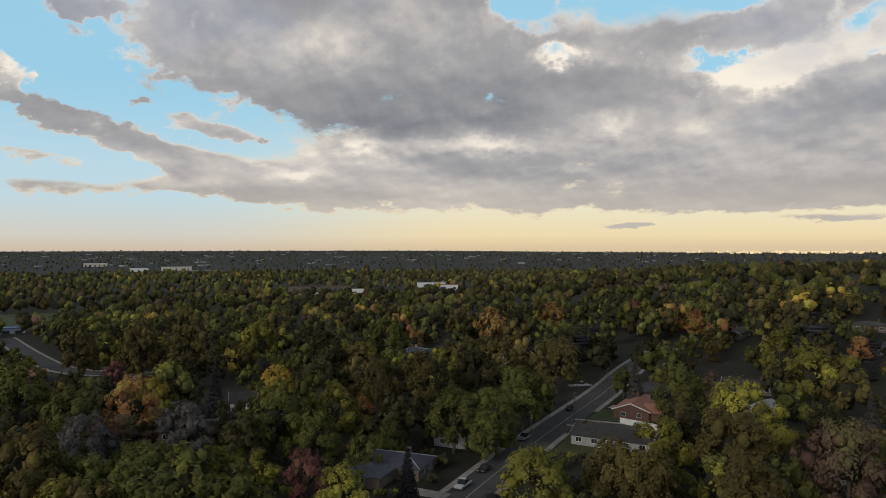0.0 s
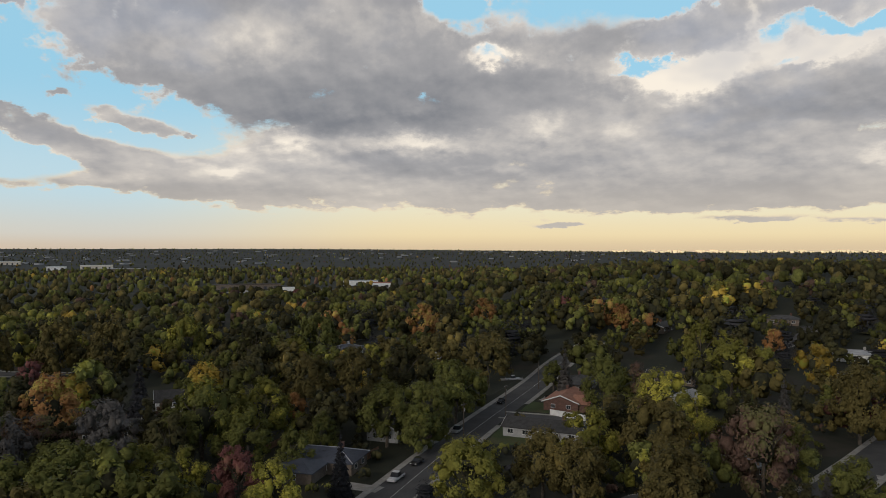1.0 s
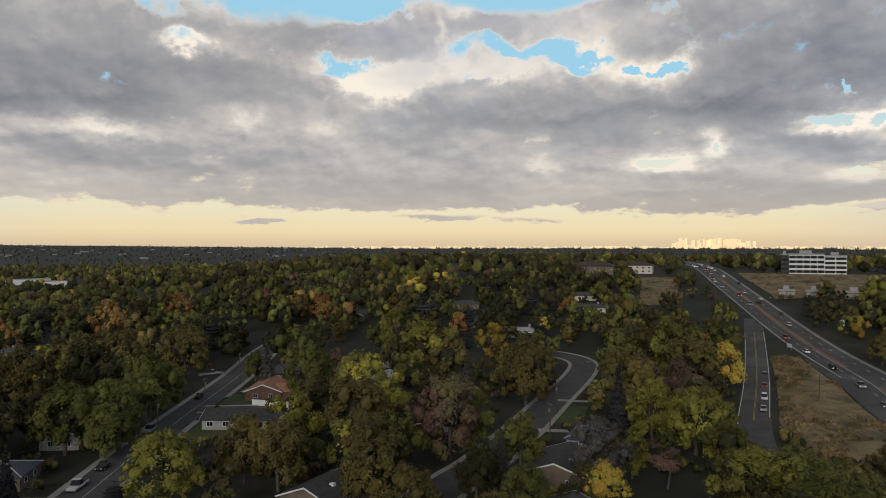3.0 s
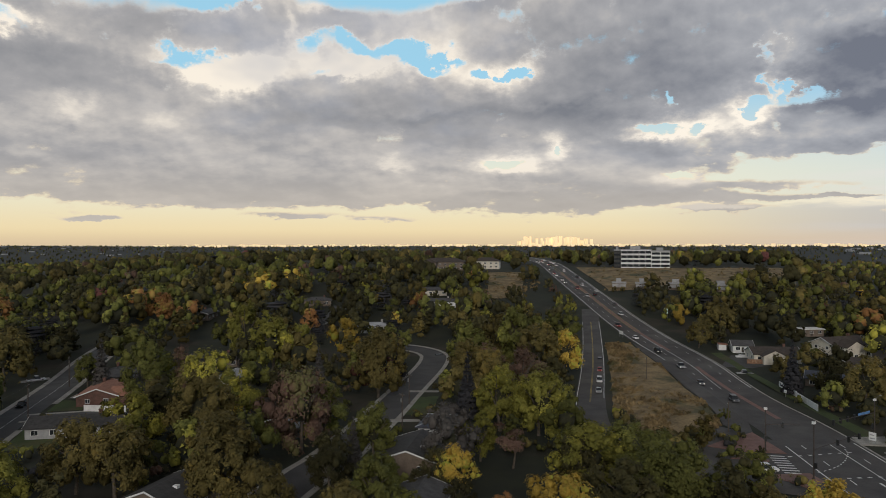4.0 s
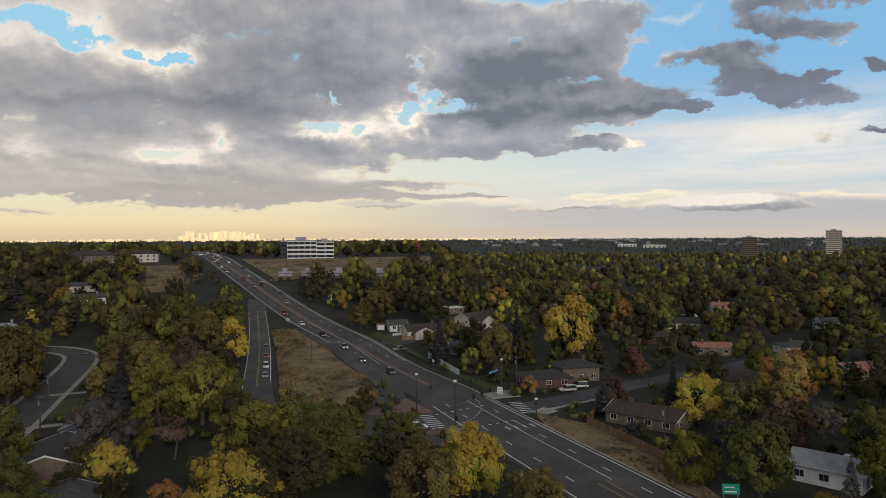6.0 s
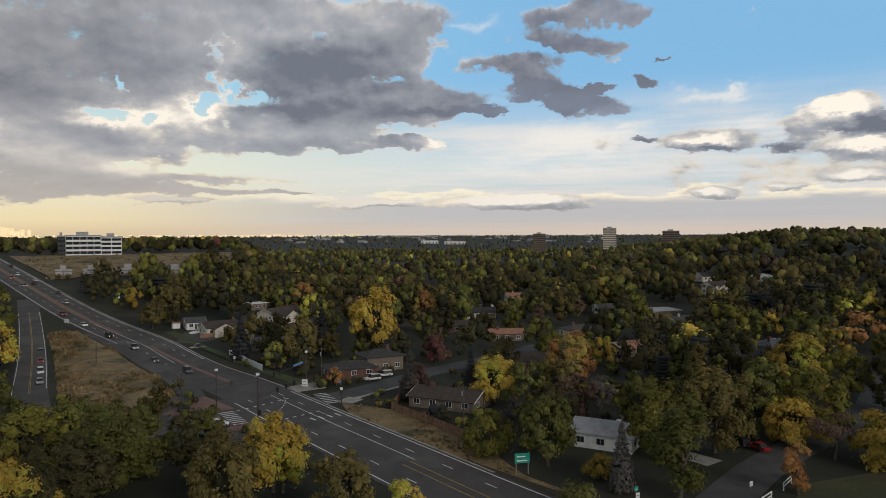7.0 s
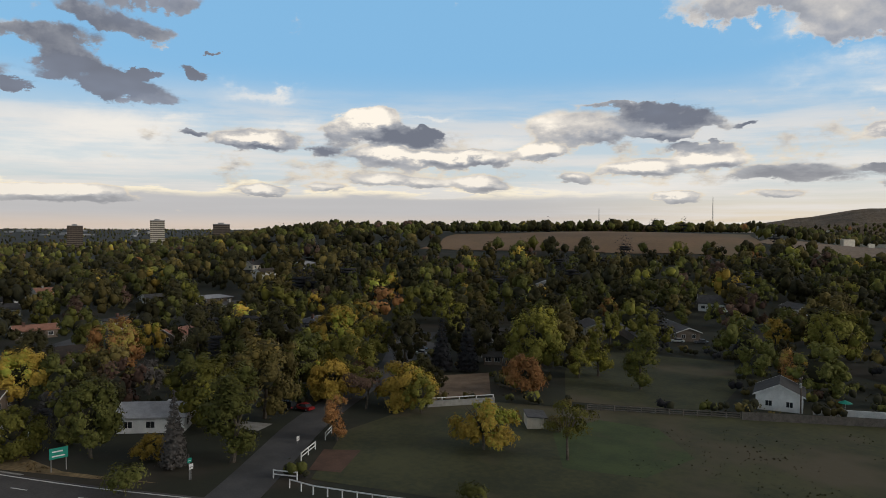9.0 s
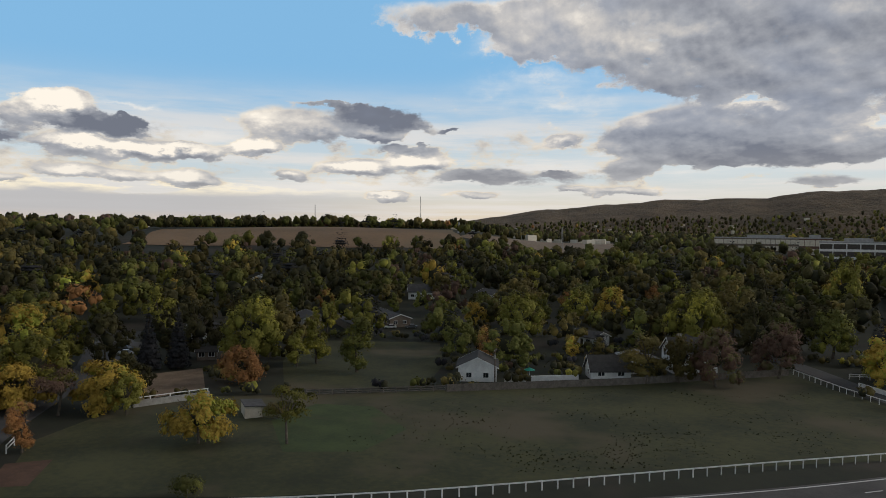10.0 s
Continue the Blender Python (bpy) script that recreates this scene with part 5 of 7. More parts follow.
strip("median_paving", [(255, 103), (236, 88.5), (217, 74), (196, 57)], -3.4, -1.9, M["redpave"], 0.13, "reddish paved median strip", "road marking", 0.05)
strip("median_paving", [(457, 288.5), (410, 246.5), (376, 215.2), (329.8, 173.3), (299.6, 145.2), (277, 123)], -3.4, -1.8, M["redpave"], 0.13, "reddish paved median strip", "road marking", 0.05)


def bars(a, b, n, length, width, mat="paint"):
    """Zebra bars, each a painted piece, from a to b."""
    a, b = Vector(a), Vector(b)
    d = (b - a).normalized()
    e = Vector((-d.y, d.x))
    bm = bmesh.new()
    for i in range(n):
        c = a.lerp(b, i / max(1, n - 1))
        q = [c + d * (s * width / 2) + e * (t * length / 2) for s, t in ((-1, -1), (1, -1), (1, 1), (-1, 1))]
        bm.faces.new([bm.verts.new((*v, height(*v) + 0.14)) for v in q])
    return tagged(mesh_ob("crosswalk_marking", bm, M[mat]), "white painted crosswalk bars", "road marking", kind="structure")


line_mark([(156.2, 35.5), (160.7, 33.9), (167.1, 33.1), (174.8, 33.9), (178.8, 35.7)], 0.0, 0.3, 0.8, 1.0, (0.0, 1.0), dz=0.135)
bars((162.5, 45.4), (152.5, 39.2), 8, 3.4, 0.6)
bars((181.5, 26.6), (171.8, 21.6), 7, 3.4, 0.6)
bars((176, 34), (164, 43), 7, 0.5, 0.9)
bars((163, 24), (153, 33), 7, 0.5, 0.9)
bars((160, 19), (156, 24), 4, 2.6, 0.5)

SIGHT += [(*q, 0.0) for q in smooth_line(STREET_A, 9.0)[2:19]]
SIGHT += [(*q, 0.0) for q in smooth_line(STREET_B, 9.0)[7:21]]
SIGHT += [(*(q + m * 8), 0.0) for q, m in zip(smooth_line(HIGHWAY, 14.0), normals(smooth_line(HIGHWAY, 14.0))) if 70 < q[0] < 600]
SIGHT += [(*(q - m * 9), 0.0) for q, m in zip(smooth_line(HIGHWAY, 14.0), normals(smooth_line(HIGHWAY, 14.0))) if 150 < q[0] < 400]
SIGHT += [(*q, 0.0) for q in smooth_line(FRONTAGE, 12.0) if 165 < q[0] < 290]
SIGHT += [(*q, 0.0) for q in smooth_line(STREET_C, 10.0)[1:]]
SIGHT += [(*q, 0.0) for q in smooth_line(SIDE_EAST, 10.0)[1:5]]
SIGHT += [(*q, 0.0) for q in smooth_line(STREET_WEST, 20.0)]
SIGHT += [(345, 262, 0), (365, 272, 0), (380, 285, 0), (398, 285, 0), (410, 305, 0), (425, 305, 0), (395, 270, 0), (424, 379, 2), (432, 362, 2), (260, 120, 0), (220, 100, 0), (195, 82, 0), (100, -140, 0), (120, -160, 0), (375, 262, 1), (350, 262, 1), (400, 268, 1), (450, 200, 2), (520, 180, 2), (470, 170, 2), (430, 210, 2), (242, 68, 1), (235, 63, 1), (228, 59, 1), (221, 54, 1), (215, 50, 1), (284, 92, 1), (204, 12, 0), (165, 5, 0), (152, 0, 0), (140, -9, 0), (119, -19, 1), (136, -37, 2), (76, -149, 1), (70, -152, 0.5), (62, -158, 0.5), (56, -163, 0.5), (51, -165, 1), (38, -184, 3), (46, -170, 2)]
SIGHT += [(260 + 15 * k, -465 + 16 * k, 0) for k in range(12)]

# ---- houses ----
def gable_roof(bm, w, d, z, rise, over, thick=0.22):
    """A pitched roof with a ridge along x."""
    X, Y = w / 2 + over, d / 2 + over
    drop = rise * over / (d / 2)
    for s in (-1, 1):
        vs = [bm.verts.new(q) for q in ((-X, s * Y, z - drop), (X, s * Y, z - drop), (X, 0, z + rise), (-X, 0, z + rise))]
        up = [bm.verts.new(v.co + Vector((0, 0, thick))) for v in vs]
        bm.faces.new(vs), bm.faces.new(up)
        for i in range(4):
            bm.faces.new((vs[i], vs[(i + 1) % 4], up[(i + 1) % 4], up[i]))
    bmesh.ops.recalc_face_normals(bm, faces=bm.faces[:])


def hip_roof(bm, w, d, z, rise, over, thick=0.22):
    X, Y, R = w / 2 + over, d / 2 + over, max(0.2, (w - d) / 2)
    e = [bm.verts.new(q) for q in ((-X, -Y, z), (X, -Y, z), (X, Y, z), (-X, Y, z))]
    b = [bm.verts.new((v.co.x, v.co.y, z - thick)) for v in e]
    r = [bm.verts.new((-R, 0, z + rise)), bm.verts.new((R, 0, z + rise))]
    for f in ((e[0], e[1], r[1], r[0]), (e[1], e[2], r[1]), (e[2], e[3], r[0], r[1]), (e[3], e[0], r[0]), tuple(b[::-1])):
        bm.faces.new(f)
    for i in range(4):
        bm.faces.new((b[i], b[(i + 1) % 4], e[(i + 1) % 4], e[i]))


def window(parent, m, w, h, mat="white"):
    """A framed window with one pane, on a wall whose outside is -y."""
    bm = bmesh.new()
    for a in ((-w / 2 - 0.09, -w / 2, 0, h), (w / 2, w / 2 + 0.09, 0, h), (-w / 2 - 0.09, w / 2 + 0.09, -0.09, 0), (-w / 2 - 0.09, w / 2 + 0.09, h, h + 0.09), (-0.03, 0.03, 0, h)):
        box(bm, a[0], a[1], -0.07, 0.0, a[2], a[3], m)
    fr = part("window", bm, M[mat], parent, "white-framed window" if mat == "white" else "")
    bm = bmesh.new()
    box(bm, -w / 2, w / 2, -0.04, -0.01, 0, h, m)
    part("pane", bm, M["glass"], fr, "dark glass pane")


def house(x, y, turn, w, d, h=2.9, rise=1.7, roof="gable", walls="cream", cover="darkroof", label="", over=0.55, garage=False, chimney=True, vents=0, wing=None, deck_ends=True, cat="house", name="house"):
    """A house with its length along its own x, its front towards -y."""
    e = empty(name, x, y, turn=turn)
    bm = bmesh.new()
    box(bm, -w / 2, w / 2, -d / 2, d / 2, -0.4, h)
    part("wall", bm, M[walls], e)
    if roof == "gable":
        for s in (-1, 1):
            bm = bmesh.new()
            q = [bm.verts.new((s * (w / 2 - t), yy, zz)) for t in (0, 0.15) for yy, zz in ((-d / 2, h), (d / 2, h), (0, h + rise))]
            bm.faces.new(q[:3]), bm.faces.new(q[3:])
            for i in range(3):
                j = (i + 1) % 3
                bm.faces.new((q[i], q[j], q[3 + j], q[3 + i]))
            bmesh.ops.recalc_face_normals(bm, faces=bm.faces[:])
            part("gable", bm, M[walls], e)
        bm = bmesh.new()
        gable_roof(bm, w, d, h + 0.02, rise, over)
    elif roof == "hip":
        bm = bmesh.new()
        hip_roof(bm, w, d, h + 0.02, rise, over)
    else:
        bm = bmesh.new()
        box(bm, -w / 2 - over, w / 2 + over, -d / 2 - over, d / 2 + over, h, h + 0.3)
    top = part("roof", bm, M[cover], e)
    if roof == "hip":
        R = max(0.2, (w - d) / 2)
        ends = [((-R, 0, h + rise + 0.06), (R, 0, h + rise + 0.06))]
        for s in (-1, 1):
            for t in (-1, 1):
                ends.append(((s * R, 0, h + rise + 0.06), (s * (w / 2 + over), t * (d / 2 + over), h + 0.06)))
        for p, q in ends:
            bm = bmesh.new()
            rod(bm, p, q, 0.11, 0.11, 5)
            part("ridge_cap", bm, M["greyroof"] if cover != "metalroof" else M["paleroof"], top)
    if roof == "gable":
        for s in (-1, 1):
            for t in (-1, 1):
                bm = bmesh.new()
                X, Y = s * (w / 2 + over + 0.03), t * (d / 2 + over)
                drop = rise * over / (d / 2)
                q = [bm.verts.new(p) for p in ((X, Y, h - drop - 0.05), (X, 0, h + rise - 0.05), (X, 0, h + rise + 0.27), (X, Y, h - drop + 0.27))]
                q2 = [bm.verts.new(v.co - Vector((s * 0.06, 0, 0))) for v in q]
                bm.faces.new(q), bm.faces.new(q2)
                for i in range(4):
                    bm.faces.new((q[i], q[(i + 1) % 4], q2[(i + 1) % 4], q2[i]))
                bmesh.ops.recalc_face_normals(bm, faces=bm.faces[:])
                part("bargeboard", bm, M["white"], top, "white bargeboard")
    if chimney:
        bm = bmesh.new()
        box(bm, w * 0.22, w * 0.22 + 0.9, 0.4, 1.2, h, h + rise + 1.0)
        box(bm, w * 0.22 - 0.08, w * 0.22 + 0.98, 0.32, 1.28, h + rise + 1.0, h + rise + 1.15)
        part("chimney", bm, M["brick"] if walls != "white" else M["stone"], top)
    for k in range(vents):
        bm = bmesh.new()
        box(bm, -w * 0.2 + k * w * 0.3, -w * 0.2 + k * w * 0.3 + 0.9, -d * 0.22, -d * 0.22 + 0.9, h + rise * 0.4, h + rise * 0.5 + 0.9)
        part("vent", bm, M["white"], top, "white roof vent")
    storeys = 2 if h > 4.5 else 1
    for s in range(storeys):
        z = 1.0 + 2.7 * s
        count = max(2, int(w / 4))
        for k in range(count):
            px = -w / 2 + w * (k + 0.5) / count
            for turn2, off in ((0, -d / 2), (180, -d / 2)):
                if garage and turn2 == 0 and s == 0 and px > w * 0.05:
                    continue
                window(e, pose(0, 0, 0, 0, 0, turn2) @ Matrix.Translation((px, off, z)), 1.5, 1.15)
        for turn2 in (90, -90):
            for off in ((-d * 0.22, d * 0.22) if d > 7 else (0,)):
                window(e, pose(0, 0, 0, 0, 0, turn2) @ Matrix.Translation((off, -w / 2, z)), 1.2, 1.1)
    bm = bmesh.new()
    box(bm, -0.5, 0.5, -d / 2 - 0.06, -d / 2, 0.05, 2.1)
    door = part("door", bm, M["pole"], e, "dark front door")
    bm = bmesh.new()
    box(bm, 0.32, 0.40, -d / 2 - 0.11, -d / 2 - 0.06, 1.0, 1.12)
    part("handle", bm, M["steel"], door)
    if garage:
        bm = bmesh.new()
        box(bm, w * 0.14, w * 0.42, -d / 2 - 0.06, -d / 2, 0.02, 2.25)
        gd = part("garage_door", bm, M["white"], e, "panelled white garage door")
        bm = bmesh.new()
        for k in range(4):
            box(bm, w * 0.15, w * 0.41, -d / 2 - 0.09, -d / 2 - 0.06, 0.1 + k * 0.54, 0.52 + k * 0.54)
        part("panel", bm, M["white"], gd)
    if wing:
        wx, wy, ww, wd, wr = wing
        bm = bmesh.new()
        box(bm, wx - ww / 2, wx + ww / 2, wy - wd / 2, wy + wd / 2, -0.4, h - 0.15)
        part("wing_wall", bm, M[walls], e)
        bm = bmesh.new()
        (hip_roof if roof == "hip" else gable_roof)(bm, wd, ww, h - 0.13, wr, over)
        bmesh.ops.transform(bm, matrix=Matrix.Translation((wx, wy, 0)) @ pose(0, 0, 0, 0, 0, 90), verts=bm.verts[:])
        part("wing_roof", bm, M[cover], e)
        if roof == "gable":
            bm = bmesh.new()
            q = [bm.verts.new((wx + a, wy - wd / 2 - b, zz)) for b in (0, -0.15) for a, zz in ((-ww / 2, h - 0.15), (ww / 2, h - 0.15), (0, h - 0.15 + wr))]
            bm.faces.new(q[:3]), bm.faces.new(q[3:])
            for i in range(3):
                j = (i + 1) % 3
                bm.faces.new((q[i], q[j], q[3 + j], q[3 + i]))
            bmesh.ops.recalc_face_normals(bm, faces=bm.faces[:])
            part("wing_gable", bm, M[walls], e)
        window(e, Matrix.Translation((wx, wy - wd / 2, 1.0)), 1.6, 1.15)
    r = max(w, d) * 0.5
    KEEP_CLEAR.append((np.array([[x, y]]), r + 1.0))
    SIGHT.append((x, y, h + rise * 0.3))
    return tagged(e, label, cat)


house(9.5, 166.5, -27, 18, 10, 2.9, 1.9, "hip", "tan", "metalroof", "low house with a bluish standing-seam metal hip roof", wing=(-1.5, -8.5, 9, 9, 1.6))
house(30, 191, 57, 15, 9, 3.4, 1.6, "gable", "grey", "greyroof", "grey split-level house beside the street", garage=True)
house(90, 213.5, 53, 16, 11, 2.9, 2.0, "gable", "brick", "redroof", "brick house with a terracotta-coloured gable roof", wing=(-3, -6, 8, 5, 1.7))
house(105, 238, 53, 15, 10, 2.9, 1.8, "hip", "tan", "greyroof", "house with a grey hipped roof behind the brick one")
house(70, 181, -37, 21, 9.5, 2.7, 1.7, "gable", "grey", "darkroof", "long low house with a dark shingle roof")
house(142, 238, -37, 17, 9, 2.8, 1.6, "gable", "tan", "darkroof", "low house with a dark roof among trees")
house(130, 208, 40, 9, 7, 2.7, 1.2, "gable", "white", "paleroof", "small house with a pale roof among trees", chimney=False)
house(231, 247, -35, 15, 9, 2.9, 1.4, "hip", "white", "paleroof", "white house with a pale roof")
house(104, 142, 22, 10, 10, 2.8, 2.0, "gable", "tan", "paleroof", "house with a weathered pale roof under a brown tree", chimney=False)
house(106.5, 101, 32, 16, 13, 2.9, 2.2, "gable", "tan", "darkroof", "house with a broad dark shingle roof and white vents", vents=2, chimney=False)
house(129, 114, 30, 12, 8, 2.8, 1.3, "hip", "grey", "metalroof", "small house with a blue-grey roof", chimney=False)
house(88, 82, 30, 10, 9, 2.8, 1.6, "gable", "cream", "greyroof", "house with a grey roof beneath trees", chimney=False)
house(61, 116, 25, 15, 12, 2.9, 2.3, "gable", "tan", "darkroof", "house with a dark gable roof near the street", vents=1, chimney=False)
house(423, 372, -58, 34, 16, 6.2, 3.0, "hip", "tan", "brownroof", "large tan mansion on the wooded hill", wing=(-9, -9, 10, 8, 2.4))
house(452, 352, -58, 22, 14, 6.0, 2.6, "hip", "cream", "brownroof", "large cream house on the wooded hill")
house(301, 266, -45, 15, 9, 3.0, 1.6, "gable", "white", "greyroof", "white house with a grey roof on the slope")
house(294, 97.5, -60, 7.5, 7, 2.8, 1.6, "gable", "white", "greyroof", "small white garage building", chimney=False)
house(284.5, 82.5, -55, 17, 11, 3.0, 2.0, "gable", "cream", "brownroof", "cream house with a garage and brown roof", wing=(-2, -6, 8, 5, 1.9), garage=True)
house(324, 68, -30, 20, 12, 5.4, 2.6, "gable", "cream", "brownroof", "two-storey cream house with a brown roof", wing=(-3, -7, 9, 6, 2.2))
house(297, 55, -45, 17, 12, 2.9, 1.5, "gable", "tan", "brownroof", "low garage wing with a flat-pitched roof", chimney=False)
house(256, 53, -80, 20, 10, 2.8, 1.6, "gable", "tan", "metalroof", "low house with a slate-blue roof behind shrubs")
house(352, 88, -40, 12, 7, 2.8, 0.8, "flat", "tan", "white", "low shed with a white canopy roof", chimney=False)
house(206, 22, -65, 14, 9, 2.8, 1.5, "hip", "brick", "darkroof", "brick ranch house with a dark hip roof", chimney=False)
house(217, 14, -60, 12, 9, 4.4, 1.5, "hip", "tan", "darkroof", "taller wing house with a dark hip roof")
house(168.5, -7, 63, 17, 10, 2.6, 1.7, "gable", "tan", "brownroof", "long ranch house with a brown shingle roof")
house(216, -31, -85, 12, 11, 2.8, 2.0, "gable", "white", "brownroof", "house with a white gable facing the yard", chimney=False)
house(136, -37.5, 60, 12, 9, 3.0, 1.6, "gable", "white", "paleroof", "white cottage with a pale roof beside the lane", vents=1, chimney=False)
house(180, -158, 45, 13, 8, 2.9, 1.5, "gable", "white", "darkroof", "pale house behind dark spruces", chimney=False)
house(149, -131, 45, 5, 4, 2.4, 0.9, "gable", "tan", "darkroof", "small pinkish shed beside dark spruces", chimney=False, cat="shed", name="shed")
house(76.8, -151.0, -62, 10, 9.0, 3.4, 2.1, "gable", "white", "darkroof", "white barn with a dark gable roof", chimney=False, cat="barn", name="barn")
house(50.6, -168.5, 34, 9.5, 6, 2.4, 2.9, "gable", "white", "darkroof", "white outbuilding with a steep dark roof", chimney=False, cat="barn", name="barn")
house(36, -188, 34, 11, 9, 5.2, 3.2, "gable", "white", "darkroof", "white house with steep dark gables behind trees", wing=(-2, -5, 5, 5, 3.0))
house(47, -180, 34, 8, 7, 4.0, 1.6, "hip", "white", "paleroof", "white house wing behind trees", chimney=False)
house(179, -281, 30, 12, 9, 3.4, 3.0, "gable", "white", "greyroof", "white gabled cottage among trees", chimney=False)
house(153, -219, 145, 26, 8, 2.9, 1.4, "gable", "tan", "greyroof", "long low house with a grey roof among trees", chimney=False)
house(174, -199, 145, 16, 8, 2.9, 1.5, "gable", "cream", "greyroof", "cream house with a grey roof among dark trees", chimney=False)
house(440, -55, 100, 16, 10, 3.2, 1.8, "gable", "white", "redroof", "white house with a red roof on the wooded slope")
house(395, -30, 100, 16, 10, 3.0, 1.8, "gable", "white", "darkroof", "white gabled house among trees", chimney=False)
house(300, -12, 95, 15, 9, 3.0, 1.6, "gable", "brick", "brownroof", "brick house among yellow trees")
house(285, -62, 110, 14, 9, 3.0, 1.6, "hip", "cream", "greyroof", "cream house in the trees")
house(240, -70, 120, 14, 9, 3.0, 1.6, "gable", "tan", "redroof", "tan house with a pinkish roof", chimney=False)
house(300, -110, 110, 15, 9, 3.0, 1.8, "gable", "white", "greyroof", "white house deep among trees")
house(240, -120, 120, 14, 9, 3.0, 1.8, "hip", "grey", "metalroof", "grey house deep among trees")
house(-35, 240, 10, 8, 7, 3.0, 2.6, "gable", "white", "darkroof", "small white gabled house among dark trees", chimney=False)
house(-128, 300, 30, 15, 9, 3.0, 1.6, "gable", "brick", "redroof", "house with a red roof among trees")
house(-45, 205, 5, 15, 9, 3.0, 1.6, "gable", "tan", "greyroof", "house with a grey roof among trees")
house(62, 300, 50, 14, 9, 3.0, 1.6, "gable", "tan", "paleroof", "house with a pale roof among trees")
house(30, 345, 40, 16, 10, 3.2, 1.4, "hip", "white", "metalroof", "white house with a slate roof on a corner")
house(190, 330, 40, 15, 9, 3.0, 1.6, "gable", "tan", "greyroof", "tan house up the wooded slope")
house(255, 320, -40, 15, 9, 3.0, 1.6, "hip", "tan", "greyroof", "low tan house up the wooded slope")
house(352, -25, 100, 15, 9, 3.0, 2.0, "gable", "white", "darkroof", "white house with dark gables between trees", chimney=False, wing=(-3, -6, 6, 4, 1.6))
house(276, -31, 95, 13, 8, 2.9, 1.4, "gable", "tan", "redroof", "tan house with a pinkish roof between trees")
house(356, -90, 105, 12, 8, 3.2, 1.6, "gable", "white", "greyroof", "small white house between trees", chimney=False)
house(336, -109, 108, 22, 9, 2.8, 1.3, "hip", "tan", "paleroof", "long house with a pale roof between trees", chimney=False)
house(445, -175, 112, 15, 9, 3.0, 2.2, "gable", "cream", "darkroof", "cream gabled house on the wooded slope")
house(391, -159, 112, 12, 8, 5.0, 1.8, "gable", "white", "brownroof", "tall white house on the wooded slope", chimney=False)
house(221, -101, 118, 9, 8, 3.0, 2.6, "gable", "tan", "darkroof", "small dark house with a steep roof between trees", chimney=False)
house(416, -196, 115, 14, 9, 3.0, 1.5, "hip", "grey", "paleroof", "grey house with a pale roof on the slope")
house(268, -264, 130, 13, 9, 3.0, 1.8, "gable", "white", "paleroof", "pale house among dark trees", chimney=False)
house(152, -301, 150, 14, 8, 3.0, 1.5, "gable", "white", "greyroof", "low white house among trees", chimney=False)
house(72, -214, 160, 10, 7, 2.8, 1.4, "gable", "white", "greyroof", "pale shed deep among trees", chimney=False)
house(326, 295, -45, 16, 9, 3.0, 1.6, "gable", "cream", "greyroof", "cream house on the wooded hill")


def block(x, y, turn, w, d, floors, fh, label, walls="white", band="glass", name="office_building", z0=None, step=4.0, side=None):
    """A flat-roofed building with bands of windows, each pane its own."""
    e = empty(name, x, y, z0, turn)
    H = floors * fh
    bm = bmesh.new()
    box(bm, -w / 2, w / 2, -d / 2, d / 2, -6, H)
    part("wall", bm, M[walls], e)
    bm = bmesh.new()
    box(bm, -w / 2 - 0.2, w / 2 + 0.2, -d / 2 - 0.2, d / 2 + 0.2, H, H + 0.9)
    box(bm, -w * 0.2, w * 0.15, -d * 0.2, d * 0.2, H + 0.9, H + 3.2)
    part("roof", bm, M["grey"], e)
    n = max(2, int(w / step))
    me = None
    for f in range(floors):
        for k in range(n):
            bm = bmesh.new()
            px = -w / 2 + w * (k + 0.5) / n
            box(bm, px - w / n * 0.46, px + w / n * 0.46, -d / 2 - 0.12, -d / 2 + 0.02, f * fh + 0.9, f * fh + fh * 0.84)
            part("window", bm, M[band], e, "dark window band")
    KEEP_CLEAR.append((np.array([[x, y]]), max(w, d) * 0.5))
    SIGHT.append((x, y, H * 0.6))
    return tagged(e, label, "building")


block(523.5, 257.0, -62, 23, 13, 4, 3.5, "white office block with dark bands of windows on the hill")
block(532.0, 240.5, -62, 14, 12, 4, 3.2, "white stair tower of the office block", step=7.0)
block(517.5, 270.0, -62, 5, 12, 4, 3.4, "dark glass wing of the office block", "glass", "black")
block(8, -575, 182, 50, 20, 3, 5.2, "long white building with a dark panelled front", "white", "pole", step=8.0)
block(85, -720, 186, 92, 26, 2, 6.0, "low brown and cream institutional building", "tan", "cream")
block(42, -660, 184, 24, 20, 2, 7.0, "brick institutional wing with a stair tower", "brick", "cream")
for x, y, w, d, f in ((417, 216, 11, 7, 1), (423, 203, 10, 6, 1), (431, 184, 14, 7, 1), (437, 158, 16, 8, 1)):
    block(x, y, -62, w * 0.8, d, f, 3.0, "small pale shed below the dry slope", "tan", "grey", "shed")
for a, r, w, top, label in ((103.9, 1350, 24, 52, "brown high-rise apartment tower on the skyline"), (98.4, 1350, 24, 42, "dark mid-rise block on the skyline"), (108.5, 1300, 28, 46, "dark office block on the skyline")):
    x, y = r * math.sin(radians(a)), r * math.cos(radians(a))
    z = height(x, y)
    fl = max(2, int((top - z) / 3.4))
    block(x, y, -a, w, 18, fl, (top - z) / fl, label, "cream" if top > 50 else "tan", "tan" if top > 50 else "brownroof", "tower_block")

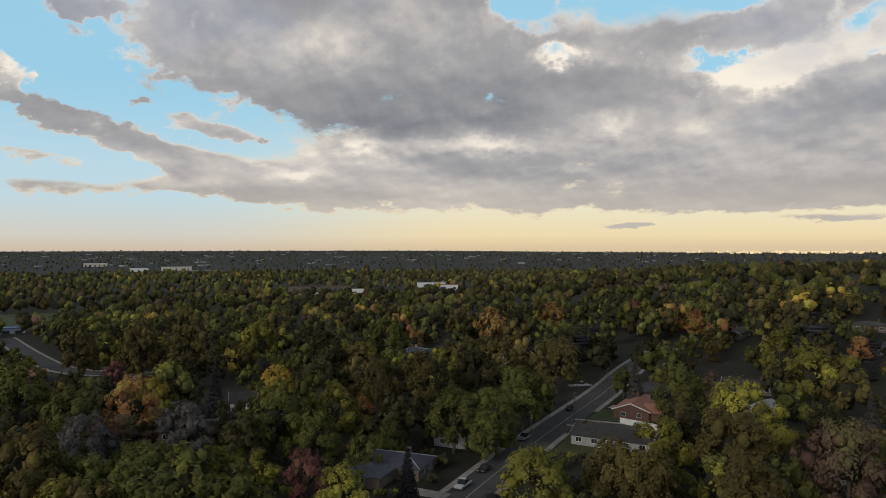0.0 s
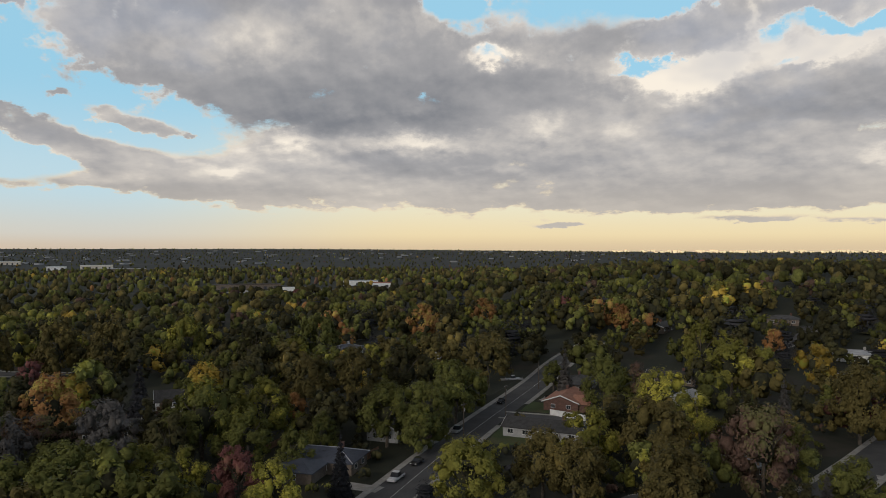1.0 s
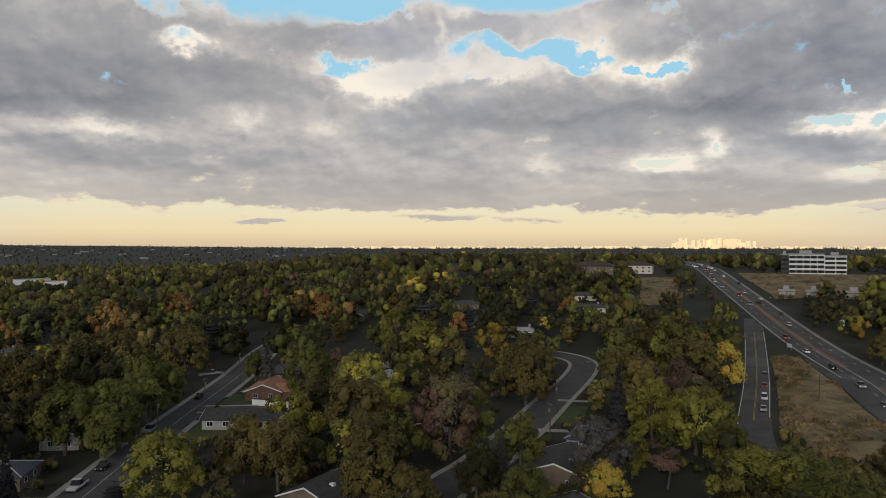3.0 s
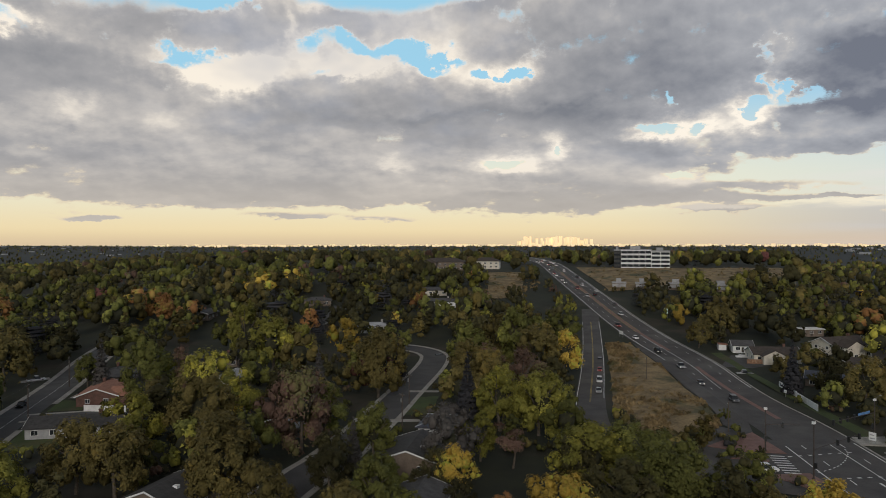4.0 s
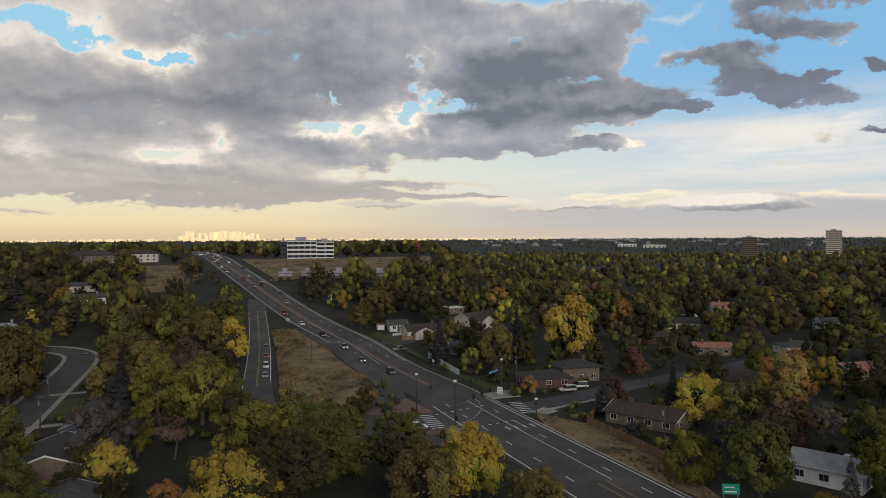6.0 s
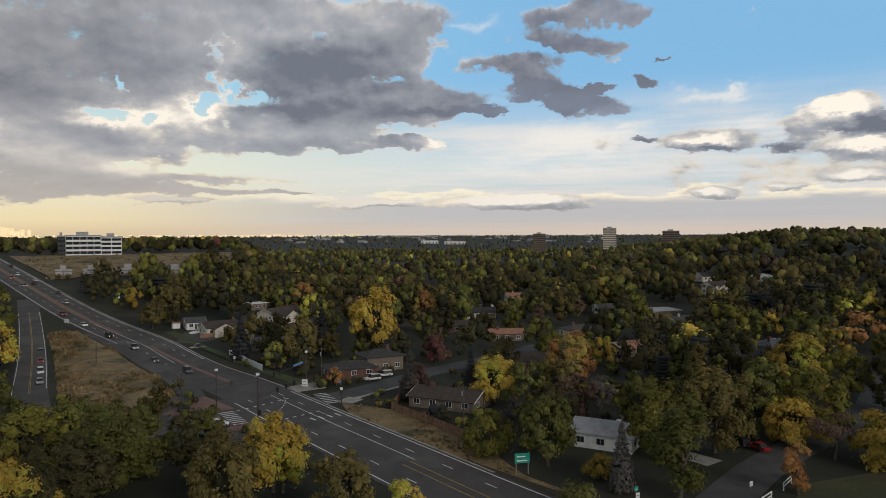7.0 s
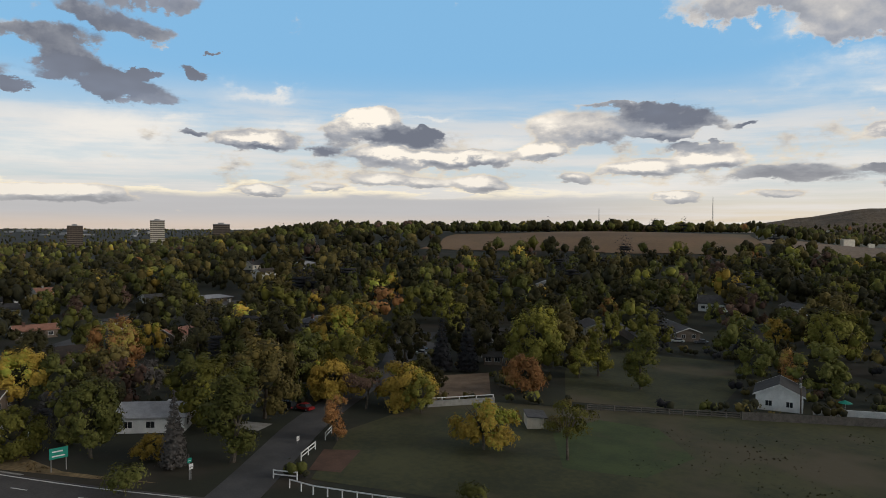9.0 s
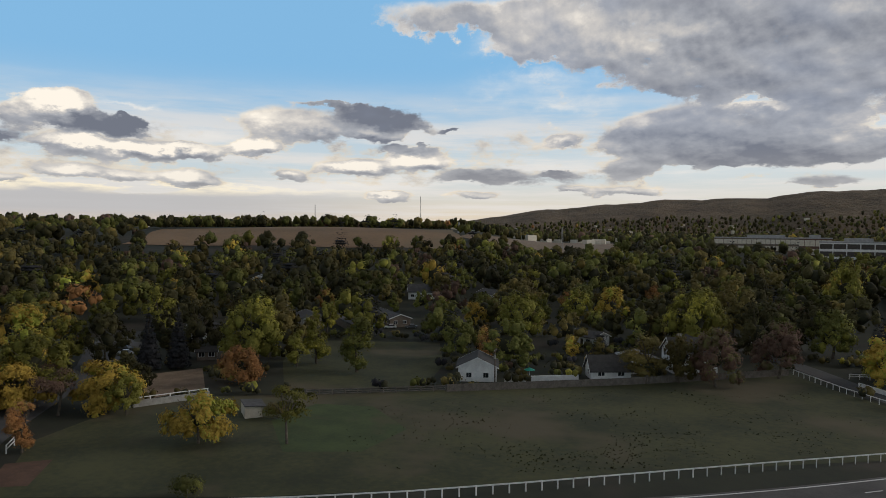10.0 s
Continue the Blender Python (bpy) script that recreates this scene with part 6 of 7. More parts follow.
def warehouse(x, y, turn, w, d, h, label, roof="paleroof", walls="tan"):
    """A low flat-roofed hall with a parapet and loading doors."""
    e = empty("warehouse", x, y, None, turn)
    bm = bmesh.new()
    box(bm, -w / 2, w / 2, -d / 2, d / 2, -4, h)
    part("wall", bm, M[walls], e)
    bm = bmesh.new()
    box(bm, -w / 2 - 0.3, w / 2 + 0.3, -d / 2 - 0.3, d / 2 + 0.3, h, h + 0.6)
    part("roof", bm, M[roof], e)
    for k in range(max(2, int(w / 12))):
        bm = bmesh.new()
        px = -w / 2 + w * (k + 0.5) / max(2, int(w / 12))
        box(bm, px - 2, px + 2, -d / 2 - 0.1, -d / 2, 0, h * 0.6)
        part("door", bm, M["greyroof"], e, "grey loading door")
    KEEP_CLEAR.append((np.array([[x, y]]), max(w, d) * 0.5))
    SIGHT.append((x, y, h * 0.5))
    return tagged(e, label, "building")


warehouse(-430, 1850, 10, 70, 30, 9, "long pale hall far off on the plain", "white", "cream")
warehouse(-335, 1660, 14, 95, 30, 7, "low hall with a grey roof far off on the plain")
warehouse(-500, 1780, 8, 40, 26, 8, "pale hall far off on the plain", "white", "white")
warehouse(-730, 2170, 12, 60, 30, 9, "pale hall near the horizon", "white", "cream")
warehouse(112, 1000, -6, 52, 22, 6, "shop hall with a pale flat roof among trees", "paleroof", "white")
warehouse(128, 915, -6, 26, 16, 6, "shop hall with a dull red roof among trees", "redroof", "white")
warehouse(14, 864, -4, 30, 14, 5, "white shop hall among trees", "white", "white")
warehouse(-45, 935, 4, 90, 16, 6, "long brown hall among trees", "brownroof", "tan")
warehouse(-213, 483, 24, 14, 8, 3.2, "park shelter with a bright blue roof", "blue", "white")
warehouse(2492, 21, -88, 60, 30, 10, "white hall on the eastern plain", "white", "white")
warehouse(2386, -65, -88, 70, 30, 9, "pale hall on the eastern plain", "white", "cream")

# ---- vehicles ----
CAR_PAINT = {
    "white": material("white_lacquer", (0.60, 0.60, 0.61), (0.78, 0.78, 0.79), 0.5, 0.3),
    "black": material("black_lacquer", (0.012, 0.012, 0.014), (0.035, 0.035, 0.04), 0.5, 0.25),
    "silver": material("silver_lacquer", (0.30, 0.31, 0.32), (0.45, 0.46, 0.47), 0.5, 0.3, 0.4),
    "red": material("dark_red_lacquer", (0.22, 0.012, 0.012), (0.36, 0.03, 0.03), 0.5, 0.3),
    "grey": material("grey_lacquer", (0.07, 0.075, 0.085), (0.13, 0.135, 0.15), 0.5, 0.3),
}
LAMP = glow("head_lamp", (1.0, 0.95, 0.85), 2.0)
TAIL = material("red_lamp_glass", (0.28, 0.01, 0.01), (0.4, 0.02, 0.02), 1.0, 0.3)
FLEET = {}


def vehicle(x, y, turn, kind="car", colour="white", label="", lit=False, z=None):
    """A car, pickup, van or caravan with its nose along +x."""
    key = (kind, colour, lit)
    if key not in FLEET:
        e = new({"car": "car", "suv": "suv", "pickup": "pickup_truck", "van": "van", "rv": "caravan"}[kind])
        L, W, H = {"car": (4.6, 1.8, 1.45), "suv": (4.8, 1.9, 1.75), "pickup": (5.7, 2.0, 1.85), "van": (5.4, 2.0, 2.0), "rv": (7.0, 2.4, 2.9)}[kind]
        bm = bmesh.new()
        hood = 0.9 if kind != "rv" else 2.6
        vs = box(bm, -L / 2, L / 2, -W / 2, W / 2, 0.32, hood)
        bmesh.ops.bevel(bm, geom=bm.edges[:], offset=0.12, segments=2, affect="EDGES")
        part("body", bm, CAR_PAINT[colour], e, smooth=False)
        a, b, c, d = {"car": (-1.6, 1.0, -1.0, 0.35), "suv": (-2.3, 1.0, -2.1, 0.45), "pickup": (-0.7, 1.2, -0.5, 0.6), "van": (-2.6, 1.5, -2.5, 0.9), "rv": (-3.0, 2.6, -2.8, 2.2)}[kind]
        bm = bmesh.new()
        q = [bm.verts.new(p) for p in ((a, -W / 2 + 0.08, hood), (b, -W / 2 + 0.08, hood), (b, W / 2 - 0.08, hood), (a, W / 2 - 0.08, hood), (c, -W / 2 + 0.25, H), (d, -W / 2 + 0.25, H), (d, W / 2 - 0.25, H), (c, W / 2 - 0.25, H))]
        for f in ((0, 1, 5, 4), (1, 2, 6, 5), (2, 3, 7, 6), (3, 0, 4, 7)):
            bm.faces.new([q[i] for i in f])
        bmesh.ops.recalc_face_normals(bm, faces=bm.faces[:])
        part("cabin_glass", bm, M["glass"] if kind != "rv" else CAR_PAINT[colour], e, "dark tinted glass")
        bm = bmesh.new()
        box(bm, c - 0.03, d + 0.03, -W / 2 + 0.22, W / 2 - 0.22, H - 0.02, H + 0.06)
        part("roof", bm, CAR_PAINT[colour], e)
        if kind == "pickup":
            bm = bmesh.new()
            box(bm, -L / 2 + 0.12, a - 0.1, -W / 2 + 0.14, W / 2 - 0.14, hood + 0.004, hood + 0.02)
            part("load_bed", bm, M["black"], e, "dark load bed")
        for sx in (-0.31, 0.31):
            for sy in (-1, 1):
                bm = bmesh.new()
                rod(bm, (sx * L, sy * (W / 2 - 0.2), 0.34), (sx * L, sy * (W / 2 + 0.02), 0.34), 0.34, 0.34, 12)
                wheel = part("wheel", bm, M["tyre"], e)
                bm = bmesh.new()
                rod(bm, (sx * L, sy * (W / 2 + 0.02), 0.34), (sx * L, sy * (W / 2 + 0.035), 0.34), 0.2, 0.18, 10)
                part("rim", bm, M["steel"], wheel, "metal rim")
        for sy in (-1, 1):
            bm = bmesh.new()
            box(bm, L / 2 - 0.03, L / 2 + 0.02, sy * W * 0.36 - 0.16, sy * W * 0.36 + 0.16, 0.6, 0.76)
            part("headlight", bm, LAMP if lit else M["white"], e, "pale headlight")
            bm = bmesh.new()
            box(bm, -L / 2 - 0.02, -L / 2 + 0.03, sy * W * 0.38 - 0.14, sy * W * 0.38 + 0.14, 0.6, 0.84)
            part("tail_light", bm, TAIL, e, "red tail light")
        FLEET[key] = e
        ob = e
    else:
        ob = copy_thing(FLEET[key], Matrix())
    ob.matrix_basis = pose(x, y, (height(x, y) if z is None else z) + 0.0, 0, 0, turn)
    return tagged(ob, label, {"rv": "caravan", "pickup": "pickup"}.get(kind, kind if kind != "suv" else "car"))


on = 0.055
vehicle(24.6, 153.4, 236, "pickup", "white", "white pickup with a topper parked at the kerb", z=on)
vehicle(31.2, 163.6, 236, "car", "black", "dark car parked at the kerb", z=on)
vehicle(36.6, 185.8, 146, "pickup", "grey", "dark pickup on a concrete driveway", z=0.1)
vehicle(47.6, 190.0, 236, "pickup", "silver", "work truck parked at the kerb", z=on)
vehicle(70.5, 222.5, 236, "car", "black", "dark car parked at the kerb", z=on)
vehicle(87.4, 260.6, 350, "pickup", "white", "white pickup on a driveway", z=0.1)
vehicle(89.5, 225.5, 146, "car", "black", "dark car parked beside the brick house", z=0.1)
vehicle(212.5, 190.0, 150, "suv", "grey", "dark car parked at the bend", z=on)
vehicle(149.8, 43.6, -48, "suv", "white", "white wagon waiting at the crossing", z=0.13)
vehicle(211.5, 71.5, 216, "suv", "grey", "dark blue car on the highway", z=0.115)
vehicle(256.5, 83.5, 130, "pickup", "silver", "silver pickup leaving a driveway", z=0.1)
vehicle(284.0, 92.5, 120, "rv", "white", "white caravan beside a garage", z=0.1)
vehicle(204.0, 20.5 - 9, 115, "suv", "white", "white car parked before the brick house", z=0.1)
vehicle(198.5, 14.5, 115, "suv", "white", "white car parked before the brick house", z=0.1)
vehicle(215.4, -23.3, 80, "pickup", "red", "red pickup in an asphalt yard", z=0.1)
vehicle(205.0, -21.6, 60, "van", "white", "white van in an asphalt yard", z=0.1)
vehicle(131.4, -65.4, 20, "car", "red", "red car parked beside the lane", z=0.07)
vehicle(134.5, -62.8, 20, "suv", "black", "black car parked beside the lane", z=0.07)
for x, y, c in ((143.5, -207.0, "white"), (150.0, -203.0, "silver"), (137.5, -211.5, "grey")):
    vehicle(x, y, 40, "car", c, "car parked at the end of the paddock", z=0.05)
for x, y in ((172, -122), (178, -126)):
    vehicle(x, y, 30, "car", "white" if x < 175 else "black", "car parked in a dark yard", z=0.1)
# traffic on the highway: distance along it, side, colour
lane_pts = smooth_line(HIGHWAY, 4.0)
lane_nrm = normals(lane_pts)
rng = np.random.default_rng(12)
seen = 0
for k in range(len(lane_pts)):
    q, m = lane_pts[k], lane_nrm[k]
    if 230 < q[0] < 620 and k % (3 if q[0] > 380 else 7) == 0:
        off = float(rng.choice([-9.4, -5.6] if rng.random() < 0.5 else [-0.1, 3.5]))
        d = lane_pts[min(k + 1, len(lane_pts) - 1)] - q
        turn = math.degrees(math.atan2(d[1], d[0])) + (180 if off < -2 else 0)
        p = q + m * off
        vehicle(p[0], p[1], turn, ("car", "suv", "pickup")[seen % 3], ("white", "black", "silver", "grey", "white", "red")[seen % 6], "car driving on the highway hill", off > -2, height(p[0], p[1]) + 0.12)
        seen += 1
for k, (x, y) in enumerate(((277, 155.2), (247, 137.5), (229, 127.5), (211, 117.6), (196, 109.5), (297, 167))):
    turn = math.degrees(math.atan2(-31, -53))
    vehicle(x + 0.9, y - 1.6, turn, ("car", "suv")[k % 2], ("black", "grey", "red", "white", "silver", "white")[k], "car queueing on the frontage road", z=0.065)

# ---- poles, signals, signs ----
def signal_head(parent, m):
    bm = bmesh.new()
    box(bm, -0.24, 0.24, -0.16, 0.16, -0.62, 0.62, m)
    hd = part("signal_head", bm, M["black"], parent)
    for z in (-0.38, 0.0, 0.38):
        bm = bmesh.new()
        rod(bm, m @ Vector((0, -0.16, z)), m @ Vector((0, -0.30, z)), 0.15, 0.17, 9)
        part("visor", bm, M["black"], hd)


def signal_pole(x, y, turn, h, arm_z, reach, label, heads=3, sign=False, lamp=False):
    e = empty("traffic_signal", x, y, 0.1, turn)
    bm = bmesh.new()
    rod(bm, (0, 0, 0), (0, 0, h), 0.17, 0.11, 10)
    rod(bm, (0, 0, 0), (0, 0, 0.35), 0.3, 0.3, 10)
    part("pole", bm, M["pole"], e)
    if reach:
        bm = bmesh.new()
        rod(bm, (0, 0, arm_z), (reach, 0, arm_z + 0.35), 0.11, 0.06, 8)
        part("mast_arm", bm, M["pole"], e)
        for k in range(heads):
            at = reach * (0.5 + 0.5 * k / max(1, heads - 1))
            signal_head(e, Matrix.Translation((at, -0.2, arm_z + 0.1)))
    signal_head(e, Matrix.Translation((0.0, -0.35, 2.9)))
    if sign:
        bm = bmesh.new()
        box(bm, reach * 0.12, reach * 0.42, -0.08, -0.03, arm_z + 0.15, arm_z + 0.75)
        part("street_sign", bm, M["blue"], e, "blue street name sign with a pale bar")
        bm = bmesh.new()
        box(bm, reach * 0.15, reach * 0.39, -0.10, -0.08, arm_z + 0.36, arm_z + 0.54)
        part("sign_text_bar", bm, M["white"], e)
    bm = bmesh.new()
    box(bm, -0.35, 0.35, -0.25, 0.25, h - 0.5, h)
    part("sensor_box", bm, M["white"], e, "white sensor box")
    if lamp:
        bm = bmesh.new()
        rod(bm, (0, 0, h - 0.2), (-2.4, 0, h + 0.5), 0.05, 0.04, 6)
        arm = part("lamp_arm", bm, M["pole"], e)
        bm = bmesh.new()
        box(bm, -3.1, -2.4, -0.14, 0.14, h + 0.42, h + 0.56)
        part("lamp_head", bm, M["steel"], arm, "pale lamp head")
    return tagged(e, label, "traffic signal")


signal_pole(150.8, 35.0, -15, 11.5, 6.0, 17.0, "tall brown signal pole with a mast arm over the highway", 3)
signal_pole(165.0, 48.4, -65, 9.8, 6.0, 7.0, "brown signal pole on the paved island", 1)
signal_pole(192.7, 32.2, 165, 9.5, 6.2, 18.0, "signal pole with a blue street sign and a lamp", 4, True, True)
signal_pole(169.6, 19.4, 100, 4.2, 3.0, 0, "short signal post at the corner")


def utility_pole(x, y, turn, h, label, lamp=False, arm=True):
    e = empty("utility_pole", x, y, None, turn)
    bm = bmesh.new()
    rod(bm, (0, 0, -0.3), (0, 0, h), 0.17, 0.11, 9)
    part("pole", bm, M["timber"], e)
    if arm:
        bm = bmesh.new()
        box(bm, -1.2, 1.2, -0.07, 0.07, h - 0.7, h - 0.55)
        ar = part("crossarm", bm, M["timber"], e)
        for k in (-1.05, -0.4, 0.4, 1.05):
            bm = bmesh.new()
            rod(bm, (k, 0, h - 0.55), (k, 0, h - 0.35), 0.04, 0.05, 6)
            part("insulator", bm, M["grey"], ar, "grey insulator")
    if lamp:
        bm = bmesh.new()
        rod(bm, (0, 0, h - 1.6), (0, -2.2, h - 0.9), 0.05, 0.04, 6)
        ar = part("lamp_arm", bm, M["steel"], e)
        bm = bmesh.new()
        box(bm, -0.15, 0.15, -2.9, -2.2, h - 0.98, h - 0.84)
        part("lamp_head", bm, M["steel"], ar)
    else:
        bm = bmesh.new()
        rod(bm, (0.3, 0, h - 2.4), (0.3, 0, h - 1.5), 0.22, 0.22, 8)
        part("transformer", bm, M["steel"], e, "grey transformer can")
    return tagged(e, label, "utility pole")


POLES = [(46.7, 179.4, 10.5), (65.9, 202.9, 10.0), (90.8, 241.6, 10.0), (145.3, -9.5, 10.0), (193.7, 28.1, 10.5), (124, 122, 9.5), (146, 141, 9.0), (68, -143, 9.0), (176, 60.5, 7.5), (222, 104, 8.5)]
for k, (x, y, h) in enumerate(POLES):
    utility_pole(x, y, 40 + 9 * k, h, "dark timber utility pole with a crossarm" if k < 8 else "brown street lamp pole beside the highway", lamp=k > 7, arm=k < 8)


def wire(a, b, sag=0.6):
    cu = bpy.data.curves.new("overhead_wire", "CURVE")
    cu.dimensions, cu.bevel_depth, cu.bevel_resolution = "3D", 0.02, 0
    s = cu.splines.new("POLY")
    s.points.add(10)
    a, b = Vector(a), Vector(b)
    for k in range(11):
        p = a.lerp(b, k / 10) - Vector((0, 0, sag * 4 * (k / 10) * (1 - k / 10)))
        s.points[k].co = (*p, 1)
    cu.materials.append(M["black"])
    return tagged(new("overhead_wire", cu), "thin dark overhead wire between poles", "cable")


wire((46.7, 179.4, 10), (65.9, 202.9, 9.5))
wire((65.9, 202.9, 9.5), (90.8, 241.6, 9.5))
wire((46.7, 179.4, 10), (0, 146, 8.0), 1.0)
wire((65.9, 202.9, 9.5), (122, 205, 7.0), 0.8)
wire((145.3, -9.5, 9.4), (193.7, 28.1, 9.8))
wire((145.3, -9.5, 9.4), (128, -40, 8.0))


def sign(x, y, turn, w, h, z, mat, label, posts=2, bars_mat="white", rows=2):
    e = empty("road_sign", x, y, None, turn)
    for k in range(posts):
        px = 0 if posts == 1 else (k - 0.5) * w * 0.8
        bm = bmesh.new()
        box(bm, px - 0.06, px + 0.06, -0.05, 0.05, -0.2, z + h)
        part("post", bm, M["steel"], e)
    bm = bmesh.new()
    box(bm, -w / 2, w / 2, -0.09, -0.055, z, z + h)
    bd = part("board", bm, mat, e)
    for k in range(rows):
        bm = bmesh.new()
        zz = z + h * (k + 0.6) / (rows + 0.4)
        box(bm, -w * 0.36, w * (0.34 - 0.12 * k), -0.10, -0.09, zz - h * 0.06, zz + h * 0.06)
        part("text_bar", bm, M[bars_mat], bd, "pale bar of writing")
    return tagged(e, label, "sign")


sign(118.6, -18.6, 50 - 130, 2.7, 1.7, 2.0, M["greensign"], "green highway direction sign on two posts")
sign(103.2, -34.0, -70, 0.7, 0.7, 2.6, M["greensign"], "small green route sign over a white shield", 1, rows=1)
sign(103.1, -34.2, -70, 0.7, 0.8, 1.6, M["white"], "white route shield sign on a post", 1, "black", 1)
sign(187.2, 31.6, -100, 1.6, 1.9, 0.9, M["white"], "white business sign at the corner", 2, "grey", 2)
sign(194.0, 26.0, -100, 1.3, 1.1, 0.7, M["white"], "white lawn sign on two posts", 2, "grey", 1)
sign(192.2, 23.2, -100, 1.6, 0.9, 0.6, M["blue"], "blue lawn sign on two posts", 2, "white", 1)
sign(110.8, -54.8, -60, 0.8, 0.8, 0.5, M["white"], "white marker board beside the lane", 1, "grey", 1)
sign(228, 62, -120, 1.0, 0.9, 1.3, M["white"], "white roadside sign on a post", 1, "grey", 1)
sign(293, 150, -120, 3.2, 1.6, 1.2, M["white"], "pale board at the end of the dry verge", 2, "grey", 1)
sign(345, 152, -120, 2.4, 2.4, 2.5, glow("lit_sign", (0.75, 1.0, 0.92), 0.25), "lit white-green shop sign beside the highway", 2, "greensign", 1)
sign(318, 126, -120, 1.4, 1.1, 2.0, glow("amber_sign", (1.0, 0.55, 0.05), 1.5), "amber lit sign beside the highway", 1, "black", 1)

# ---- fences ----
def rail_fence(line, label, mat="white", h=1.35, gap=2.3, rails=(1.28,), thick=0.11, name="rail_fence"):
    """Posts and rails, each its own part."""
    p = np.array(line, float)
    s = np.r_[0, np.cumsum(np.hypot(*np.diff(p, axis=0).T))]
    n = max(1, int(s[-1] / gap))
    at = np.linspace(0, s[-1], n + 1)
    q = np.stack([np.interp(at, s, p[:, i]) for i in (0, 1)], -1)
    z0 = height(*q[0])
    e = empty(name, q[0][0], q[0][1], z0)
    bm = bmesh.new()
    box(bm, -thick * 0.7, thick * 0.7, -thick * 0.7, thick * 0.7, -0.3, h)
    first = part("post", bm, M[mat], e)
    for a in q[1:]:
        o = new("post", first.data)
        o.parent = e
        o.location = (a[0] - q[0][0], a[1] - q[0][1], height(*a) - z0)
    for a, b in zip(q[:-1], q[1:]):
        for r in rails:
            bm = bmesh.new()
            u, v = Vector((*(a - q[0]), height(*a) - z0 + r)), Vector((*(b - q[0]), height(*b) - z0 + r))
            d = (v - u)
            m = Matrix.Translation(u) @ pose(0, 0, 0, 0, 0, math.degrees(math.atan2(d.y, d.x)))
            box(bm, 0, d.length, -thick * 0.45, thick * 0.45, -0.09, 0.09, m)
            part("rail", bm, M[mat], e)
    return tagged(e, label, "fence")


def board_fence(line, label, mat="wood", h=1.8, board=0.3, name="board_fence", tops=0.06):
    """Upright boards side by side, each its own part."""
    p = np.array(line, float)
    s = np.r_[0, np.cumsum(np.hypot(*np.diff(p, axis=0).T))]
    n = max(2, int(s[-1] / board))
    at = (np.arange(n) + 0.5) * s[-1] / n
    q = np.stack([np.interp(at, s, p[:, i]) for i in (0, 1)], -1)
    z0 = height(*p[0])
    e = empty(name, p[0][0], p[0][1], z0)
    bm = bmesh.new()
    box(bm, -board * 0.47, board * 0.47, -0.02, 0.02, 0.0, h)
    data = None
    rng = np.random.default_rng(len(line) * 31 + n)
    for k, a in enumerate(q):
        i = min(np.searchsorted(s, at[k]) , len(p) - 1)
        d = p[i] - p[i - 1]
        if data is None:
            ob = part("board", bm, M[mat], e)
            data = ob.data
        else:
            ob = new("board", data)
            ob.parent = e
        ob.matrix_basis = pose(a[0] - p[0][0], a[1] - p[0][1], height(*a) - z0 - tops * rng.random(), 0, 0, math.degrees(math.atan2(d[1], d[0])) + rng.normal() * 1.5)
    return tagged(e, label, "fence")


FRONT = [(91.4, -44.9), (87, -46.6), (77.6, -53.0), (57.9, -68.1), (46.5, -78), (34.9, -89.4), (22.2, -102.4), (8.9, -116), (-6.6, -131.4), (-22, -147)]
rail_fence(FRONT, "white single-rail ranch fence along the pasture")
rail_fence([(93.5, -47), (96.5, -44.5)], "short white rail fence at the lane", h=1.4, rails=(1.3, 0.7))
rail_fence([(101.6, -51.3), (106, -55.9)], "short white rail fence beside the lane", h=1.4, rails=(1.3, 0.7))
rail_fence([(109.9, -59.7), (113.2, -62.6)], "short white rail fence beside the lane", h=1.4, rails=(1.3, 0.7))
rail_fence([(13, -197.5), (1.6, -181.2), (-6.6, -171.8), (-22, -157)], "white single-rail fence beside the narrow lane", rails=(1.25,))
rail_fence([(16, -222), (30, -240)], "white rail fence beyond the lane", rails=(1.25, 0.8))
rail_fence([(1, -199), (-14, -205)], "white rail fence across the far side of the lane", rails=(1.25, 0.8))
rail_fence([(98, -114.3), (75.5, -134.2)], "dark rail fence along the paddock", "greywood", 1.3, 2.6, (1.2, 0.75, 0.35))
board_fence([(75, -133.8), (45.4, -161.4), (31, -176.5), (13.8, -195.6)], "weathered grey board fence behind the pasture", "greywood", 1.7, 0.32)
board_fence([(178.5, 4.8), (164.5, 7.0), (152.5, -1.5), (139.3, -10.1)], "tan cedar board fence along the dry verge", "wood", 1.9, 0.3)
board_fence([(272.7, 88.2), (276.3, 81.4)], "cedar fence beside a garage", "wood", 1.8, 0.3)
board_fence([(-4, 182.5), (0.8, 190), (8, 197.5)], "orange stained garden fence", "wood", 1.7, 0.32)
board_fence([(20, 169.5), (23.6, 174.2)], "orange stained fence beside the chimney", "wood", 1.9, 0.3)


def low_wall(a, b, h, label, mat="white", thick=0.25, cap=True, name="garden_wall"):
    a, b = Vector((*a, 0)), Vector((*b, 0))
    d = b - a
    e = empty(name, a.x, a.y, None, math.degrees(math.atan2(d.y, d.x)))
    n = max(1, int(d.length / 2.4))
    for k in range(n):
        bm = bmesh.new()
        box(bm, k * d.length / n + 0.01, (k + 1) * d.length / n - 0.01, -thick / 2, thick / 2, -0.2, h)
        part("panel", bm, M[mat], e)
    if cap:
        bm = bmesh.new()
        box(bm, 0, d.length, -thick / 2 - 0.05, thick / 2 + 0.05, h, h + 0.08)
        part("cap", bm, M[mat], e)
    return tagged(e, label, "wall" if thick > 0.2 else "fence")


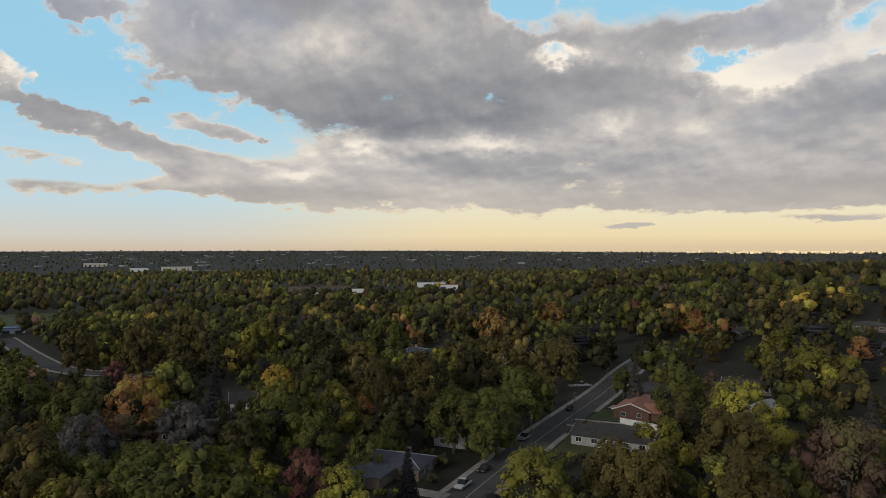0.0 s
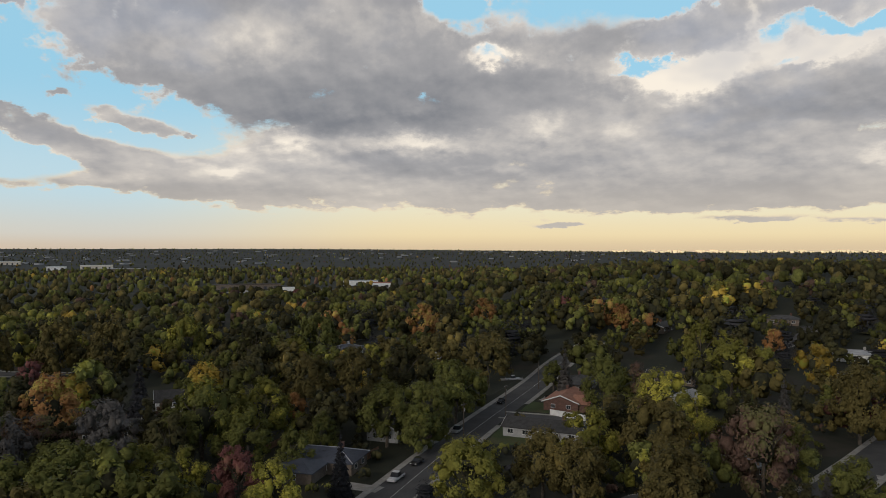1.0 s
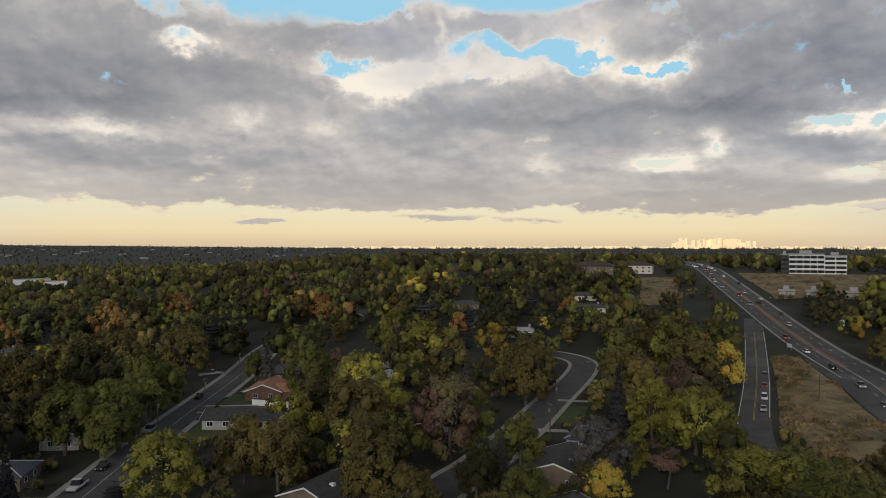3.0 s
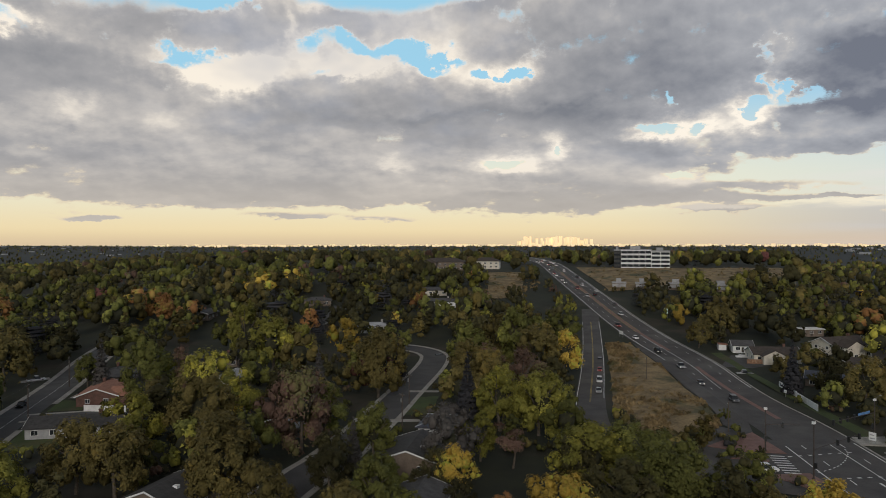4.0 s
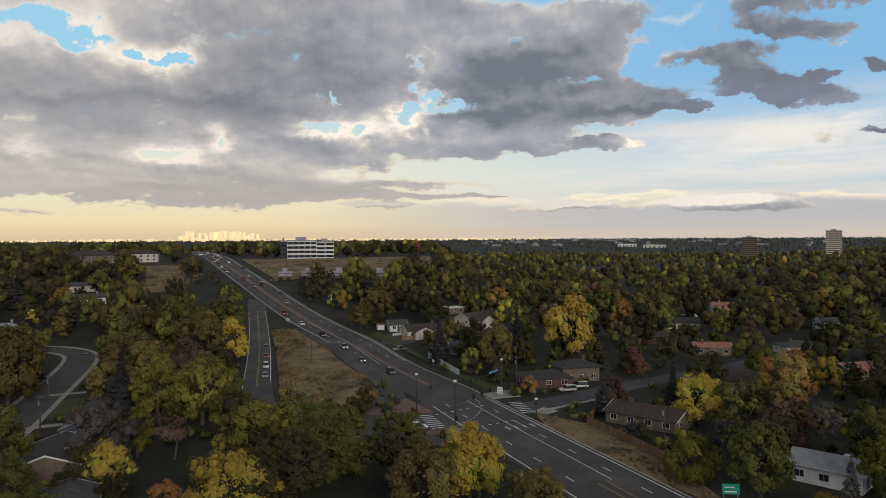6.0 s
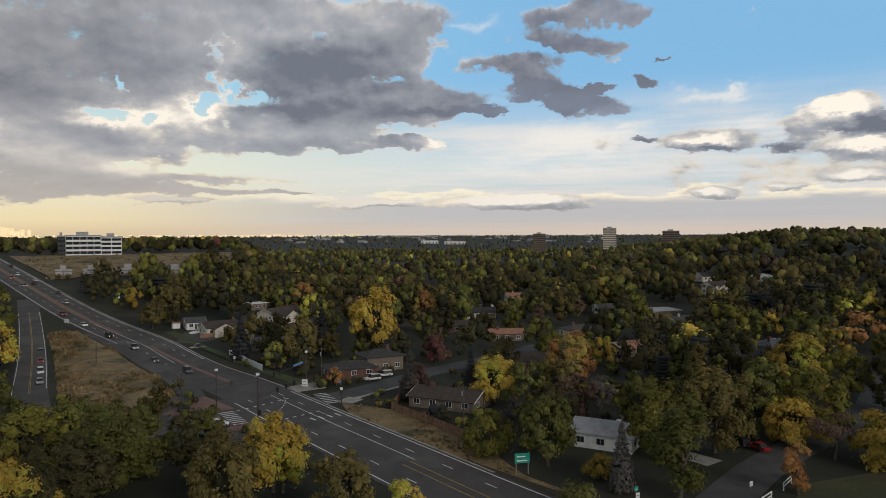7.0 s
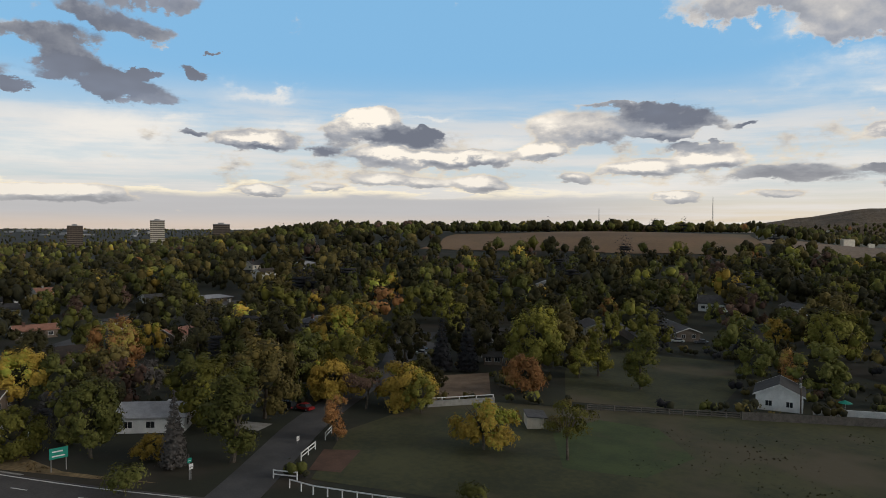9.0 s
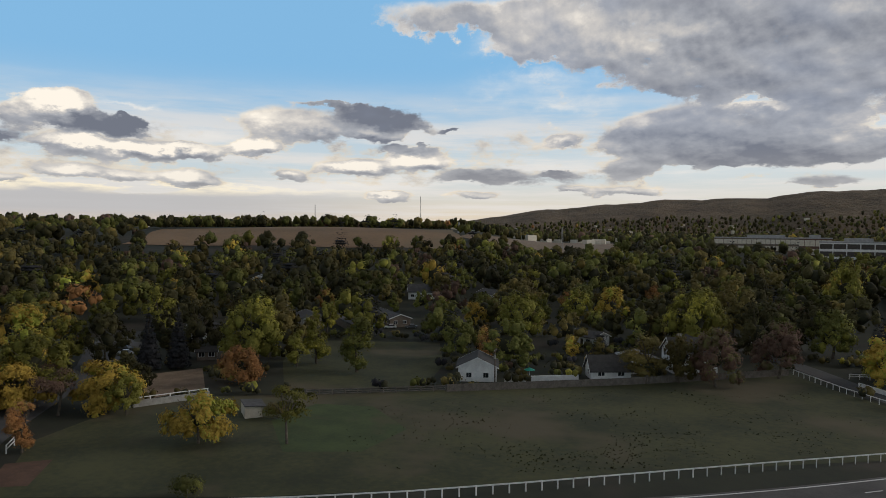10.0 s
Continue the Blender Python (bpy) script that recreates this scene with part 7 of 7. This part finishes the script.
low_wall((80.2, 203.4), (87.5, 193.6), 1.7, "white garden wall beside the side street")
low_wall((242.3, 68), (228, 58.8), 1.8, "white panel fence along the highway", thick=0.08, name="panel_fence")
low_wall((228, 58.8), (214, 49.6), 1.8, "white panel fence along the highway", thick=0.08, name="panel_fence")
low_wall((69.0, -149.8), (55.4, -161.6), 1.2, "low white wall between the barns")
low_wall((119, -88), (113.6, -102), 1.2, "pale block wall of the paddock", "stone")
low_wall((-7, -183), (-1.2, -190), 1.0, "low white wall at the lane")
low_wall((-13, -180), (-8, -182.5), 1.0, "low white wall at the lane")
rail_fence([(119.5, -87.6), (114.1, -102)], "pale rail on top of the block wall", "white", 1.9, 3.5, (1.8,))


def shelter(x, y, turn, w, d, h, label, roof="paleroof", walls="tan"):
    e = empty("field_shelter", x, y, None, turn)
    for nm, c in (("back_wall", (-w / 2, w / 2, d / 2 - 0.1, d / 2, 0, h)), ("side_wall", (-w / 2, -w / 2 + 0.1, -d / 2, d / 2 - 0.1, 0, h)), ("side_wall", (w / 2 - 0.1, w / 2, -d / 2, d / 2 - 0.1, 0, h)), ("front_wall", (-w / 2 + 0.1, w / 2 - 0.1, -d / 2, -d / 2 + 0.1, 0, h * 0.8))):
        bm = bmesh.new()
        box(bm, *c)
        part(nm, bm, M[walls], e)
    bm = bmesh.new()
    box(bm, -w / 2 - 0.4, w / 2 + 0.4, -d / 2 - 0.5, d / 2 + 0.3, h, h + 0.15, pose(0, 0, 0, 4, 0, 0))
    part("roof", bm, M[roof], e)
    return tagged(e, label, "shelter")


shelter(95.8, -97, -35, 5.2, 3.2, 2.2, "small field shelter with a grey roof in the pasture", "greyroof", "cream")
shelter(158.5, -202, -36, 37, 5, 2.4, "long low shed with a weathered roof", "greyroof", "greywood")
shelter(293.2, 105, 30, 4, 3, 2.3, "small shed with an orange roof", "redroof", "white")


def pergola(x, y, turn, label):
    e = empty("pergola", x, y, None, turn)
    for sx in (-1.8, 1.8):
        for sy in (-1.2, 1.2):
            bm = bmesh.new()
            box(bm, sx - 0.08, sx + 0.08, sy - 0.08, sy + 0.08, 0, 2.3)
            part("post", bm, M["white"], e)
    for k in range(8):
        bm = bmesh.new()
        box(bm, -2.2 + k * 0.6, -2.0 + k * 0.6, -1.6, 1.6, 2.3, 2.45)
        part("slat", bm, M["white"], e)
    for sy in (-1.2, 1.2):
        bm = bmesh.new()
        box(bm, -2.3, 2.4, sy - 0.06, sy + 0.06, 2.18, 2.3)
        part("beam", bm, M["white"], e)
    return tagged(e, label, "pergola")


pergola(141.5, -14.5, 60, "white wooden pergola in a dark garden")


def umbrella(x, y):
    e = empty("garden_umbrella", x, y)
    bm = bmesh.new()
    rod(bm, (0, 0, 0), (0, 0, 2.5), 0.04, 0.03, 7)
    part("pole", bm, M["white"], e)
    bm = bmesh.new()
    rod(bm, (0, 0, 2.0), (0, 0, 2.6), 1.4, 0.03, 8)
    part("canopy", bm, M["greensign"], e)
    return tagged(e, "teal garden umbrella behind the white wall", "umbrella")


umbrella(66, -157)


def canopy_tarp(x, y, turn):
    e = empty("sheet_cover", x, y, 0, turn)
    bm = bmesh.new()
    box(bm, -2.5, 2.5, -1.5, 1.5, 0.0, 1.5)
    bmesh.ops.bevel(bm, geom=bm.edges[:], offset=0.35, segments=2, affect="EDGES")
    part("cover", bm, M["blue"], e)
    return tagged(e, "light blue tarpaulin over a stack in a yard", "tarpaulin")


canopy_tarp(48.5, 113, 30)

# ---- masts and the far distance ----
def mast(a, r, top, label):
    x, y = r * math.sin(radians(a)), r * math.cos(radians(a))
    z = height(x, y)
    e = empty("radio_mast", x, y, z)
    H = top - z
    for k in range(3):
        b = k * math.tau / 3
        bm = bmesh.new()
        rod(bm, (1.6 * math.cos(b), 1.6 * math.sin(b), 0), (0.5 * math.cos(b), 0.5 * math.sin(b), H), 0.22, 0.16, 5)
        part("leg", bm, M["steel"], e)
    for k in range(12):
        zz = H * (k + 0.5) / 12
        rr = 1.6 - 1.1 * (k + 0.5) / 12
        bm = bmesh.new()
        for j in range(3):
            b, c = j * math.tau / 3, (j + 1) * math.tau / 3
            rod(bm, (rr * math.cos(b), rr * math.sin(b), zz), (rr * math.cos(c), rr * math.sin(c), zz + H / 12), 0.1, 0.1, 4)
        part("lattice", bm, M["steel"], e)
    return tagged(e, label, "mast")


mast(146.6, 1500, 104, "tall thin lattice radio mast on the skyline")
mast(138.2, 1500, 84, "thin lattice radio mast on the skyline")
mast(150.0, 640, 42, "steel tower in the quarry yard")
mast(158.2, 700, 38, "steel tower in the quarry yard")

# The far city emits a warm glow in place of sunlight on its walls.
SUNLIT = glow("sunlight_as_glow", (1.0, 0.76, 0.45), 0.5)
rng = np.random.default_rng(77)


def skyline(a0, a1, count, r0, r1, hmin, hmax, wmin, wmax, label, mat):
    """Many small far buildings, too many to count, in one mesh."""
    bm = bmesh.new()
    for _ in range(count):
        a, r = radians(rng.uniform(a0, a1)), rng.uniform(r0, r1)
        x, y = r * math.sin(a), r * math.cos(a)
        w, d, h = rng.uniform(wmin, wmax), rng.uniform(wmin, wmax) * 0.7, rng.uniform(hmin, hmax)
        box(bm, -w / 2, w / 2, -d / 2, d / 2, -4, h, Matrix.Translation((x, y, height(x, y))) @ pose(0, 0, 0, 0, 0, rng.uniform(0, 90)))
    return tagged(mesh_ob("distant_buildings", bm, mat), label, "buildings", kind="stuff")


skyline(54.6, 60.4, 46, 4350, 4700, 14, 62, 12, 28, "downtown towers on the horizon, sunlight put in as glow", SUNLIT)
skyline(26, 84, 360, 3900, 4700, 4, 14, 8, 30, "low city on the far plain, sunlight put in as glow", SUNLIT)
skyline(-28, 30, 110, 2200, 4300, 2, 5, 8, 30, "pale roofs of the far plain", M["grey"])
skyline(78, 104, 70, 2600, 3900, 4, 9, 12, 34, "grey roofs on the far plain", M["grey"])
skyline(148, 184, 260, 900, 2500, 4, 8, 8, 18, "houses at the foot of the mesa", M["cream"])

# ---- single trees ----
tree(97.6, 86.7, 8.3, 6.9, "round", "dark")
tree(77.7, 77.3, 8.2, 6.8, "round", "green")
tree(81.5, 86.8, 10.3, 8.6, "round", "green")
tree(89.4, 74.3, 7.2, 6.0, "round", "dark")
tree(91.3, 85.6, 5.9, 4.9, "round", "dark")
tree(82.2, 99.5, 9.2, 7.7, "round", "dark")
tree(71.5, 82.7, 9.1, 7.6, "round", "olive")
tree(74.6, 123.6, 13.1, 10.9, "round", "olive")
tree(-7.9, 171.5, 13.5, 11.2, "round", "green")
tree(9.8, 176.4, 10.4, 8.7, "round", "green")
tree(22.0, 196.7, 11.6, 9.6, "round", "dark")
tree(33.2, 171.8, 12.0, 10.0, "round", "green")
tree(2.7, 164.1, 9.7, 8.1, "round", "green")
tree(-24.5, 168.9, 13.4, 11.1, "round", "dark")
tree(168.3, -6.7, 10.0, 8.3, "round", "dark")
tree(177.1, 1.6, 8.7, 7.3, "round", "brown")
tree(198.2, -63.1, 16.1, 13.4, "round", "dark")
tree(192.6, -85.1, 16.3, 13.6, "round", "dark")
tree(163.1, -110.6, 13.3, 11.1, "round", "dark")
tree(153.8, -131.6, 15.6, 13.0, "round", "dark")
tree(-38.9, 314.7, 21.7, 16.0, "spread", "lime")
tree(-24.6, 242.2, 13.7, 11.4, "round", "yellow")
tree(-58.2, 204.1, 17.5, 14.5, "round", "orange")
tree(-55.3, 182.4, 13.4, 11.6, "sparse", "brown")
tree(-18.4, 177.7, 19.9, 16.0, "round", "green")
tree(-4.2, 187.8, 17.3, 14.4, "round", "lime")
tree(4.3, 211.0, 8.6, 7.2, "round", "orange")
tree(-38.8, 173.7, 16.5, 13.7, "round", "blue")
tree(-59.2, 169.1, 14.9, 12.4, "round", "blue")
tree(-25.2, 147.2, 12.5, 10.5, "round", "lime")
tree(-18.1, 145.7, 12.6, 6.7, "tall", "lime")
tree(-8.4, 146.1, 10.9, 9.1, "round", "rust")
tree(-1.0, 132.2, 12.5, 10.4, "round", "lime")
tree(11.5, 141.9, 13.5, 5.9, "spruce", "spruce")
tree(-73.4, 197.8, 15.9, 13.3, "round", "green")
tree(-94.8, 231.4, 13.5, 11.3, "round", "lime")
tree(-64.0, 149.8, 17.5, 14.6, "round", "olive")
tree(-51.3, 132.9, 12.0, 10.0, "round", "lime")
tree(-38.6, 140.7, 15.1, 12.6, "round", "green")
tree(8.9, 220.8, 18.8, 15.7, "round", "olive")
tree(22.4, 223.6, 19.9, 16.0, "round", "olive")
tree(26.4, 179.6, 16.3, 13.5, "round", "green")
tree(42.5, 239.8, 17.6, 14.7, "round", "dark")
tree(37.0, 180.5, 15.8, 16.0, "spread", "green")
tree(49.5, 199.8, 18.1, 15.1, "round", "green")
tree(55.8, 265.6, 18.3, 15.2, "round", "olive")
tree(74.1, 248.7, 20.0, 16.0, "round", "olive")
tree(35.0, 132.6, 13.5, 14.2, "spread", "lime")
tree(92.2, 220.6, 17.7, 7.7, "spruce", "blue")
tree(94.5, 236.5, 10.8, 9.0, "round", "green")
tree(97.7, 202.0, 17.8, 14.8, "round", "green")
tree(106.4, 185.7, 16.2, 13.5, "round", "lime")
tree(107.5, 198.5, 16.6, 8.7, "tall", "brown")
tree(69.6, 149.4, 14.9, 12.4, "round", "lime")
tree(82.6, 144.1, 18.1, 15.1, "round", "olive")
tree(151.3, 232.3, 23.9, 16.0, "round", "lime")
tree(149.2, 212.5, 20.0, 16.0, "round", "lime")
tree(105.5, 165.3, 5.8, 4.8, "round", "yellow")
tree(105.1, 162.3, 14.3, 7.5, "tall", "lime")
tree(96.4, 126.4, 18.4, 16.0, "spread", "brown")
tree(52.1, 136.1, 14.4, 12.0, "round", "olive")
tree(55.6, 127.8, 13.8, 11.5, "round", "olive")
tree(66.6, 111.0, 15.4, 12.8, "round", "olive")
tree(171.0, 335.9, 15.2, 12.6, "round", "orange")
tree(205.9, 263.8, 11.6, 9.6, "round", "orange")
tree(118.0, 401.5, 16.8, 14.0, "round", "orange")
tree(74.2, 370.4, 20.3, 16.0, "round", "orange")
tree(17.3, 306.2, 23.5, 16.0, "round", "green")
tree(-10.7, 284.0, 20.5, 16.0, "round", "dark")
tree(-63.4, 289.3, 24.2, 16.0, "round", "olive")
tree(-82.6, 297.4, 23.7, 16.0, "round", "olive")
tree(-109.7, 307.6, 21.9, 16.0, "round", "olive")
tree(-98.7, 227.3, 19.1, 15.9, "round", "green")
tree(-38.8, 212.6, 20.0, 8.7, "spruce", "spruce")
tree(59.2, 114.1, 14.1, 11.7, "round", "green")
tree(130.3, 162.7, 16.3, 7.1, "spruce", "blue")
tree(94.5, 106.7, 11.4, 5.0, "spruce", "blue")
tree(86.0, 102.8, 10.7, 8.9, "round", "dark")
tree(101.6, 108.3, 12.5, 10.4, "round", "green")
tree(172.7, 171.7, 15.4, 6.4, "spruce", "spruce")
tree(146.2, 154.2, 20.6, 16.0, "round", "olive")
tree(143.3, 116.8, 17.9, 7.8, "spruce", "spruce")
tree(190.8, 148.4, 12.2, 10.2, "round", "brown")
tree(139.8, 103.3, 15.6, 13.0, "round", "lime")
tree(142.6, 93.9, 15.4, 12.8, "round", "lime")
tree(107.5, 92.3, 14.0, 11.7, "round", "blue")
tree(117.3, 91.8, 9.8, 8.1, "round", "lime")
tree(117.9, 83.7, 9.1, 7.9, "sparse", "brown")
tree(99.0, 83.3, 8.9, 7.4, "round", "yellow")
tree(68.8, 112.6, 14.7, 12.3, "round", "olive")
tree(183.0, 127.0, 13.7, 11.9, "sparse", "brown")
tree(105.5, 130, 13.7, 11.4, "round", "green")
tree(117.8, 145.9, 11.0, 9.2, "round", "olive")
tree(87.0, 90.7, 8.9, 7.4, "round", "green")
tree(66.8, 97.0, 10.7, 9.0, "round", "olive")
tree(146.1, 107.3, 15.2, 12.7, "round", "lime")
tree(147.4, 94.7, 14.9, 12.4, "round", "lime")
tree(89.9, 54.8, 11.6, 12.3, "spread", "yellow")
tree(88.4, 63.6, 7.0, 5.9, "round", "orange")
tree(117.8, 65.7, 12.2, 14.0, "spread", "lime")
tree(125.0, 62.5, 11.8, 13.5, "spread", "green")
tree(124.5, 55.0, 11.2, 13.2, "spread", "green")
tree(118.5, 47.0, 10.4, 12.0, "spread", "green")
tree(104.2, 51.4, 11.0, 12.4, "spread", "dark")
tree(110.9, 22.7, 12.4, 10.4, "round", "yellow")
tree(124.6, 40.9, 3.8, 3.1, "round", "yellow")
tree(210.8, 149.2, 23.1, 16.0, "round", "green")
tree(203.5, 134.4, 19.0, 15.9, "round", "olive")
tree(218.9, 163.1, 18.6, 15.5, "round", "olive")
tree(183.7, 150.7, 14.4, 12.0, "round", "olive")
tree(216.1, 131.8, 15.3, 12.8, "round", "yellow")
tree(199.5, 163.8, 17.6, 14.7, "round", "green")
tree(165.1, 126.7, 16.4, 13.6, "round", "olive")
tree(173.1, 120.1, 15.9, 13.8, "sparse", "brown")
tree(116.0, 66.5, 10.8, 9.0, "round", "dark")
tree(92.9, 50.7, 9.9, 8.2, "round", "dark")
tree(232.5, 61.2, 17.0, 7.4, "spruce", "spruce")
tree(224, 40, 15.3, 12.7, "round", "olive")
tree(238, 52, 12.1, 10.1, "round", "dark")
tree(245.4, 36.5, 19.4, 8.4, "spruce", "spruce")
tree(252.1, 17.3, 22.5, 16.0, "round", "yellow")
tree(292.7, 27.7, 14.2, 11.9, "round", "yellow")
tree(346.0, 2.0, 14.0, 11.7, "round", "orange")
tree(272.1, 14.6, 10.1, 8.4, "round", "yellow")
tree(290.8, 113.7, 11.5, 9.6, "round", "olive")
tree(311.8, 112.3, 16.0, 13.4, "round", "olive")
tree(175.2, 2.8, 14.5, 6.3, "spruce", "blue")
tree(172.4, -12.4, 14.3, 6.2, "spruce", "spruce")
tree(224, -3.5, 9.0, 7.5, "round", "rust")
tree(197.7, -42.4, 13.7, 14.4, "spread", "orange")
tree(151.8, -21.0, 5.8, 4.8, "round", "blue")
tree(164.1, -42.5, 8.0, 6.7, "round", "blue")
tree(123.0, -23.8, 12.7, 10.6, "round", "green")
tree(125.9, -44.7, 14.7, 12.3, "round", "lime")
tree(130.1, -56.4, 15.9, 13.3, "round", "olive")
tree(107.5, -42, 16.6, 9.5, "tall", "green")
tree(109.9, -33.6, 12.3, 5.3, "spruce", "blue")
tree(116.1, -32.0, 4.5, 5.3, "clump", "yellow")
tree(170.9, -93.7, 16.2, 13.5, "round", "yellow")
tree(168.5, -104.5, 13.0, 10.9, "round", "lime")
tree(161, -93.5, 7.3, 6.0, "round", "yellow")
tree(108.3, -61.2, 8.6, 4.5, "tall", "orange")
tree(122.3, -83.9, 10.0, 11.8, "clump", "yellow")
tree(115.5, -84.1, 7.8, 6.5, "round", "lime")
tree(125.4, -76.7, 9.9, 8.6, "sparse", "brown")
tree(143.5, -70.0, 12.5, 10.4, "round", "green")
tree(148.2, -112.5, 15.8, 6.9, "spruce", "spruce")
tree(144.5, -118.3, 15.8, 6.9, "spruce", "spruce")
tree(196.5, -150.7, 17.3, 9.1, "tall", "lime")
tree(97.2, 9.0, 10.6, 8.8, "round", "olive")
tree(97.2, 1.0, 6.5, 5.4, "round", "yellow")
tree(110.6, 20.9, 11.5, 9.6, "round", "yellow")
tree(98.8, 26.4, 12.6, 10.5, "round", "olive")
tree(114.0, 50.0, 11.6, 13.0, "spread", "green")
tree(201.1, -23.5, 11.9, 9.9, "round", "dark")
tree(249.3, 19.3, 12.2, 10.1, "round", "dark")
tree(102.6, -24.9, 4.3, 5.4, "bush", "green")
tree(132.2, -131.6, 17.3, 16.0, "spread", "lime")
tree(117.2, -113.9, 9.0, 10.6, "clump", "orange")
tree(89.5, -79.5, 9.0, 10.6, "clump", "yellow")
tree(77.2, -87.2, 10.5, 7.4, "sparse", "lime")
tree(121.7, -136.4, 10.0, 5.3, "tall", "lime")
tree(120.4, -142.4, 13.0, 6.9, "tall", "lime")
tree(104.6, -139.5, 14.8, 7.8, "tall", "green")
tree(154.6, -185.7, 10.7, 8.9, "round", "lime")
tree(129.5, -96.9, 6.3, 5.3, "round", "dark")
tree(89.6, -97.4, 3.5, 4.3, "bush", "olive")
tree(82.4, -164.7, 10.7, 5.6, "tall", "orange")
tree(116.0, -219.0, 10.0, 8.4, "round", "yellow")
tree(92.2, -203.8, 16.3, 13.6, "round", "lime")
tree(92.6, -256.4, 13.6, 11.3, "round", "lime")
tree(79.3, -256.0, 14.4, 12.0, "round", "yellow")
tree(81.0, -321.2, 9.5, 7.9, "round", "orange")
tree(39.8, -214.7, 18.5, 16.0, "spread", "lime")
tree(41.0, -166.5, 12.0, 9.5, "tall", "olive")
tree(26.5, -172.0, 13.0, 10.5, "round", "brown")
tree(34.5, -171.5, 11.0, 8.5, "round", "olive")
tree(15.5, -190.5, 13.5, 12.4, "round", "brown")
tree(-5.8, -190.5, 10.2, 8.5, "round", "yellow")
tree(6.1, -228.4, 13.9, 11.6, "round", "green")
tree(11.8, -238.2, 15.0, 12.5, "round", "dark")
tree(6.8, -325.7, 22.5, 16.0, "spread", "lime")
tree(23.5, -211.3, 16.2, 13.5, "round", "dark")
tree(36.3, -252.2, 19.4, 16.0, "round", "olive")
tree(71.5, -63.0, 3.3, 4.1, "bush", "green")
tree(169.4, -17.6, 12.0, 12.6, "spread", "yellow")
tree(130.9, -13.6, 8.4, 9.9, "clump", "lime")
tree(140.3, -80.1, 13.9, 14.6, "spread", "lime")
tree(135.2, -73.2, 9.7, 11.5, "clump", "yellow")

SIGHT += [(x, y, 0.45 * h) for x, y, r, h in TREES if math.hypot(x, y) > 150]
woods("near_woods", 118, 220, 12.2, 620, 0.034, "dense mixed autumn trees of the suburb", 3, most=30, hull=0.74)
woods("near_woods", 220, 350, 12.2, 320, 0.044, "dense mixed autumn trees between the houses", 13, most=16, hull=0.80)
woods("middle_woods", 350, 500, 12.2, 150, 0.052, "dense autumn trees on the lower slopes", 14, most=9, hull=0.86)
woods("middle_woods", 500, 800, 13.0, 56, 0.055, "dense autumn treetops on the rising ground", 4, most=6, hull=0.98, domed=True)
woods("far_woods", 800, 1700, 18.0, 4, 0.10, "distant dark treetops", 5, sight=False, most=1, hull=1.15, domed=True, tall=0.75)
woods("distant_woods", 1700, 4500, 46.0, 2, 0.2, "treetops towards the horizon", 6, sight=False, a1=148, most=1, hull=1.3, domed=True, tall=0.5)
woods("mesa_foot_trees", 1000, 2560, 18.0, 2, 0.2, "dark trees below the mesa", 8, sight=False, a0=148, most=1, hull=1.15, domed=True)
woods("undergrowth", 75, 240, 4.8, 22, 0.10, "dark shrubs and hedges between the houses", 9, sight=False, tall=0.22, low=True, most=3)


def tufts(name, outline, count, mat, label, seed, tall=0.5):
    """Loose grass tufts over a patch of ground."""
    rng = np.random.default_rng(seed)
    q = np.array(outline, float)
    x, y = rng.uniform(q[:, 0].min(), q[:, 0].max(), count * 3), rng.uniform(q[:, 1].min(), q[:, 1].max(), count * 3)
    ok = inside(x, y, outline)
    x, y = x[ok][:count], y[ok][:count]
    clump = np.array([noise.noise((a * 0.09, b * 0.09, 2.0)) for a, b in zip(x, y)])
    keep = clump > -0.15
    x, y, clump = x[keep], y[keep], clump[keep]
    n = len(x)
    s = (0.35 + rng.random(n)) * tall * (1 + clump)
    a = rng.random((n, 3)) * math.tau
    z = land(x, y)
    V = np.zeros((n, 3, 3, 3))
    for k in range(3):
        c, sn = np.cos(a[:, k]), np.sin(a[:, k])
        V[:, k, 0] = np.stack([x - c * s * 0.9, y - sn * s * 0.9, z], -1)
        V[:, k, 1] = np.stack([x + c * s * 0.9, y + sn * s * 0.9, z], -1)
        V[:, k, 2] = np.stack([x + sn * s * 0.5, y - c * s * 0.5, z + s], -1)
    me = raw(name, V.reshape(-1, 3), np.arange(n * 9).reshape(-1, 3), [mat])
    return tagged(new(name, me), label, "grass", kind="stuff")


VERGE = [(283, 141), (269.5, 128.6), (249.2, 111), (220.9, 90.4), (206.3, 79), (191.6, 69.6), (182.2, 64.8), (171.5, 63.4), (162, 66), (160, 76), (176, 91.5), (217.9, 114.8), (253.6, 135.4), (278, 150)]
tufts("grass_tufts", VERGE, 2600, M["dry"], "dry grass tufts on the verge", 22, 0.9)
tufts("grass_tufts", [(172, 20), (164, 5.5), (140, -11), (118, -19), (104, -30), (112, -22), (133, -4), (160, 16)], 700, M["dry"], "dry grass tufts beside the highway", 23, 0.5)
tufts("grass_tufts", [(60, -82), (20, -120), (-8, -150), (10, -180), (50, -150), (85, -110)], 1100, M["pasture"], "dark weed tufts in the pasture", 26, 0.16)
tufts("grass_tufts", [(44.9, -90.9), (46.1, -106.1), (32.6, -122.7), (8.1, -143.1), (-1.1, -133.6), (23.5, -107.8)], 900, M["pasture"], "low dark weeds in the pasture", 27, 0.15)
tufts("grass_tufts", [(336, 257), (339, 277), (427, 330), (443, 307), (403, 265), (353, 248)], 400, M["dry"], "low scrub on the bare mound", 24, 0.9)
tufts("grass_tufts", [(498, 296), (575, 150), (492, 131), (400, 216)], 600, M["dry"], "low scrub on the dry slope", 25, 1.0)
